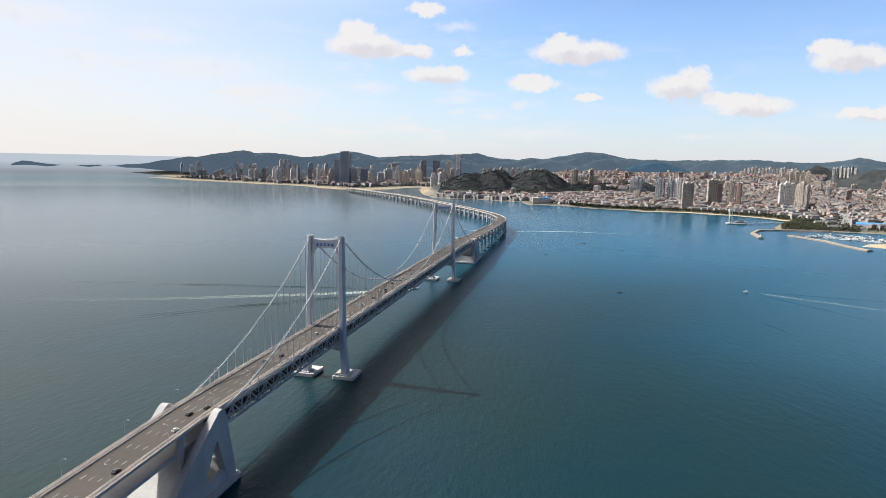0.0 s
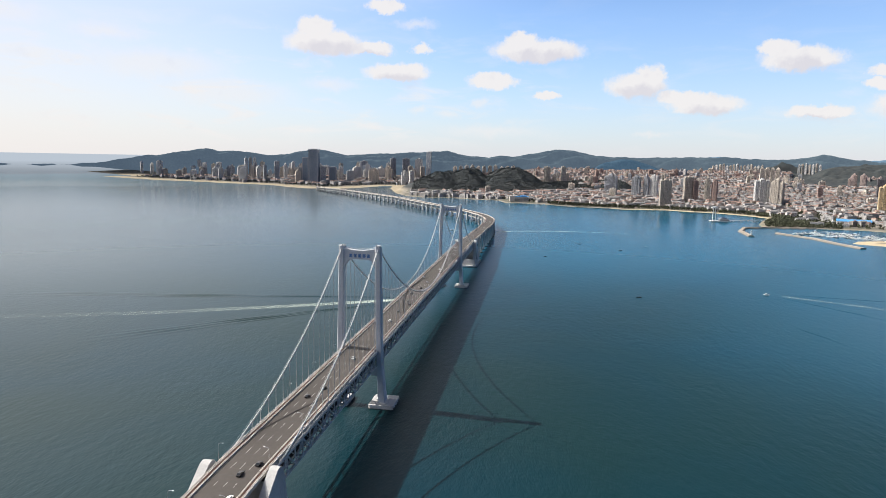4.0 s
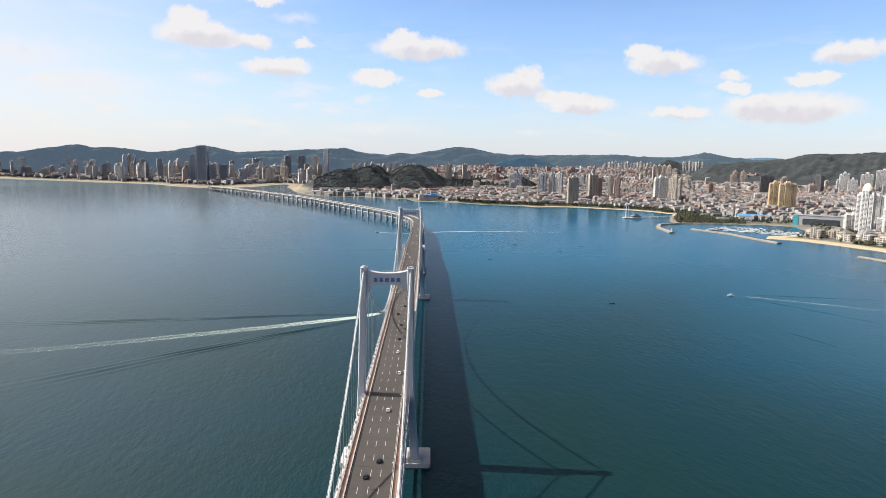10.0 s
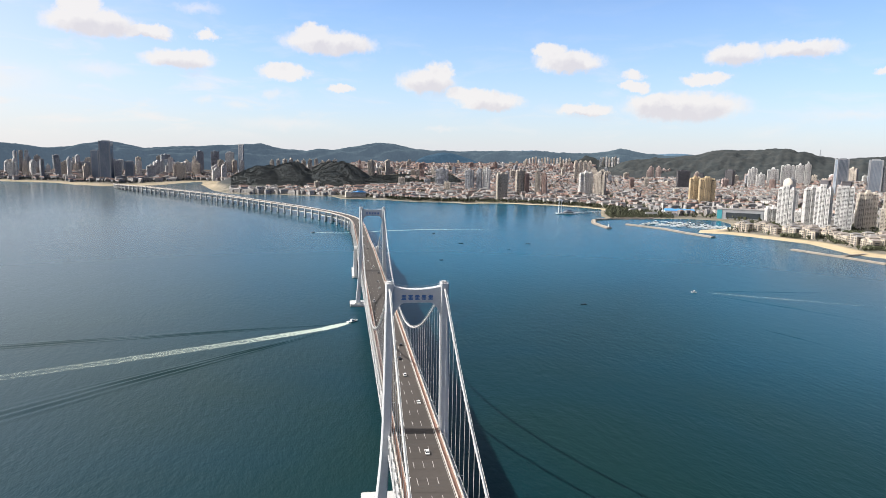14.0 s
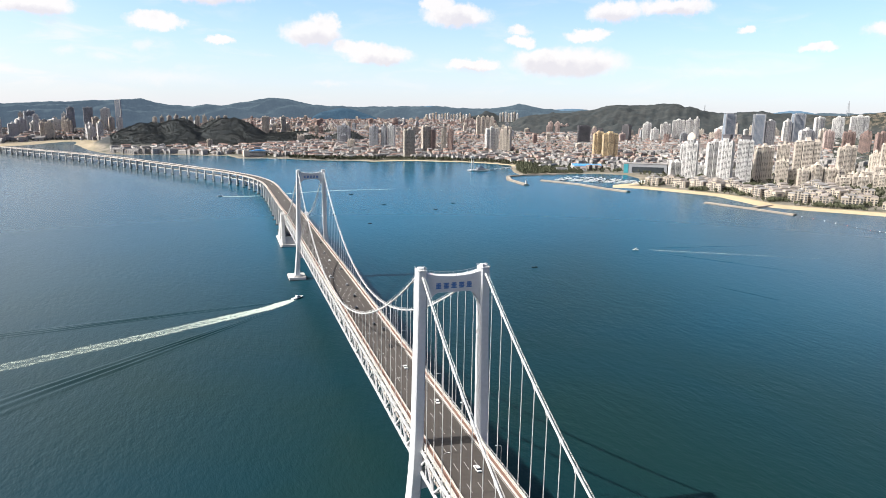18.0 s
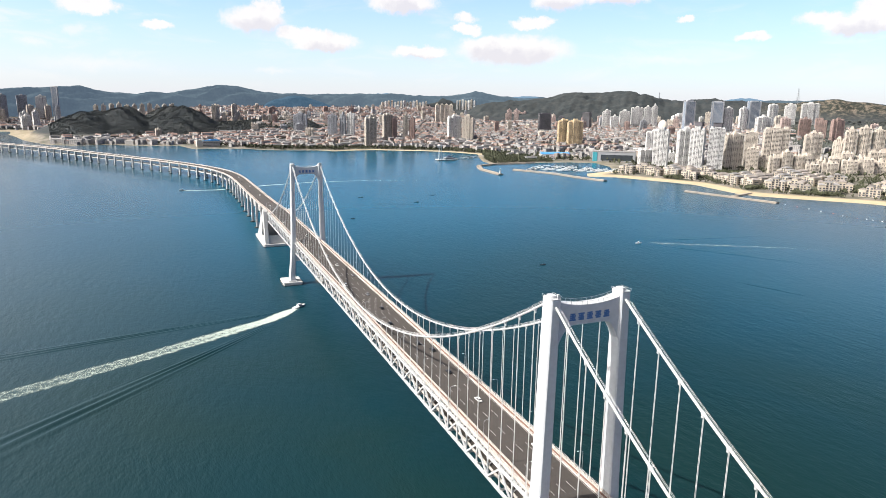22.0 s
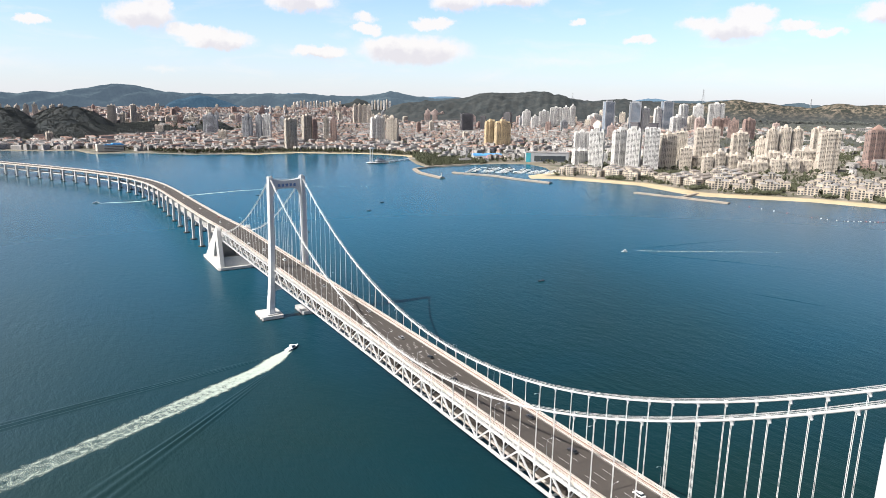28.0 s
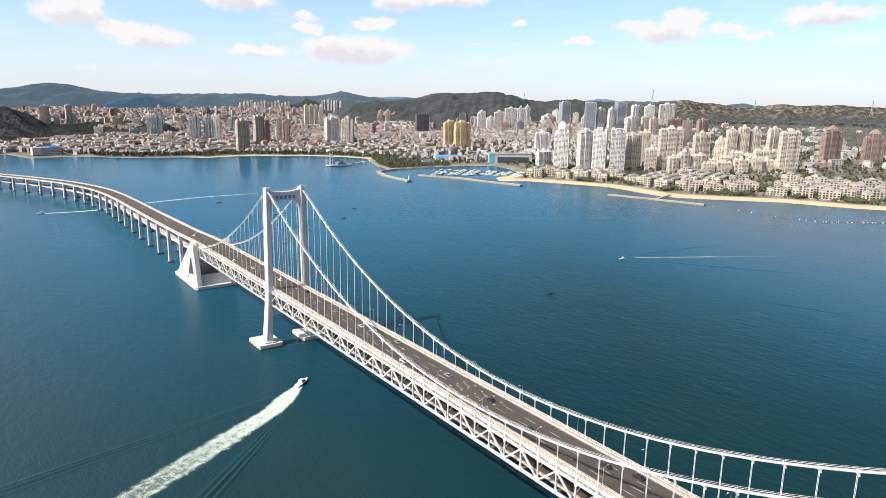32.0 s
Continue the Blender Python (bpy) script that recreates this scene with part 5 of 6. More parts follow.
wave_crests("bow_waves", (-40, 372), (-560, 250), 46, "long low bow wave crests spreading behind a motorboat")
wave_crests("bow_waves", (-52, 350), (-330, 118), -52, "long low bow wave crests spreading behind a motorboat")
make_motorboat(434, 506, math.radians(70), 8, "small white motorboat crossing the bay")
foam_strip("boat_wake", [(454, 505), (486, 485), (547, 452), (633, 401), (704, 354)], [(0, 1.2), (0.15, 3.0), (1, 9)], [(0, 0.5), (0.1, 0.34), (0.5, 0.22), (1, 0.05)], FOAM_THIN, "thin fading foam trail behind a small motorboat")
wave_crests("bow_waves", (448, 493), (565, 341), 13, "low bow wave crests spreading behind a small motorboat", 0.3)
wave_crests("bow_waves", (466, 513), (655, 483), -13, "low bow wave crests spreading behind a small motorboat", 0.3)
wave_crests("bow_waves", (407, 318), (439, 248), 9, "low lone wave crest running across the bay", 0.3)
make_motorboat(-99, 1204, math.radians(92), 11, "small white motorboat far out in the bay")
foam_strip("boat_wake", [(-95, 1204), (-42, 1198), (8, 1206), (60, 1243), (161, 1272), (302, 1276), (435, 1226)], [(0, 2.5), (0.1, 4.5), (1, 5)], [(0, 0.95), (0.2, 0.7), (1, 0.2)], FOAM, "white curved foam trail far out in the bay")


def make_fishing_boat(x, y, turn, long):
    boat = thing("fishing_boat", "small dark wooden fishing boat at anchor in the bay", "boat", "anchored fishing boats", at=Matrix.Translation((x, y, 0)) @ Matrix.Rotation(turn, 4, "Z"))
    rings = []
    for t, w, k in ((-0.5, 0.6, 0.1), (-0.3, 0.95, -0.3), (0.1, 1.0, -0.3), (0.35, 0.7, -0.1), (0.5, 0.1, 0.7)):
        b = w * long * 0.16
        top = 0.8 + 0.9 * (abs(t) * 1.6) ** 2 * 0.5
        rings.append([(-b, t * long, top), (b, t * long, top), (b * 0.7, t * long, 0.1), (0, t * long, k - 0.4), (-b * 0.7, t * long, 0.1)])
    part("hull", Shape().loft(rings), HULL_DARK, boat)
    part("wheelhouse", Shape().box(0, -0.24 * long, 0.6, long * 0.17, long * 0.16, 1.1, bevel=0.12), WALLS["dark"], boat)
    part("mast", Shape().tube([(0, 0.1 * long, 0.5), (0, 0.1 * long, 2.6)], 0.06, 6), STEEL, boat)


for x, y, a, n in ((256, 446, 1.4, 7), (173, 1189, 1.5, 8), (206, 1015, 1.5, 9), (285, 930, 1.6, 8), (346, 1008, 1.5, 8), (133, 797, 1.2, 6)):
    make_fishing_boat(x, y, a, n)


PAVED = material("worn_paving", (0.33, 0.285, 0.23), 0.9, vary=0.3, scale=0.05, grain=0.1)

# ---- breakwaters, jetty, landing tower ----
def mole(name, path, half, high, label):
    sh = Shape()
    pts = [Vector((*p, 0)) for p in path]
    rings = []
    fine = []
    for a, b in zip(pts, pts[1:]):
        m = max(2, int((b - a).length / 9))
        fine += [a.lerp(b, i / m) for i in range(m)]
    fine.append(pts[-1])
    rnd = random.Random(name + label)
    for i, p in enumerate(fine):
        w = (fine[min(i + 1, len(fine) - 1)] - fine[max(i - 1, 0)]).normalized()
        side = Vector((w.y, -w.x, 0))
        j = [rnd.uniform(0.75, 1.3) for _ in range(4)]
        rings.append([p + side * half * 1.7 * j[0] + Vector((0, 0, -2)), p + side * half + Vector((0, 0, high * (0.8 + 0.2 * j[1]))), p + side * half * 0.6 + Vector((0, 0, high)),
                      p - side * half * 0.6 + Vector((0, 0, high)), p - side * half + Vector((0, 0, high * (0.8 + 0.2 * j[2]))), p - side * half * 1.7 * j[3] + Vector((0, 0, -2))])
    sh.loft(rings)
    mole_ob = thing(name, label, "breakwater", "breakwaters")
    part("stone_bank", sh, STONE, mole_ob)
    cap = Shape().loft([[r[2] + Vector((0, 0, 0.3)), r[3] + Vector((0, 0, 0.3)), r[3] - Vector((0, 0, 0.3)), r[2] - Vector((0, 0, 0.3))] for r in rings])
    part("paved_top", cap, PAVED, mole_ob)
    return mole_ob


mole("breakwater", [(900, 1578), (760, 1560), (690, 1522), (655, 1430), (645, 1300)], 5, 3.4, "curved stone breakwater with a small light at its end")
mole("breakwater", [(738, 1402), (790, 1290), (800, 1200), (822, 1112)], 5, 3.0, "long straight stone breakwater before the marina")
mole("breakwater", [(874, 906), (900, 815), (922, 718)], 4.6, 2.4, "detached stone breakwater off the beach")
mole("jetty", [(900, 812), (985, 840)], 3.8, 2.2, "short stone jetty joining the beach")


def make_light(x, y):
    light = thing("harbour_light", "small white harbour light on the breakwater end", "lighthouse", at=pose(x, y, 3.6))
    part("tower_shaft", Shape().tube([(0, 0, 0), (0, 0, 9)], [2.0, 1.3], 10), WALLS["white"], light)
    part("lantern", Shape().tube([(0, 0, 9), (0, 0, 11)], 1.0, 8), PANE, light)
    part("cap", Shape().tube([(0, 0, 11), (0, 0, 12.4)], [1.3, 0.1], 8), WALLS["white"], light)


make_light(645, 1304)


def make_jump_tower():
    x, y = 658, 1732
    base = thing("landing_platform", "white seaside platform building on piles in the bay", "platform", at=pose(x, y, 0))
    part("platform", Shape().box(18, 0, 1.5, 62, 26, 2.0, bevel=3), CONCRETE, base)
    part("hall", Shape().box(28, 0, 3.5, 30, 16, 6, bevel=3), WALLS["grey"], base)
    part("dome", Shape().loft([[(28 + r * 1.5 * math.cos(math.pi * j / 8), r * math.sin(math.pi * j / 8), z) for j in range(16)] for r, z in ((7.5, 9.5), (6.8, 12), (4.6, 14.2), (0.3, 15.2))]), GLASS_BLUE, base, "grey glazed dome")
    part("window_band", Shape().box(28, 0, 5.4, 30.4, 16.4, 2.2, bevel=3), PANE, base)
    piles = Shape()
    for i in range(-2, 8):
        for q in (-10, 10):
            piles.tube([(i * 6, q, -3), (i * 6, q, 1.6)], 0.7, 6)
    part("piles", piles, CONCRETE, base)
    t = thing("jump_tower", "tall white twin-pylon tower with a crown platform over the bay", "tower", at=pose(x, y, 0))
    for s in (-1, 1):
        part("pylon", Shape().tube([(s * 4.2, 0, 2), (s * 3.4, 0, 44)], [1.5, 1.1], 8), WALLS["white"], t)
    part("crown", Shape().box(0, 0, 43, 18, 9, 2.0, bevel=1).box(0, 0, 45, 12, 6, 2.6, bevel=1), WALLS["white"], t)
    walkway = thing("pier_walkway", "low footbridge on trestles from the shore to the platform", "footbridge")
    part("walk_deck", Shape().bar((x + 45, y, 4), (868, 1830, 4.5), 5, 1.0), CONCRETE, walkway)
    for i in range(6):
        p = Vector((x + 60, y + 5, 0)).lerp(Vector((850, 1822, 0)), i / 5)
        part("trestle", Shape().box(p.x, p.y, -3, 3, 5, 7), CONCRETE, walkway)


make_jump_tower()


# ---- buildings ----
def facing(x, y):
    return math.atan2(-(EYE.x - x), (EYE.y - y)) + math.pi


PLANS = {}


def building_mesh(w, d, h, style, glass, seed):
    """Shared meshes of a tower: glazed core, storey bands on a middle and two set-back wings, roof works."""
    key = (round(w / 4), round(d / 4), round(h / 8), style, glass, seed % 3)
    if key in PLANS:
        return PLANS[key], key
    w, d, h = key[0] * 4.0, key[1] * 4.0, key[2] * 8.0
    rnd = random.Random(repr(key))
    core, bands, roof, room = Shape(), Shape(), Shape(), Shape()
    if glass:
        core.box(0, 0, 0, w - 1.2, d - 1.2, h)
        for i in range(int(h / 4)):
            bands.box(0, 0, i * 4.0, w - 0.8, d - 0.8, 0.7)
        n = max(3, round(w / 5))
        for i in range(n + 1):
            for q in (-d / 2, d / 2):
                bands.box(-w / 2 + w * i / n, q, 0, 0.6, 0.6, h)
        for p in (-0.44, 0.44):
            for q in (-0.44, 0.44):
                bands.box(p * w, q * d, 0, w * 0.1, d * 0.1, h + 4)
        roof.box(0, 0, h, w * 0.9, d * 0.9, 1.2)
        room.box(0, 0, h + 1.2, w * 0.6, d * 0.6, 5, bevel=0.5)
    else:
        drop = 3.2 * rnd.choice((1, 2, 3)) if h > 50 else 0.0
        bodies = [(0.0, 0.40 * w, d, h), (-0.36 * w, 0.26 * w, d * 0.82, h - drop), (0.36 * w, 0.26 * w, d * 0.82, h - drop * rnd.choice((0.5, 1, 1)))] if w > 20 else [(0.0, w, d, h)]
        core.box(0, 0, 0, w * 0.93, d * 0.70, h - drop - 1)
        for x, wide, deep, tall in bodies:
            core.box(x, 0, 0, wide - 1.3, deep - 1.3, tall)
            m = int(tall / 3.2)
            bays = max(1, round(wide / 7))
            for i in range(m + 1):
                bands.box(x, 0, i * 3.2 - (0.8 if i else 0), wide, deep, 1.55, bevel=0.9)
                if i < m:
                    for k in range(bays):
                        bx = x - wide / 2 + wide * (k + 0.5) / bays
                        for q in (-1, 1):
                            bands.box(bx, q * (deep / 2 + 0.6), i * 3.2 + 0.2, wide / bays * 0.52, 1.3, 1.15)
            for k in range(bays + 1):
                px = max(x - wide / 2 + 0.75, min(x + wide / 2 - 0.75, x - wide / 2 + wide * k / bays))
                for q in (-deep / 2 + 0.4, deep / 2 - 0.4):
                    bands.box(px, q, 0, 1.5, 1.1, tall + 0.8)
            for q in (-0.3, 0.0, 0.3):
                for p in (-wide / 2 + 0.4, wide / 2 - 0.4):
                    bands.box(x + p, q * deep, 0, 1.1, 1.9, tall + 0.8)
            roof.box(x, 0, tall + 0.7, wide + 0.8, deep + 0.8, 0.9, bevel=0.9)
            room.box(x, 0, tall + 1.6, wide * 0.62, deep * 0.55, rnd.uniform(2.5, 5.5), bevel=0.5)
        room.box(0, 0, h + 1.6, w * 0.16, d * 0.3, rnd.uniform(5, 9), bevel=0.3)
    wall = WALLS.get(style, WALLS["beige"])
    PLANS[key] = [("glazing", core.mesh("glazing", GLASS_BLUE if glass and style != "dark" else PANE)), ("facade", bands.mesh("facade", wall)), ("roof_parapet", roof.mesh("roof_parapet", wall)), ("machine_room", room.mesh("machine_room", wall))]
    return PLANS[key], key


WORDS = {"white": "white", "cream": "cream", "beige": "beige", "brown": "brown", "gold": "golden yellow", "grey": "grey", "dark": "dark brown", "pink": "pinkish"}
TAKEN = []


def block(x, y, w, h, style="beige", d=None, glass=False, turn=None, kind="apartment_tower", seed=0, top=None):
    """A tower at its true place, drawn in with the distance. Its height counts from the shore's level, or top is its height over the sea."""
    z0, _, inland = ground_at(x, y)
    if top is None:
        top = h + min(3 + max(0, inland - 45) * 0.012, 25)
    h = max(16, 0.75 * h, top - z0)
    z0 = min(z0, top - h)
    p, k = drawn_in(x, y, z0 - 2)
    d = d or max(16, w * 0.55)
    plan, key = building_mesh(w, d, h + 2, style, glass, seed)
    a = facing(x, y) + (random.Random(x * 7 + y).uniform(-0.5, 0.5) if turn is None else turn)
    what = "glass office tower" if glass else "apartment tower"
    ob = thing(kind, f"{WORDS[style]} {what} with rows of windows", "high-rise", "town high-rises",
               at=Matrix.Translation(p) @ Matrix.Rotation(a, 4, "Z") @ Matrix.Diagonal((k * w / (key[0] * 4), k * d / (key[1] * 4), k * (h + 2) / (key[2] * 8), 1)))
    for name, me in plan:
        made_part = part(name, me, None, ob)
        if name == "facade":
            tagged(made_part, kind="stuff")
    TAKEN.append((x, y, max(w, d) * 0.7))
    return ob


# white and cream towers behind the near beach
block(1150, 1315, 40, 112, "white"), block(1188, 1262, 44, 108, "white", turn=0.3), block(1160, 1188, 36, 118, "white"), block(1196, 1160, 38, 116, "white")
block(1262, 1165, 44, 98, "cream"), block(1383, 1222, 33, 100, "cream"), block(1285, 1122, 30, 64, "cream"), block(1347, 1110, 60, 114, "cream", turn=0.1)
block(1470, 1099, 42, 100, "cream"), block(1278, 1048, 24, 46, "cream", d=24, turn=0.15), block(1304, 1034, 26, 60, "cream", d=26, turn=0.15), block(1330, 1020, 24, 50, "cream", d=24, turn=0.15)
block(1368, 1030, 24, 48, "cream", d=24), block(1398, 1012, 24, 38, "cream", d=22), block(1604, 1092, 28, 108, "cream", d=26, turn=0.1), block(1634, 1074, 28, 114, "cream", d=26, turn=0.1), block(1664, 1056, 28, 109, "cream", d=26, turn=0.1)
block(1610, 1128, 29, 82, "cream"), block(1776, 1061, 36, 108, "cream"), block(1500, 872, 46, 114, "cream", turn=0.2), block(1418, 992, 24, 44, "cream", d=24, turn=0.1), block(1445, 978, 26, 56, "cream", d=26, turn=0.1), block(1472, 964, 24, 48, "cream", d=24, turn=0.1), block(1497, 952, 22, 38, "cream", d=22, turn=0.1)
block(1520, 940, 60, 60, "cream", d=28), block(1725, 875, 50, 112, "brown"), block(1633, 845, 46, 32, "brown"), block(1800, 800, 48, 104, "brown"), block(1900, 760, 46, 98, "brown")
for x, y, w, h in ((1320, 1112, 34, 38), (1344, 1080, 30, 44), (1366, 962, 36, 36), (1402, 938, 34, 42), (1440, 924, 34, 46), (1478, 914, 32, 40), (1530, 898, 40, 36), (1336, 985, 30, 32)):
    block(x, y, w, h, "cream", d=18, turn=0.12)
block(1432, 1685, 50, 80, "white"), block(1198, 1433, 44, 40, "white", d=24), block(1250, 1390, 26, 34, "white")
# office towers and flats behind them
block(1928, 2069, 44, 178, "grey", glass=True), block(2047, 2032, 46, 176, "grey", glass=True), block(2094, 2018, 40, 154, "white"), block(2277, 2110, 34, 152, "white")
block(2322, 2097, 50, 178, "grey", glass=True), block(2508, 2158, 42, 164, "white"), block(2680, 2210, 50, 166, "white"), block(2740, 2150, 76, 170, "white", d=30)
block(2224, 1950, 58, 118, "white"), block(2291, 1929, 35, 118, "cream"), block(2160, 1783, 36, 116, "pink"), block(2162, 1696, 42, 116, "brown"), block(2152, 1617, 38, 115, "brown"), block(2141, 1543, 42, 117, "brown")
block(2381, 2632, 80, 108, "white", d=34), block(2600, 2800, 46, 130, "cream"), block(2450, 2500, 30, 120, "cream"), block(2550, 2450, 30, 105, "beige")
for x, y, wide, high in ((1910, 2617, 40, 63), (1883, 2514, 37, 38), (1981, 2567, 49, 62), (2060, 2572, 59, 79), (2100, 2542, 35, 83), (2127, 2522, 27, 91)):
    block(x, y, wide, 0, "white", d=18, turn=0.1, top=high + 85)
# golden twin towers, dark towers, and the middle of the town
block(1283, 2026, 38, 108, "gold", d=30, turn=0.2), block(1298, 1966, 56, 108, "gold", d=34, turn=0.2)
block(1548, 2603, 56, 0, "dark", d=34, glass=True, top=128), block(1615, 2565, 22, 0, "dark", glass=True, top=116), block(1774, 2586, 34, 0, "dark", d=30, glass=True, top=134)
block(1009, 2438, 56, 0, "white", turn=0.3, top=118), block(453, 2922, 60, 0, "grey", d=26, top=116)
for i in range(4):
    block(1232 + 23 * i, 3182 - 8 * i, 20, 0, "cream", top=161)
for i in range(15):
    block(1660 + 27 * i, 5670 - 7 * i, 18, 0, ("cream", "white", "beige")[i % 3], top=166 + 6 * (i * 5 % 4))
for i in range(7):
    block(2290 + 24 * i, 5450 - 10 * i, 17, 0, ("white", "cream")[i % 2], top=188 + 5 * (i % 3))
for x, y, wide, high, style in ((539, 2654, 38, 84, "grey"), (582, 2645, 22, 86, "grey"), (614, 2638, 32, 88, "white"), (611, 2330, 44, 78, "beige"), (735, 2505, 40, 88, "beige"), (762, 2497, 20, 72, "brown"),
                                (807, 2484, 22, 88, "beige"), (834, 2475, 22, 78, "brown"), (1056, 2395, 48, 86, "cream"), (1726, 3299, 28, 62, "pink"), (1763, 3280, 28, 62, "pink")):
    block(x, y, wide, 0, style, top=high + (78 if style == "pink" else 34))
block(1780, 4840, 64, 112, "cream"), block(1985, 3720, 40, 96, "pink"), block(2050, 3780, 36, 95, "pink"), block(2100, 3800, 36, 95, "pink")
block(150, 3906, 42, 0, "cream", top=142), block(253, 3900, 30, 0, "cream", top=146), block(997, 6127, 48, 0, "white", top=165), block(1055, 6118, 66, 0, "white", top=176), block(402, 3081, 34, 44, "grey")
# towers along the far shore of the bay
block(-1365, 3755, 62, 219, "grey", d=50, glass=True), block(-1440, 3800, 40, 165, "grey", glass=True), block(-1316, 3790, 38, 108, "white"), block(-1303, 3965, 50, 102, "grey", glass=True), block(-1330, 4250, 32, 100, "white")
block(-1280, 4500, 58, 96, "white"), block(-1400, 5200, 70, 130, "grey"), block(-1330, 5000, 80, 96, "grey", glass=True), block(-1180, 4900, 80, 84, "white", d=40), block(-1180, 5400, 54, 160, "grey")
block(-1080, 5500, 66, 158, "grey"), block(-960, 5500, 68, 156, "white"), block(-856, 5422, 40, 220, "white", glass=True)
for i in range(11):
    block(-500 + 42 * i, 4330 + 6 * (i % 3), 26, 118 + 4 * (i % 4), "cream" if i % 3 else "beige")
for i, (x, y, w, h) in enumerate(((-2334, 4851, 24, 148), (-2295, 4850, 24, 150), (-2255, 4845, 24, 150), (-1688, 3919, 30, 112), (-1640, 3955, 22, 121), (-1760, 3880, 20, 110), (-1850, 3980, 24, 96), (-1930, 4060, 26, 100),
                                    (-2030, 4150, 26, 98), (-1560, 4020, 30, 95), (-2120, 4260, 30, 90), (-2250, 4350, 28, 86), (-2400, 4480, 30, 92))):
    block(x, y, w, h, ("white", "cream", "white", "grey", "white", "grey")[i % 6])
rnd = random.Random(5)
for i in range(110):
    a, r = rnd.uniform(-36, -8), rnd.uniform(4200, 6600)
    x, y = bearing(a, r)
    z, hl, dd = ground_at(x, y)
    if dd > 150 and hl < 60 and all(math.hypot(x - p, y - q) > 50 for p, q, _ in TAKEN):
        block(x, y, rnd.uniform(24, 50), rnd.uniform(45, 120), rnd.choice(("grey", "white", "white", "cream", "white", "cream")), seed=i)
made = 0
while made < 110:
    a, r = rnd.uniform(-3, 56), rnd.triangular(2900, 6200, 4200)
    x, y = bearing(a, r)
    z, hl, dd = ground_at(x, y)
    if dd > 120 and hl < 28 and all(math.hypot(x - p, y - q) > 45 for p, q, _ in TAKEN):
        block(x, y, rnd.uniform(16, 34), 0, rnd.choice(("cream", "beige", "white", "beige", "pink", "grey", "brown", "cream")), seed=made, top=z + rnd.uniform(26, 56))
        made += 1


# ---- low houses ----
def make_low_town(name, material_index, count, az0, az1, r0, r1, h0, h1, w0, w1, seed, label):
    rnd = random.Random(seed)
    walls, roofs = Shape(), Shape()
    a = np.array([rnd.uniform(az0, az1) for _ in range(count)])
    r = np.array([rnd.triangular(r0, r1, r0 * 0.7 + r1 * 0.3) for _ in range(count)])
    xs, ys = EYE.x + r * np.sin(np.radians(a)), EYE.y + r * np.cos(np.radians(a))
    zs, hs, ds = terrain(xs, ys)
    for x, y, z, hl, d, az, far in zip(xs, ys, zs, hs, ds, a, r):
        if az > 47 and far > 2500 and rnd.random() < 0.88:      # woods behind the eastern towers
            continue
        if d < (70 if x > -100 else 22 if x > -560 else rnd.uniform(120, 330)) or hl > 16 or any(abs(x - p) + abs(y - q) < s for p, q, s in TAKEN):
            continue
        p, k = drawn_in(x, y, z - 2)
        turn = 0.24 * round(1.5 + 1.5 * math.sin(x / 310 + y / 270)) + rnd.uniform(-0.05, 0.05) + (0.4 if rnd.random() < 0.85 else 1.97)
        w, t, h = rnd.uniform(w0, w1) * k, rnd.uniform(9, 13) * k, rnd.uniform(h0, h1) * k
        walls.box(*p, w, t, h + 2, turn)
        c, s = math.cos(turn), math.sin(turn)
        if rnd.random() < 0.6:
            m = Matrix.Translation(p + Vector((0, 0, h + 2))) @ Matrix.Rotation(turn, 4, "Z")
            roofs.add([(-w / 2 - 0.5, -t / 2 - 0.5, 0), (w / 2 + 0.5, -t / 2 - 0.5, 0), (w / 2 + 0.5, t / 2 + 0.5, 0), (-w / 2 - 0.5, t / 2 + 0.5, 0), (-w / 2 + 2, 0, 3.4 * k), (w / 2 - 2, 0, 3.4 * k)],
                      [(0, 1, 5, 4), (2, 3, 4, 5), (1, 2, 5), (3, 0, 4), (3, 2, 1, 0)], m)
        else:
            roofs.box(p.x, p.y, p.z + h + 2, w * 0.96, t * 0.9, 0.8, turn)
            roofs.box(p.x + c * w * 0.2, p.y + s * w * 0.2, p.z + h + 2, 5 * k, 5 * k, 3 * k, turn)
    town = thing(name, label, "houses", kind="stuff")
    me_w, me_r = bpy.data.meshes.new("house_walls"), bpy.data.meshes.new("house_roofs")
    for sh, me, mat in ((walls, me_w, BLOCKS[material_index]), (roofs, me_r, (ROOF_RED, ROOF_GREY)[seed % 2])):
        me.from_pydata(sh.v, [], sh.f)
        me.materials.append(mat)
    tagged(part("house_walls", me_w, None, town), kind="stuff")
    tagged(part("house_roofs", me_r, None, town), kind="stuff")


TOWN = "dense low apartment blocks with pitched and flat roofs in the town"
make_low_town("low_town", 0, 4300, -9, 60, 2200, 5000, 8, 18, 16, 52, 21, TOWN)
make_low_town("low_town", 1, 4400, -5, 62, 2200, 5400, 8, 18, 12, 32, 22, TOWN)
make_low_town("low_town", 2, 3500, -2, 60, 2300, 5600, 8, 17, 16, 56, 23, TOWN)
make_low_town("low_town", 3, 2200, -38, 58, 2300, 6000, 9, 22, 14, 48, 24, TOWN)
make_low_town("low_town", 3, 620, -38, -8, 3700, 5800, 8, 20, 20, 52, 26, TOWN)
make_low_town("low_town", 0, 480, -37, -8, 3700, 5800, 8, 22, 20, 52, 27, TOWN)
make_low_town("low_town", 0, 2600, -4, 36, 4600, 6500, 12, 28, 18, 48, 28, TOWN)
make_low_town("low_town", 2, 1400, -4, 36, 4600, 6500, 12, 26, 18, 44, 29, TOWN)
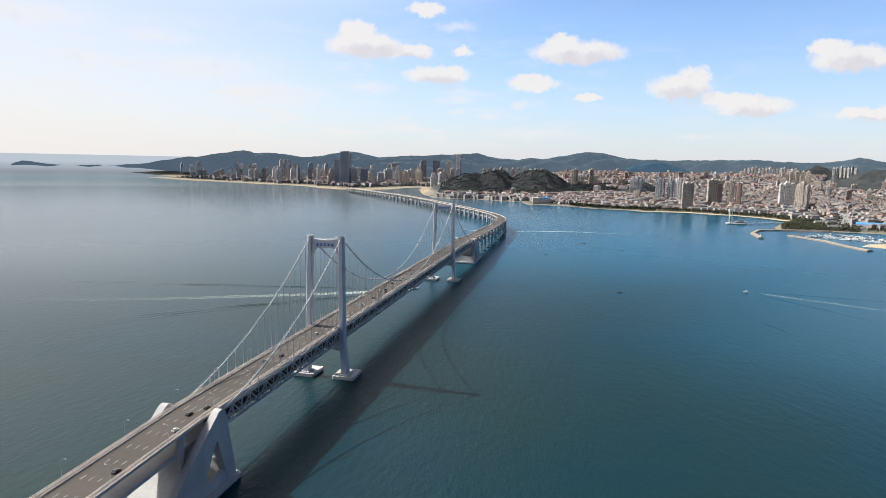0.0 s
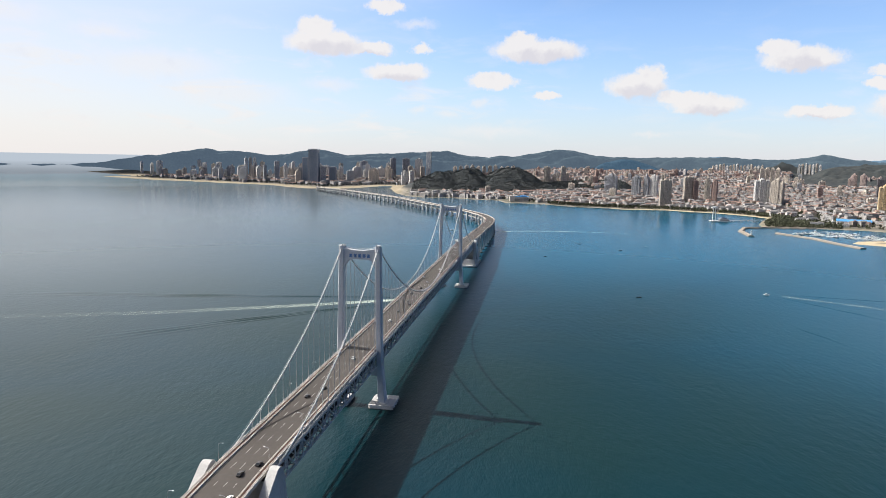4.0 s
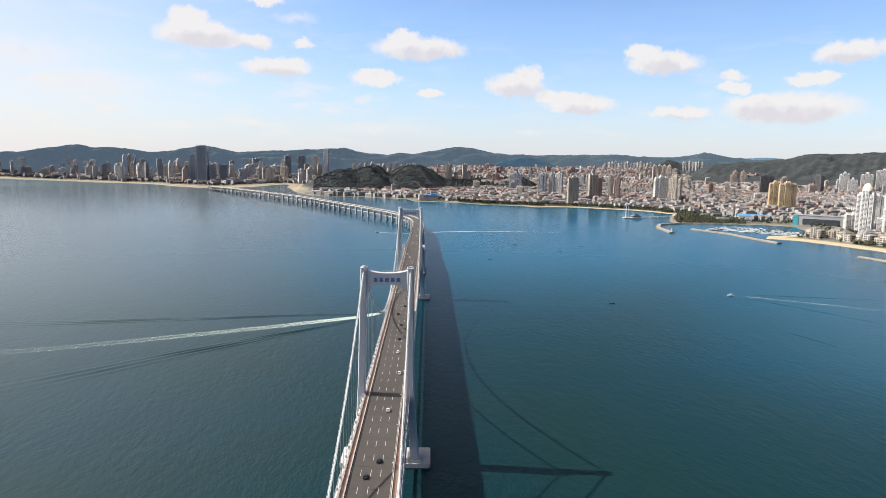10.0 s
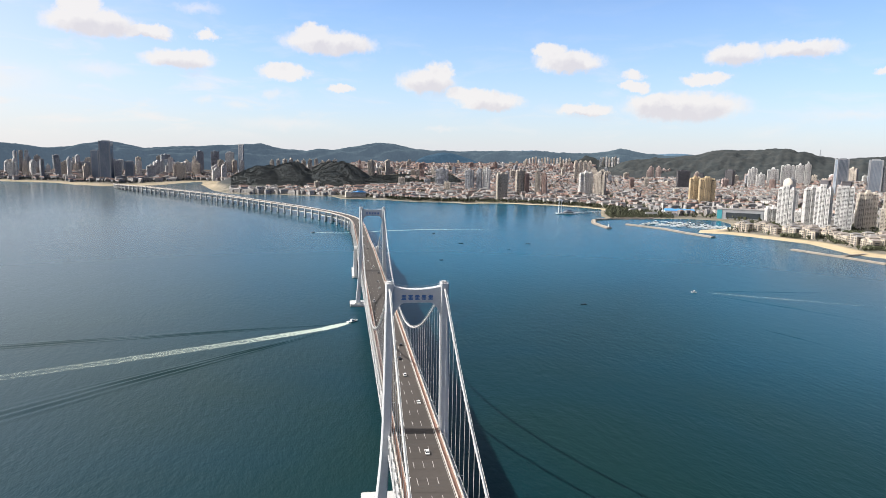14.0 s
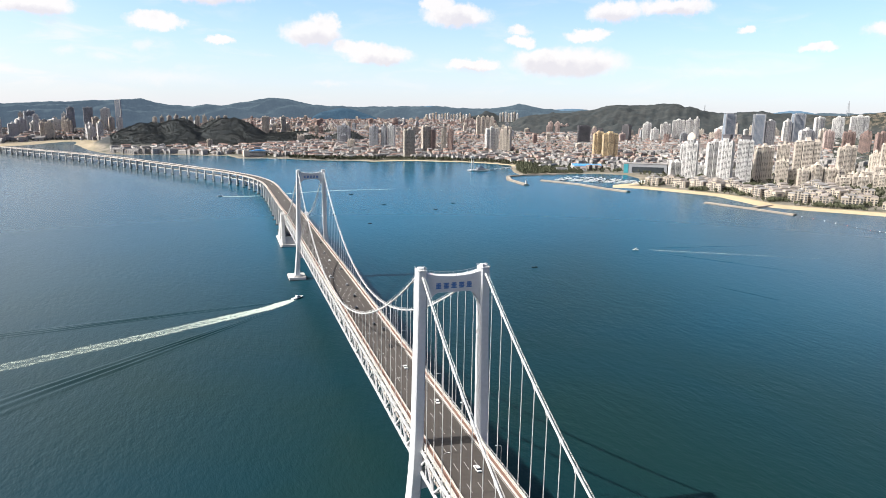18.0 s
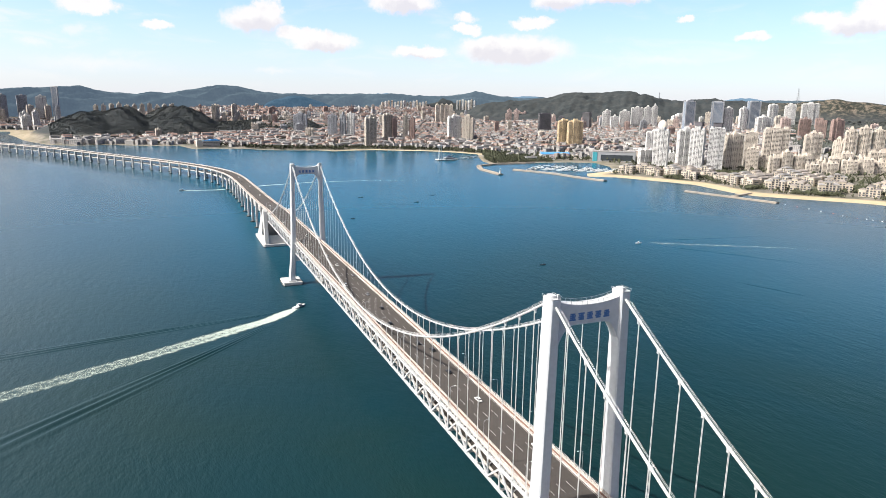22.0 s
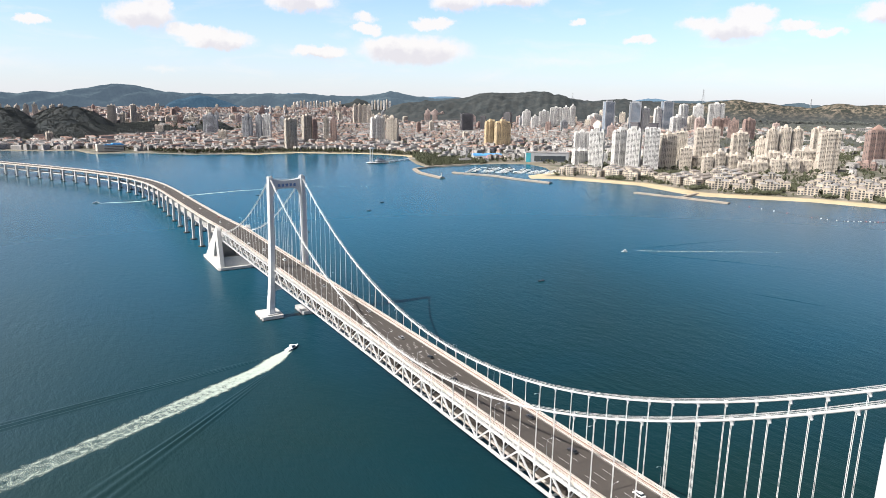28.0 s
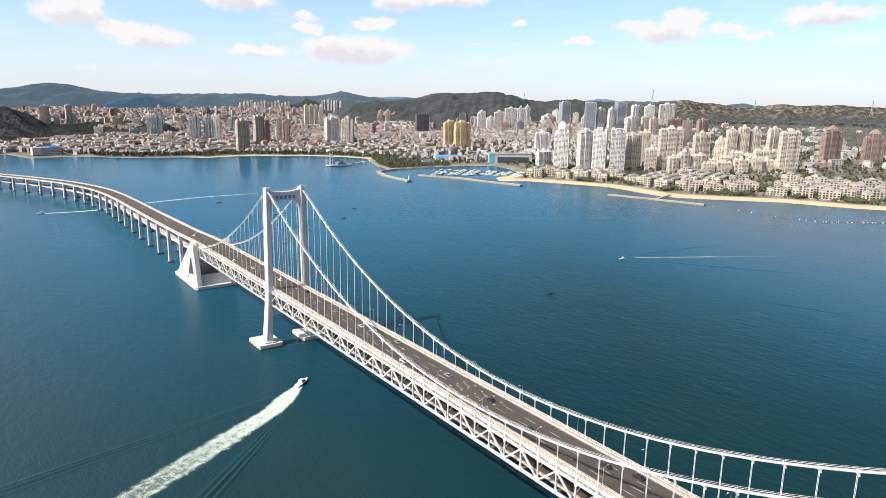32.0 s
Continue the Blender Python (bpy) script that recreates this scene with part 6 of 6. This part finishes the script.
make_low_town("low_town", 0, 420, 30, 66, 1900, 3300, 10, 22, 18, 46, 25, TOWN)


# ---- beach villas ----
VILLA_ROOF = material("dull_villa_roof", (0.23, 0.205, 0.185), 0.85, vary=0.2, scale=0.05, by_object=0.2)


def villa_meshes(seed):
    """A terrace house in three stepped blocks with tall dark windows, balconies, cornices and hipped roofs."""
    body, roof, win, trim = Shape(), Shape(), Shape(), Shape()
    tall = (10.2, 13.4, 12.0)[seed % 3]
    blocks = [(-8.2, 0, 9.2, 14, tall), (0.6, -1.6, 8.4, 15, tall + 3.0), (9.0, 0.6, 8.4, 13, tall - 0.8)]
    for x, y, w, t, z in blocks:
        body.box(x, y, 0, w, t, z)
        trim.box(x, y, z, w + 0.9, t + 0.9, 0.5)
        roof.add([(x - w / 2 - 0.6, y - t / 2 - 0.6, z + 0.5), (x + w / 2 + 0.6, y - t / 2 - 0.6, z + 0.5), (x + w / 2 + 0.6, y + t / 2 + 0.6, z + 0.5), (x - w / 2 - 0.6, y + t / 2 + 0.6, z + 0.5),
                  (x, y - t * 0.22, z + 2.7), (x, y + t * 0.22, z + 2.7)], [(0, 1, 4), (1, 2, 5, 4), (2, 3, 5), (3, 0, 4, 5), (3, 2, 1, 0)])
        for k in range(int(z / 3.2)):
            for e in (-1, 1):
                for p in (-0.27, 0.27):
                    win.box(x + p * w, y + e * t / 2, 0.7 + 3.25 * k, w * 0.30, 0.3, 2.3)
                    trim.box(x + p * w, y + e * (t / 2 + 0.5), 0.4 + 3.25 * k, w * 0.38, 1.0, 0.35)
                win.box(x + e * w / 2, y, 0.7 + 3.25 * k, 0.3, t * 0.5, 2.2)
        trim.box(x, y - t / 2 - 0.3, z * 0.5, w * 0.14, 0.7, z * 0.5)
    return [("house_body", body.mesh("house_body", WALLS["villa"])), ("roof", roof.mesh("roof", (VILLA_ROOF, ROOF_GREY, VILLA_ROOF)[seed % 3])), ("window_panes", win.mesh("window_panes", PANE)), ("cornice", trim.mesh("cornice", WALLS["cream"]))]


VILLAS = [villa_meshes(k) for k in range(3)]


def villa(x, y, turn, k):
    z, _, d = ground_at(x, y)
    v = thing("villa", "cream three-storey seaside villa with tall windows and cornices", "villa", "villas behind the beach", at=pose(x, y, z - 0.6, 0, 0, math.degrees(turn)) @ Matrix.Scale(1.45, 4))
    for name, me in VILLAS[k % 3]:
        piece = part(name, me, None, v)
        if name != "roof":
            tagged(piece, kind="stuff")
    TAKEN.append((x, y, 23))


rnd = random.Random(9)
edge = [(890, 1235), (950, 1140), (1000, 1010), (985, 870), (1040, 770), (1110, 690), (1160, 560), (1290, 400)]
for row, inland in enumerate((66, 110, 156, 204, 252)):
    for (ax, ay), (bx, by) in zip(edge, edge[1:]):
        n = max(1, int(math.hypot(bx - ax, by - ay) / 43))
        for i in range(n):
            t = (i + 0.5 * (row % 2)) / n
            x, y = ax + (bx - ax) * t, ay + (by - ay) * t
            nx, ny = (ay - by), (bx - ax)
            ln = -math.hypot(nx, ny)
            x, y = x + nx / ln * (inland + rnd.uniform(-6, 6)) * -1, y + ny / ln * (inland + rnd.uniform(-6, 6)) * -1
            if row > 2 and y > 1000 or ground_at(x, y)[2] < 48 or any(math.hypot(x - p, y - q) < s + 8 for p, q, s in TAKEN):
                continue
            villa(x, y, math.atan2(by - ay, bx - ax) + math.pi + rnd.uniform(-0.15, 0.15), i + row)


# ---- marina and fun fair ----
def make_yacht(sailing, paint, label):
    yacht = thing("yacht", label, "yacht", "moored yachts", at=pose(0, 0, -300))
    rings = []
    for t, w in ((-0.5, 0.8), (-0.1, 1.0), (0.25, 0.8), (0.5, 0.08)):
        b = w * (1.7 if sailing else 2.4)
        rings.append([(-b, t * 15, 1.5 + 0.4 * max(0, t)), (b, t * 15, 1.5 + 0.4 * max(0, t)), (b * 0.6, t * 15, 0), (-b * 0.6, t * 15, 0)])
    part("hull", Shape().loft(rings), paint, yacht)
    if sailing:
        part("cabin", Shape().box(0, 0, 1.5, 1.9, 5, 0.8, bevel=0.3), GELCOAT, yacht)
        part("mast", Shape().tube([(0, 0.8, 1.5), (0, 0.8, 17)], 0.13, 5), STEEL, yacht)
        part("boom", Shape().bar((0, 0.6, 3.0), (0, -5.4, 3.0), 0.5, 0.45), HULL_DARK, yacht)
    else:
        part("cabin", Shape().box(0, -1, 1.5, 3.4, 7.0, 1.7, bevel=0.4), GELCOAT, yacht)
        part("window_band", Shape().box(0, -0.8, 2.1, 3.46, 5.4, 0.7, bevel=0.1), CAR_GLASS, yacht)
        part("flybridge", Shape().box(0, -2, 3.2, 2.8, 4.0, 0.9, bevel=0.3), GELCOAT, yacht)
    return yacht


def make_marina():
    kinds = [make_yacht(True, GELCOAT, "white sailing yacht with a bare mast in the marina"), make_yacht(False, GELCOAT, "white motor yacht with a flybridge in the marina"),
             make_yacht(False, GELCOAT, "white motor yacht with a flybridge in the marina"), make_yacht(False, HULL_DARK, "motor yacht with a dark hull in the marina")]
    rnd = random.Random(3)
    pontoons = thing("pontoon", "grey floating pontoons of the marina", "pontoon")
    for j in range(6):
        a, b = Vector((786 + 32 * j, 1396 - 24 * j, 0)), Vector((894 + 30 * j, 1500 - 32 * j, 0))
        part("walkway", Shape().bar(a + Vector((0, 0, 0.5)), b + Vector((0, 0, 0.5)), 2.4, 0.6), CONCRETE, pontoons)
        for i in range(12):
            p = a.lerp(b, (i + 0.5) / 12)
            w = (b - a).normalized()
            side = Vector((w.y, -w.x, 0))
            for s in (-1, 1):
                q = p + side * s * rnd.uniform(7.5, 10)
                if rnd.random() < 0.08 + 0.04 * i:
                    continue
                copy_thing(kinds[rnd.randrange(4)], Matrix.Translation((q.x, q.y, 0)) @ Matrix.Rotation(math.atan2(-side.x * s, side.y * s) + rnd.uniform(-0.3, 0.3) + math.pi * (rnd.random() < 0.4), 4, "Z") @ Matrix.Scale(rnd.uniform(0.5, 1.15), 4))
    for yacht in kinds:
        for o in (*yacht.children, yacht):
            bpy.data.objects.remove(o)


make_marina()


def make_fair():
    x, y = 997, 1760
    z = ground_at(x, y)[0]
    wheel = thing("ferris_wheel", "white fairground ferris wheel by the harbour", "ferris wheel", at=pose(x, y, z, 0, 0, -25))
    rim = Shape()
    for q in (-1, 1):
        ring = [(16 * math.cos(2 * math.pi * i / 32), q, 19 + 16 * math.sin(2 * math.pi * i / 32)) for i in range(33)]
        for a, b in zip(ring, ring[1:]):
            rim.bar(a, b, 0.5, 0.5)
        for i in range(0, 32, 2):
            rim.bar((0, q, 19), ring[i], 0.25, 0.25)
    part("rim", rim, PAINT, wheel)
    for s in (-1, 1):
        part("support_leg", Shape().bar((0, s * 2, 19), (-9, s * 4, 0), 0.8, 0.8).bar((0, s * 2, 19), (9, s * 4, 0), 0.8, 0.8), PAINT, wheel)
    for i in range(16):
        a = 2 * math.pi * i / 16
        part("cabin", Shape().box(16 * math.cos(a), 0, 17.2 + 16 * math.sin(a), 1.8, 1.8, 2.0, bevel=0.3), WALLS["white"], wheel)
    hall = thing("exhibition_hall", "low fairground hall with a blue curved roof", "hall", at=pose(1060, 1720, ground_at(1060, 1720)[0] - 1, 0, 0, -20))
    part("wall", Shape().box(0, 0, 0, 90, 40, 12), WALLS["white"], hall)
    arch = Shape()
    arch.loft([[(px, 21 * math.cos(math.pi * j / 8), 11.5 + 6 * math.sin(math.pi * j / 8)) for j in range(9)] for px in (-46, 46)])
    part("roof", arch, ROOF_BLUE, hall, "blue curved sheet roof")
    mall = thing("shopping_centre", "long grey flat-roofed shopping centre with a dark glazed front", "shopping centre", at=Matrix.Translation((1175, 1558, 3)) @ Matrix.Rotation(facing(1175, 1558), 4, "Z"))
    part("wall", Shape().box(0, 0, 0, 130, 50, 29, bevel=1), WALLS["grey"], mall)
    dark_glass = material("dark_shopfront_glass", (0.05, 0.06, 0.07), 0.15, vary=0.2, scale=0.1)
    teal = material("teal_cladding", (0.05, 0.30, 0.36), 0.5, vary=0.1, scale=0.1)
    part("glazed_front", Shape().box(8, 24.6, 3, 96, 2, 17).box(8, -24.6, 3, 96, 2, 17), dark_glass, mall)
    for e in (-1, 1):
        part("end_panel", Shape().box(-58, 24.8 * e, 0, 14, 2.4, 27), teal, mall, "teal end panel")
    part("roof", Shape().box(0, 0, 29, 132, 52, 1.4), ROOF_GREY, mall)
    rose = material("pink_fair_wall", (0.62, 0.30, 0.42), 0.7, vary=0.1, scale=0.1)
    for fx, fy, fw, fd, fh, mat, words in ((1068, 1690, 44, 24, 14, rose, "pink fairground hall with a pale flat roof"), (925, 1640, 36, 18, 12, WALLS["white"], "white harbour building with a pale flat roof"),
                                           (1144, 1730, 56, 26, 10, WALLS["brown"], "low brown fairground building with a pale flat roof"), (1120, 1668, 40, 22, 11, WALLS["cream"], "cream fairground building with a pale flat roof"),
                                           (1000, 1650, 30, 16, 8, WALLS["white"], "white low harbour pavilion with a pale flat roof")):
        fair = thing("fair_building", words, "hall", "fairground halls", at=Matrix.Translation((fx, fy, ground_at(fx, fy)[0] - 1)) @ Matrix.Rotation(facing(fx, fy) + 0.2, 4, "Z"))
        part("wall", Shape().box(0, 0, 0, fw, fd, fh), mat, fair)
        part("roof", Shape().box(0, 0, fh, fw + 1.5, fd + 1.5, 0.8).box(fw * 0.2, 0, fh + 0.8, fw * 0.25, fd * 0.4, 2.5), ROOF_GREY, fair)
        for k in range(int(fw / 5)):
            for e in (-1, 1):
                part("window_pane", Shape().box(-fw / 2 + 2.5 + 5 * k, e * fd / 2, fh * 0.4, 3.2, 0.3, fh * 0.32), PANE, fair)
    spire = thing("fair_spire", "white slender fairground spire with a round cabin", "tower", at=pose(989, 1693, ground_at(989, 1693)[0] - 1))
    part("shaft", Shape().tube([(0, 0, 0), (0, 0, 30), (0, 0, 46)], [1.6, 1.0, 0.2], 8), WALLS["white"], spire)
    part("cabin", Shape().tube([(0, 0, 10), (0, 0, 11), (0, 0, 14), (0, 0, 15)], [1.5, 4.0, 4.0, 1.4], 12), WALLS["white"], spire)
    hotel = thing("waterside_hotel", "cream waterside hotel with a bright blue roof", "hotel", at=pose(31, 2440, 4, 0, 0, 10))
    part("wall", Shape().box(0, 0, 0, 60, 30, 20).box(-36, 0, 0, 30, 24, 24), WALLS["cream"], hotel)
    part("roof", Shape().box(0, 0, 20, 62, 32, 3, bevel=1).box(10, 0, 23, 26, 20, 3), ROOF_BLUE, hotel, "bright blue roof")
    part("window_panes", Shape().box(0, 0, 4, 60.3, 30.3, 1.6).box(0, 0, 9, 60.3, 30.3, 1.6).box(0, 0, 14, 60.3, 30.3, 1.6), PANE, hotel)


make_fair()


# ---- trees ----
def make_trees(name, spots, label, seed, mat=None):
    """Trees as a short trunk under a loose heap of leaf clumps."""
    rnd = random.Random(seed)
    sh = Shape()
    for x, y, z, s in spots:
        p, k = drawn_in(x, y, z)
        s = s * k
        sh.box(p.x, p.y, p.z - 1, 0.12 * s, 0.12 * s, s * 0.5)
        for _ in range(4):
            c = p + Vector((rnd.uniform(-0.35, 0.35) * s, rnd.uniform(-0.35, 0.35) * s, s * rnd.uniform(0.35, 0.85)))
            r = s * rnd.uniform(0.22, 0.4)
            vs = [c + Vector((math.cos(2.1 * i) * r * rnd.uniform(0.7, 1.2), math.sin(2.1 * i) * r * rnd.uniform(0.7, 1.2), rnd.uniform(-0.4, 0.3) * r)) for i in range(3)]
            a, b = c + Vector((rnd.uniform(-0.3, 0.3) * r, rnd.uniform(-0.3, 0.3) * r, r * rnd.uniform(0.7, 1.1))), c - Vector((0, 0, r * 0.7))
            sh.add([*vs, a, b], [(0, 1, 3), (1, 2, 3), (2, 0, 3), (1, 0, 4), (2, 1, 4), (0, 2, 4)])
    me = bpy.data.meshes.new(name)
    me.from_pydata(sh.v, [], sh.f)
    me.materials.append(mat or LEAF)
    tagged(new(name, me), label, "trees", kind="stuff")


def scatter(count, az0, az1, r0, r1, want, size, seed):
    rnd = np.random.RandomState(seed)
    a, r = rnd.uniform(az0, az1, count), np.sqrt(rnd.uniform(r0 * r0, r1 * r1, count))
    x, y = EYE.x + r * np.sin(np.radians(a)), EYE.y + r * np.cos(np.radians(a))
    z, h, d = terrain(x, y)
    ok = want(x, y, z, h, d)
    return [(float(p), float(q), float(t), float(rnd.uniform(*size))) for p, q, t in zip(x[ok], y[ok], z[ok])]


make_trees("hill_trees", scatter(40000, -9, 11, 3250, 4150, lambda x, y, z, h, d: (h > 14) & (d > 5), (3, 5), 1), "dense dark green woods covering the low hills", 1, HILL_LEAF)
make_trees("street_trees", scatter(9000, -38, -7, 3000, 5400, lambda x, y, z, h, d: (d > 150) & (h < 18), (7, 13), 6), "scattered trees on the flat land beyond the bay", 6, HILL_LEAF)
make_trees("shore_trees", scatter(15000, 4, 40, 1900, 2900, lambda x, y, z, h, d: (d > 22) & (d < 75) & (h < 18) & (y > 1640), (7, 13), 7), "thick belt of dark green trees behind the town beach", 7)
make_trees("street_trees", scatter(22000, -8, 62, 1700, 4200, lambda x, y, z, h, d: (d > 55) & (h < 18), (7, 12), 2), "scattered green trees between the houses of the town", 2)
make_trees("shore_trees", scatter(9000, 10, 70, 1350, 2900, lambda x, y, z, h, d: (d > 42) & (d < 60) & (h < 18), (6, 11), 3), "belt of green trees behind the beaches", 3)
make_trees("garden_trees", scatter(30000, 36, 72, 900, 2200, lambda x, y, z, h, d: (d > 48) & (d < 260) & (h < 18) & (np.sin(x / 21) + np.sin(y / 17) > -0.3), (5, 9), 8), "green garden trees between the seaside villas", 8)
make_trees("slope_trees", scatter(9000, 47, 64, 2500, 3900, lambda x, y, z, h, d: (d > 60) & (z < 110), (8, 14), 12), "dark woods on the slope behind the seaside towers", 12, HILL_LEAF)
make_trees("park_trees", [q for q in scatter(6000, 20, 32, 1900, 2400, lambda x, y, z, h, d: (d > 14) & (d < 160) & (x < 985) & (y < 2000) & (y > 1590), (5, 9), 4)], "dense green trees of a harbour park", 4)


# ---- line masts on the hills ----
def pylon(x, y, h):
    z = ground_at(x, y)[0]
    p, k = drawn_in(x, y, z)
    ob = thing("lattice_mast", "thin steel lattice mast on a hill top", "mast", "lattice masts", at=Matrix.Translation(p))
    sh, h = Shape(), h * k
    w = h * 0.09
    for a, b in ((1, 1), (1, -1), (-1, 1), (-1, -1)):
        sh.bar((a * w, b * w, -3), (a * 0.5, b * 0.5, h), 0.5, 0.5)
    for i in range(7):
        t, u = i / 7, (i + 1) / 7
        w0, w1 = w + (0.5 - w) * t, w + (0.5 - w) * u
        for s in (-1, 1):
            sh.bar((-w0, s * w0, h * t), (w1, s * w1, h * u), 0.35, 0.35)
            sh.bar((s * w0, -w0, h * t), (s * w1, w1, h * u), 0.35, 0.35)
    part("lattice", sh, STEEL, ob)
    part("cross_arm", Shape().bar((-h * 0.12, 0, h * 0.82), (h * 0.12, 0, h * 0.82), 0.6, 0.6).bar((-h * 0.09, 0, h * 0.93), (h * 0.09, 0, h * 0.93), 0.6, 0.6), STEEL, ob)


pylon(*bearing(48.0, 4150), 78), pylon(*bearing(55.5, 4150), 50), pylon(*bearing(63.0, 3950), 88), pylon(*bearing(38.3, 5150), 46)


# ---- floats off the beach ----
def make_float_line():
    line = thing("float_line", "rope of white and red bathing floats off the beach", "float line")
    pts = [Vector(p) for p in ((921, 701, 0.1), (918, 649, 0.1), (908, 553, 0.1), (924, 507, 0.1), (994, 455, 0.1), (1090, 410, 0.1))]
    part("rope", Shape().tube(pts, 0.16, 6), JOINT, line)
    ball = Shape().loft([[(r * math.cos(2 * math.pi * j / 8), r * math.sin(2 * math.pi * j / 8), z) for j in range(8)] for r, z in ((0.5, -0.3), (1.25, 0.3), (1.3, 0.8), (0.8, 1.4), (0.1, 1.6))])
    white, red = ball.mesh("float", GELCOAT), ball.mesh("float", CAR_PAINTS[3])
    rnd, run = random.Random(12), 0.0
    for k, (a, b) in enumerate(zip(pts, pts[1:])):
        n = max(2, int((b - a).length / (26, 24, 12, 6, 8)[k]))
        for i in range(n):
            f = part("float", red if rnd.random() < 0.08 else white, None, line)
            f.location = a.lerp(b, i / n) + Vector((rnd.uniform(-2, 2), rnd.uniform(-2, 2), 0))
            f.scale = [rnd.uniform(0.5, 0.95)] * 3


make_float_line()


# ---- crowns on some of the towers ----
def crown(x, y, kind):
    """A dome, dark cap or red pyramid on the tower that stands at x, y."""
    p, k = drawn_in(x, y, 0)
    ob = min((o for o in bpy.data.objects if o.name.startswith("apartment_tower") and o.parent is None), key=lambda o: math.hypot(o.matrix_basis.translation.x - p.x, o.matrix_basis.translation.y - p.y))
    body = next(o for o in ob.children if o.name.startswith("roof_parapet")).data
    w, d, h = (max(v.co[i] for v in body.vertices) for i in range(3))
    if kind == "dome":
        rings = [[(w * 0.62 * r * math.cos(2 * math.pi * j / 14), d * 0.62 * r * math.sin(2 * math.pi * j / 14), h + z) for j in range(14)] for r, z in ((1, 0), (1, 6), (0.88, 10), (0.64, 14), (0.35, 17), (0.05, 18.5))]
        part("dome", Shape().loft(rings), WALLS["cream"], ob, "cream domed crown")
    elif kind == "cap":
        part("roof_cap", Shape().box(0, 0, h, w * 1.2, d * 1.2, 9, bevel=2).box(0, 0, h + 9, w * 1.35, d * 1.35, 1.5, bevel=2), WALLS["dark"], ob, "dark roof cap")
    else:
        m = Shape().loft([[(p * w * 0.5 * s, q * d * 0.6 * s, h + z) for p, q in ((1, 1), (-1, 1), (-1, -1), (1, -1))] for s, z in ((1, 0), (0.9, 3), (0.08, 14))])
        part("pyramid_roof", m, ROOF_RED, ob, "red pyramid roof")


crown(1150, 1315, "dome"), crown(1160, 1188, "cap"), crown(1196, 1160, "cap"), crown(1725, 875, "red"), crown(1800, 800, "red")
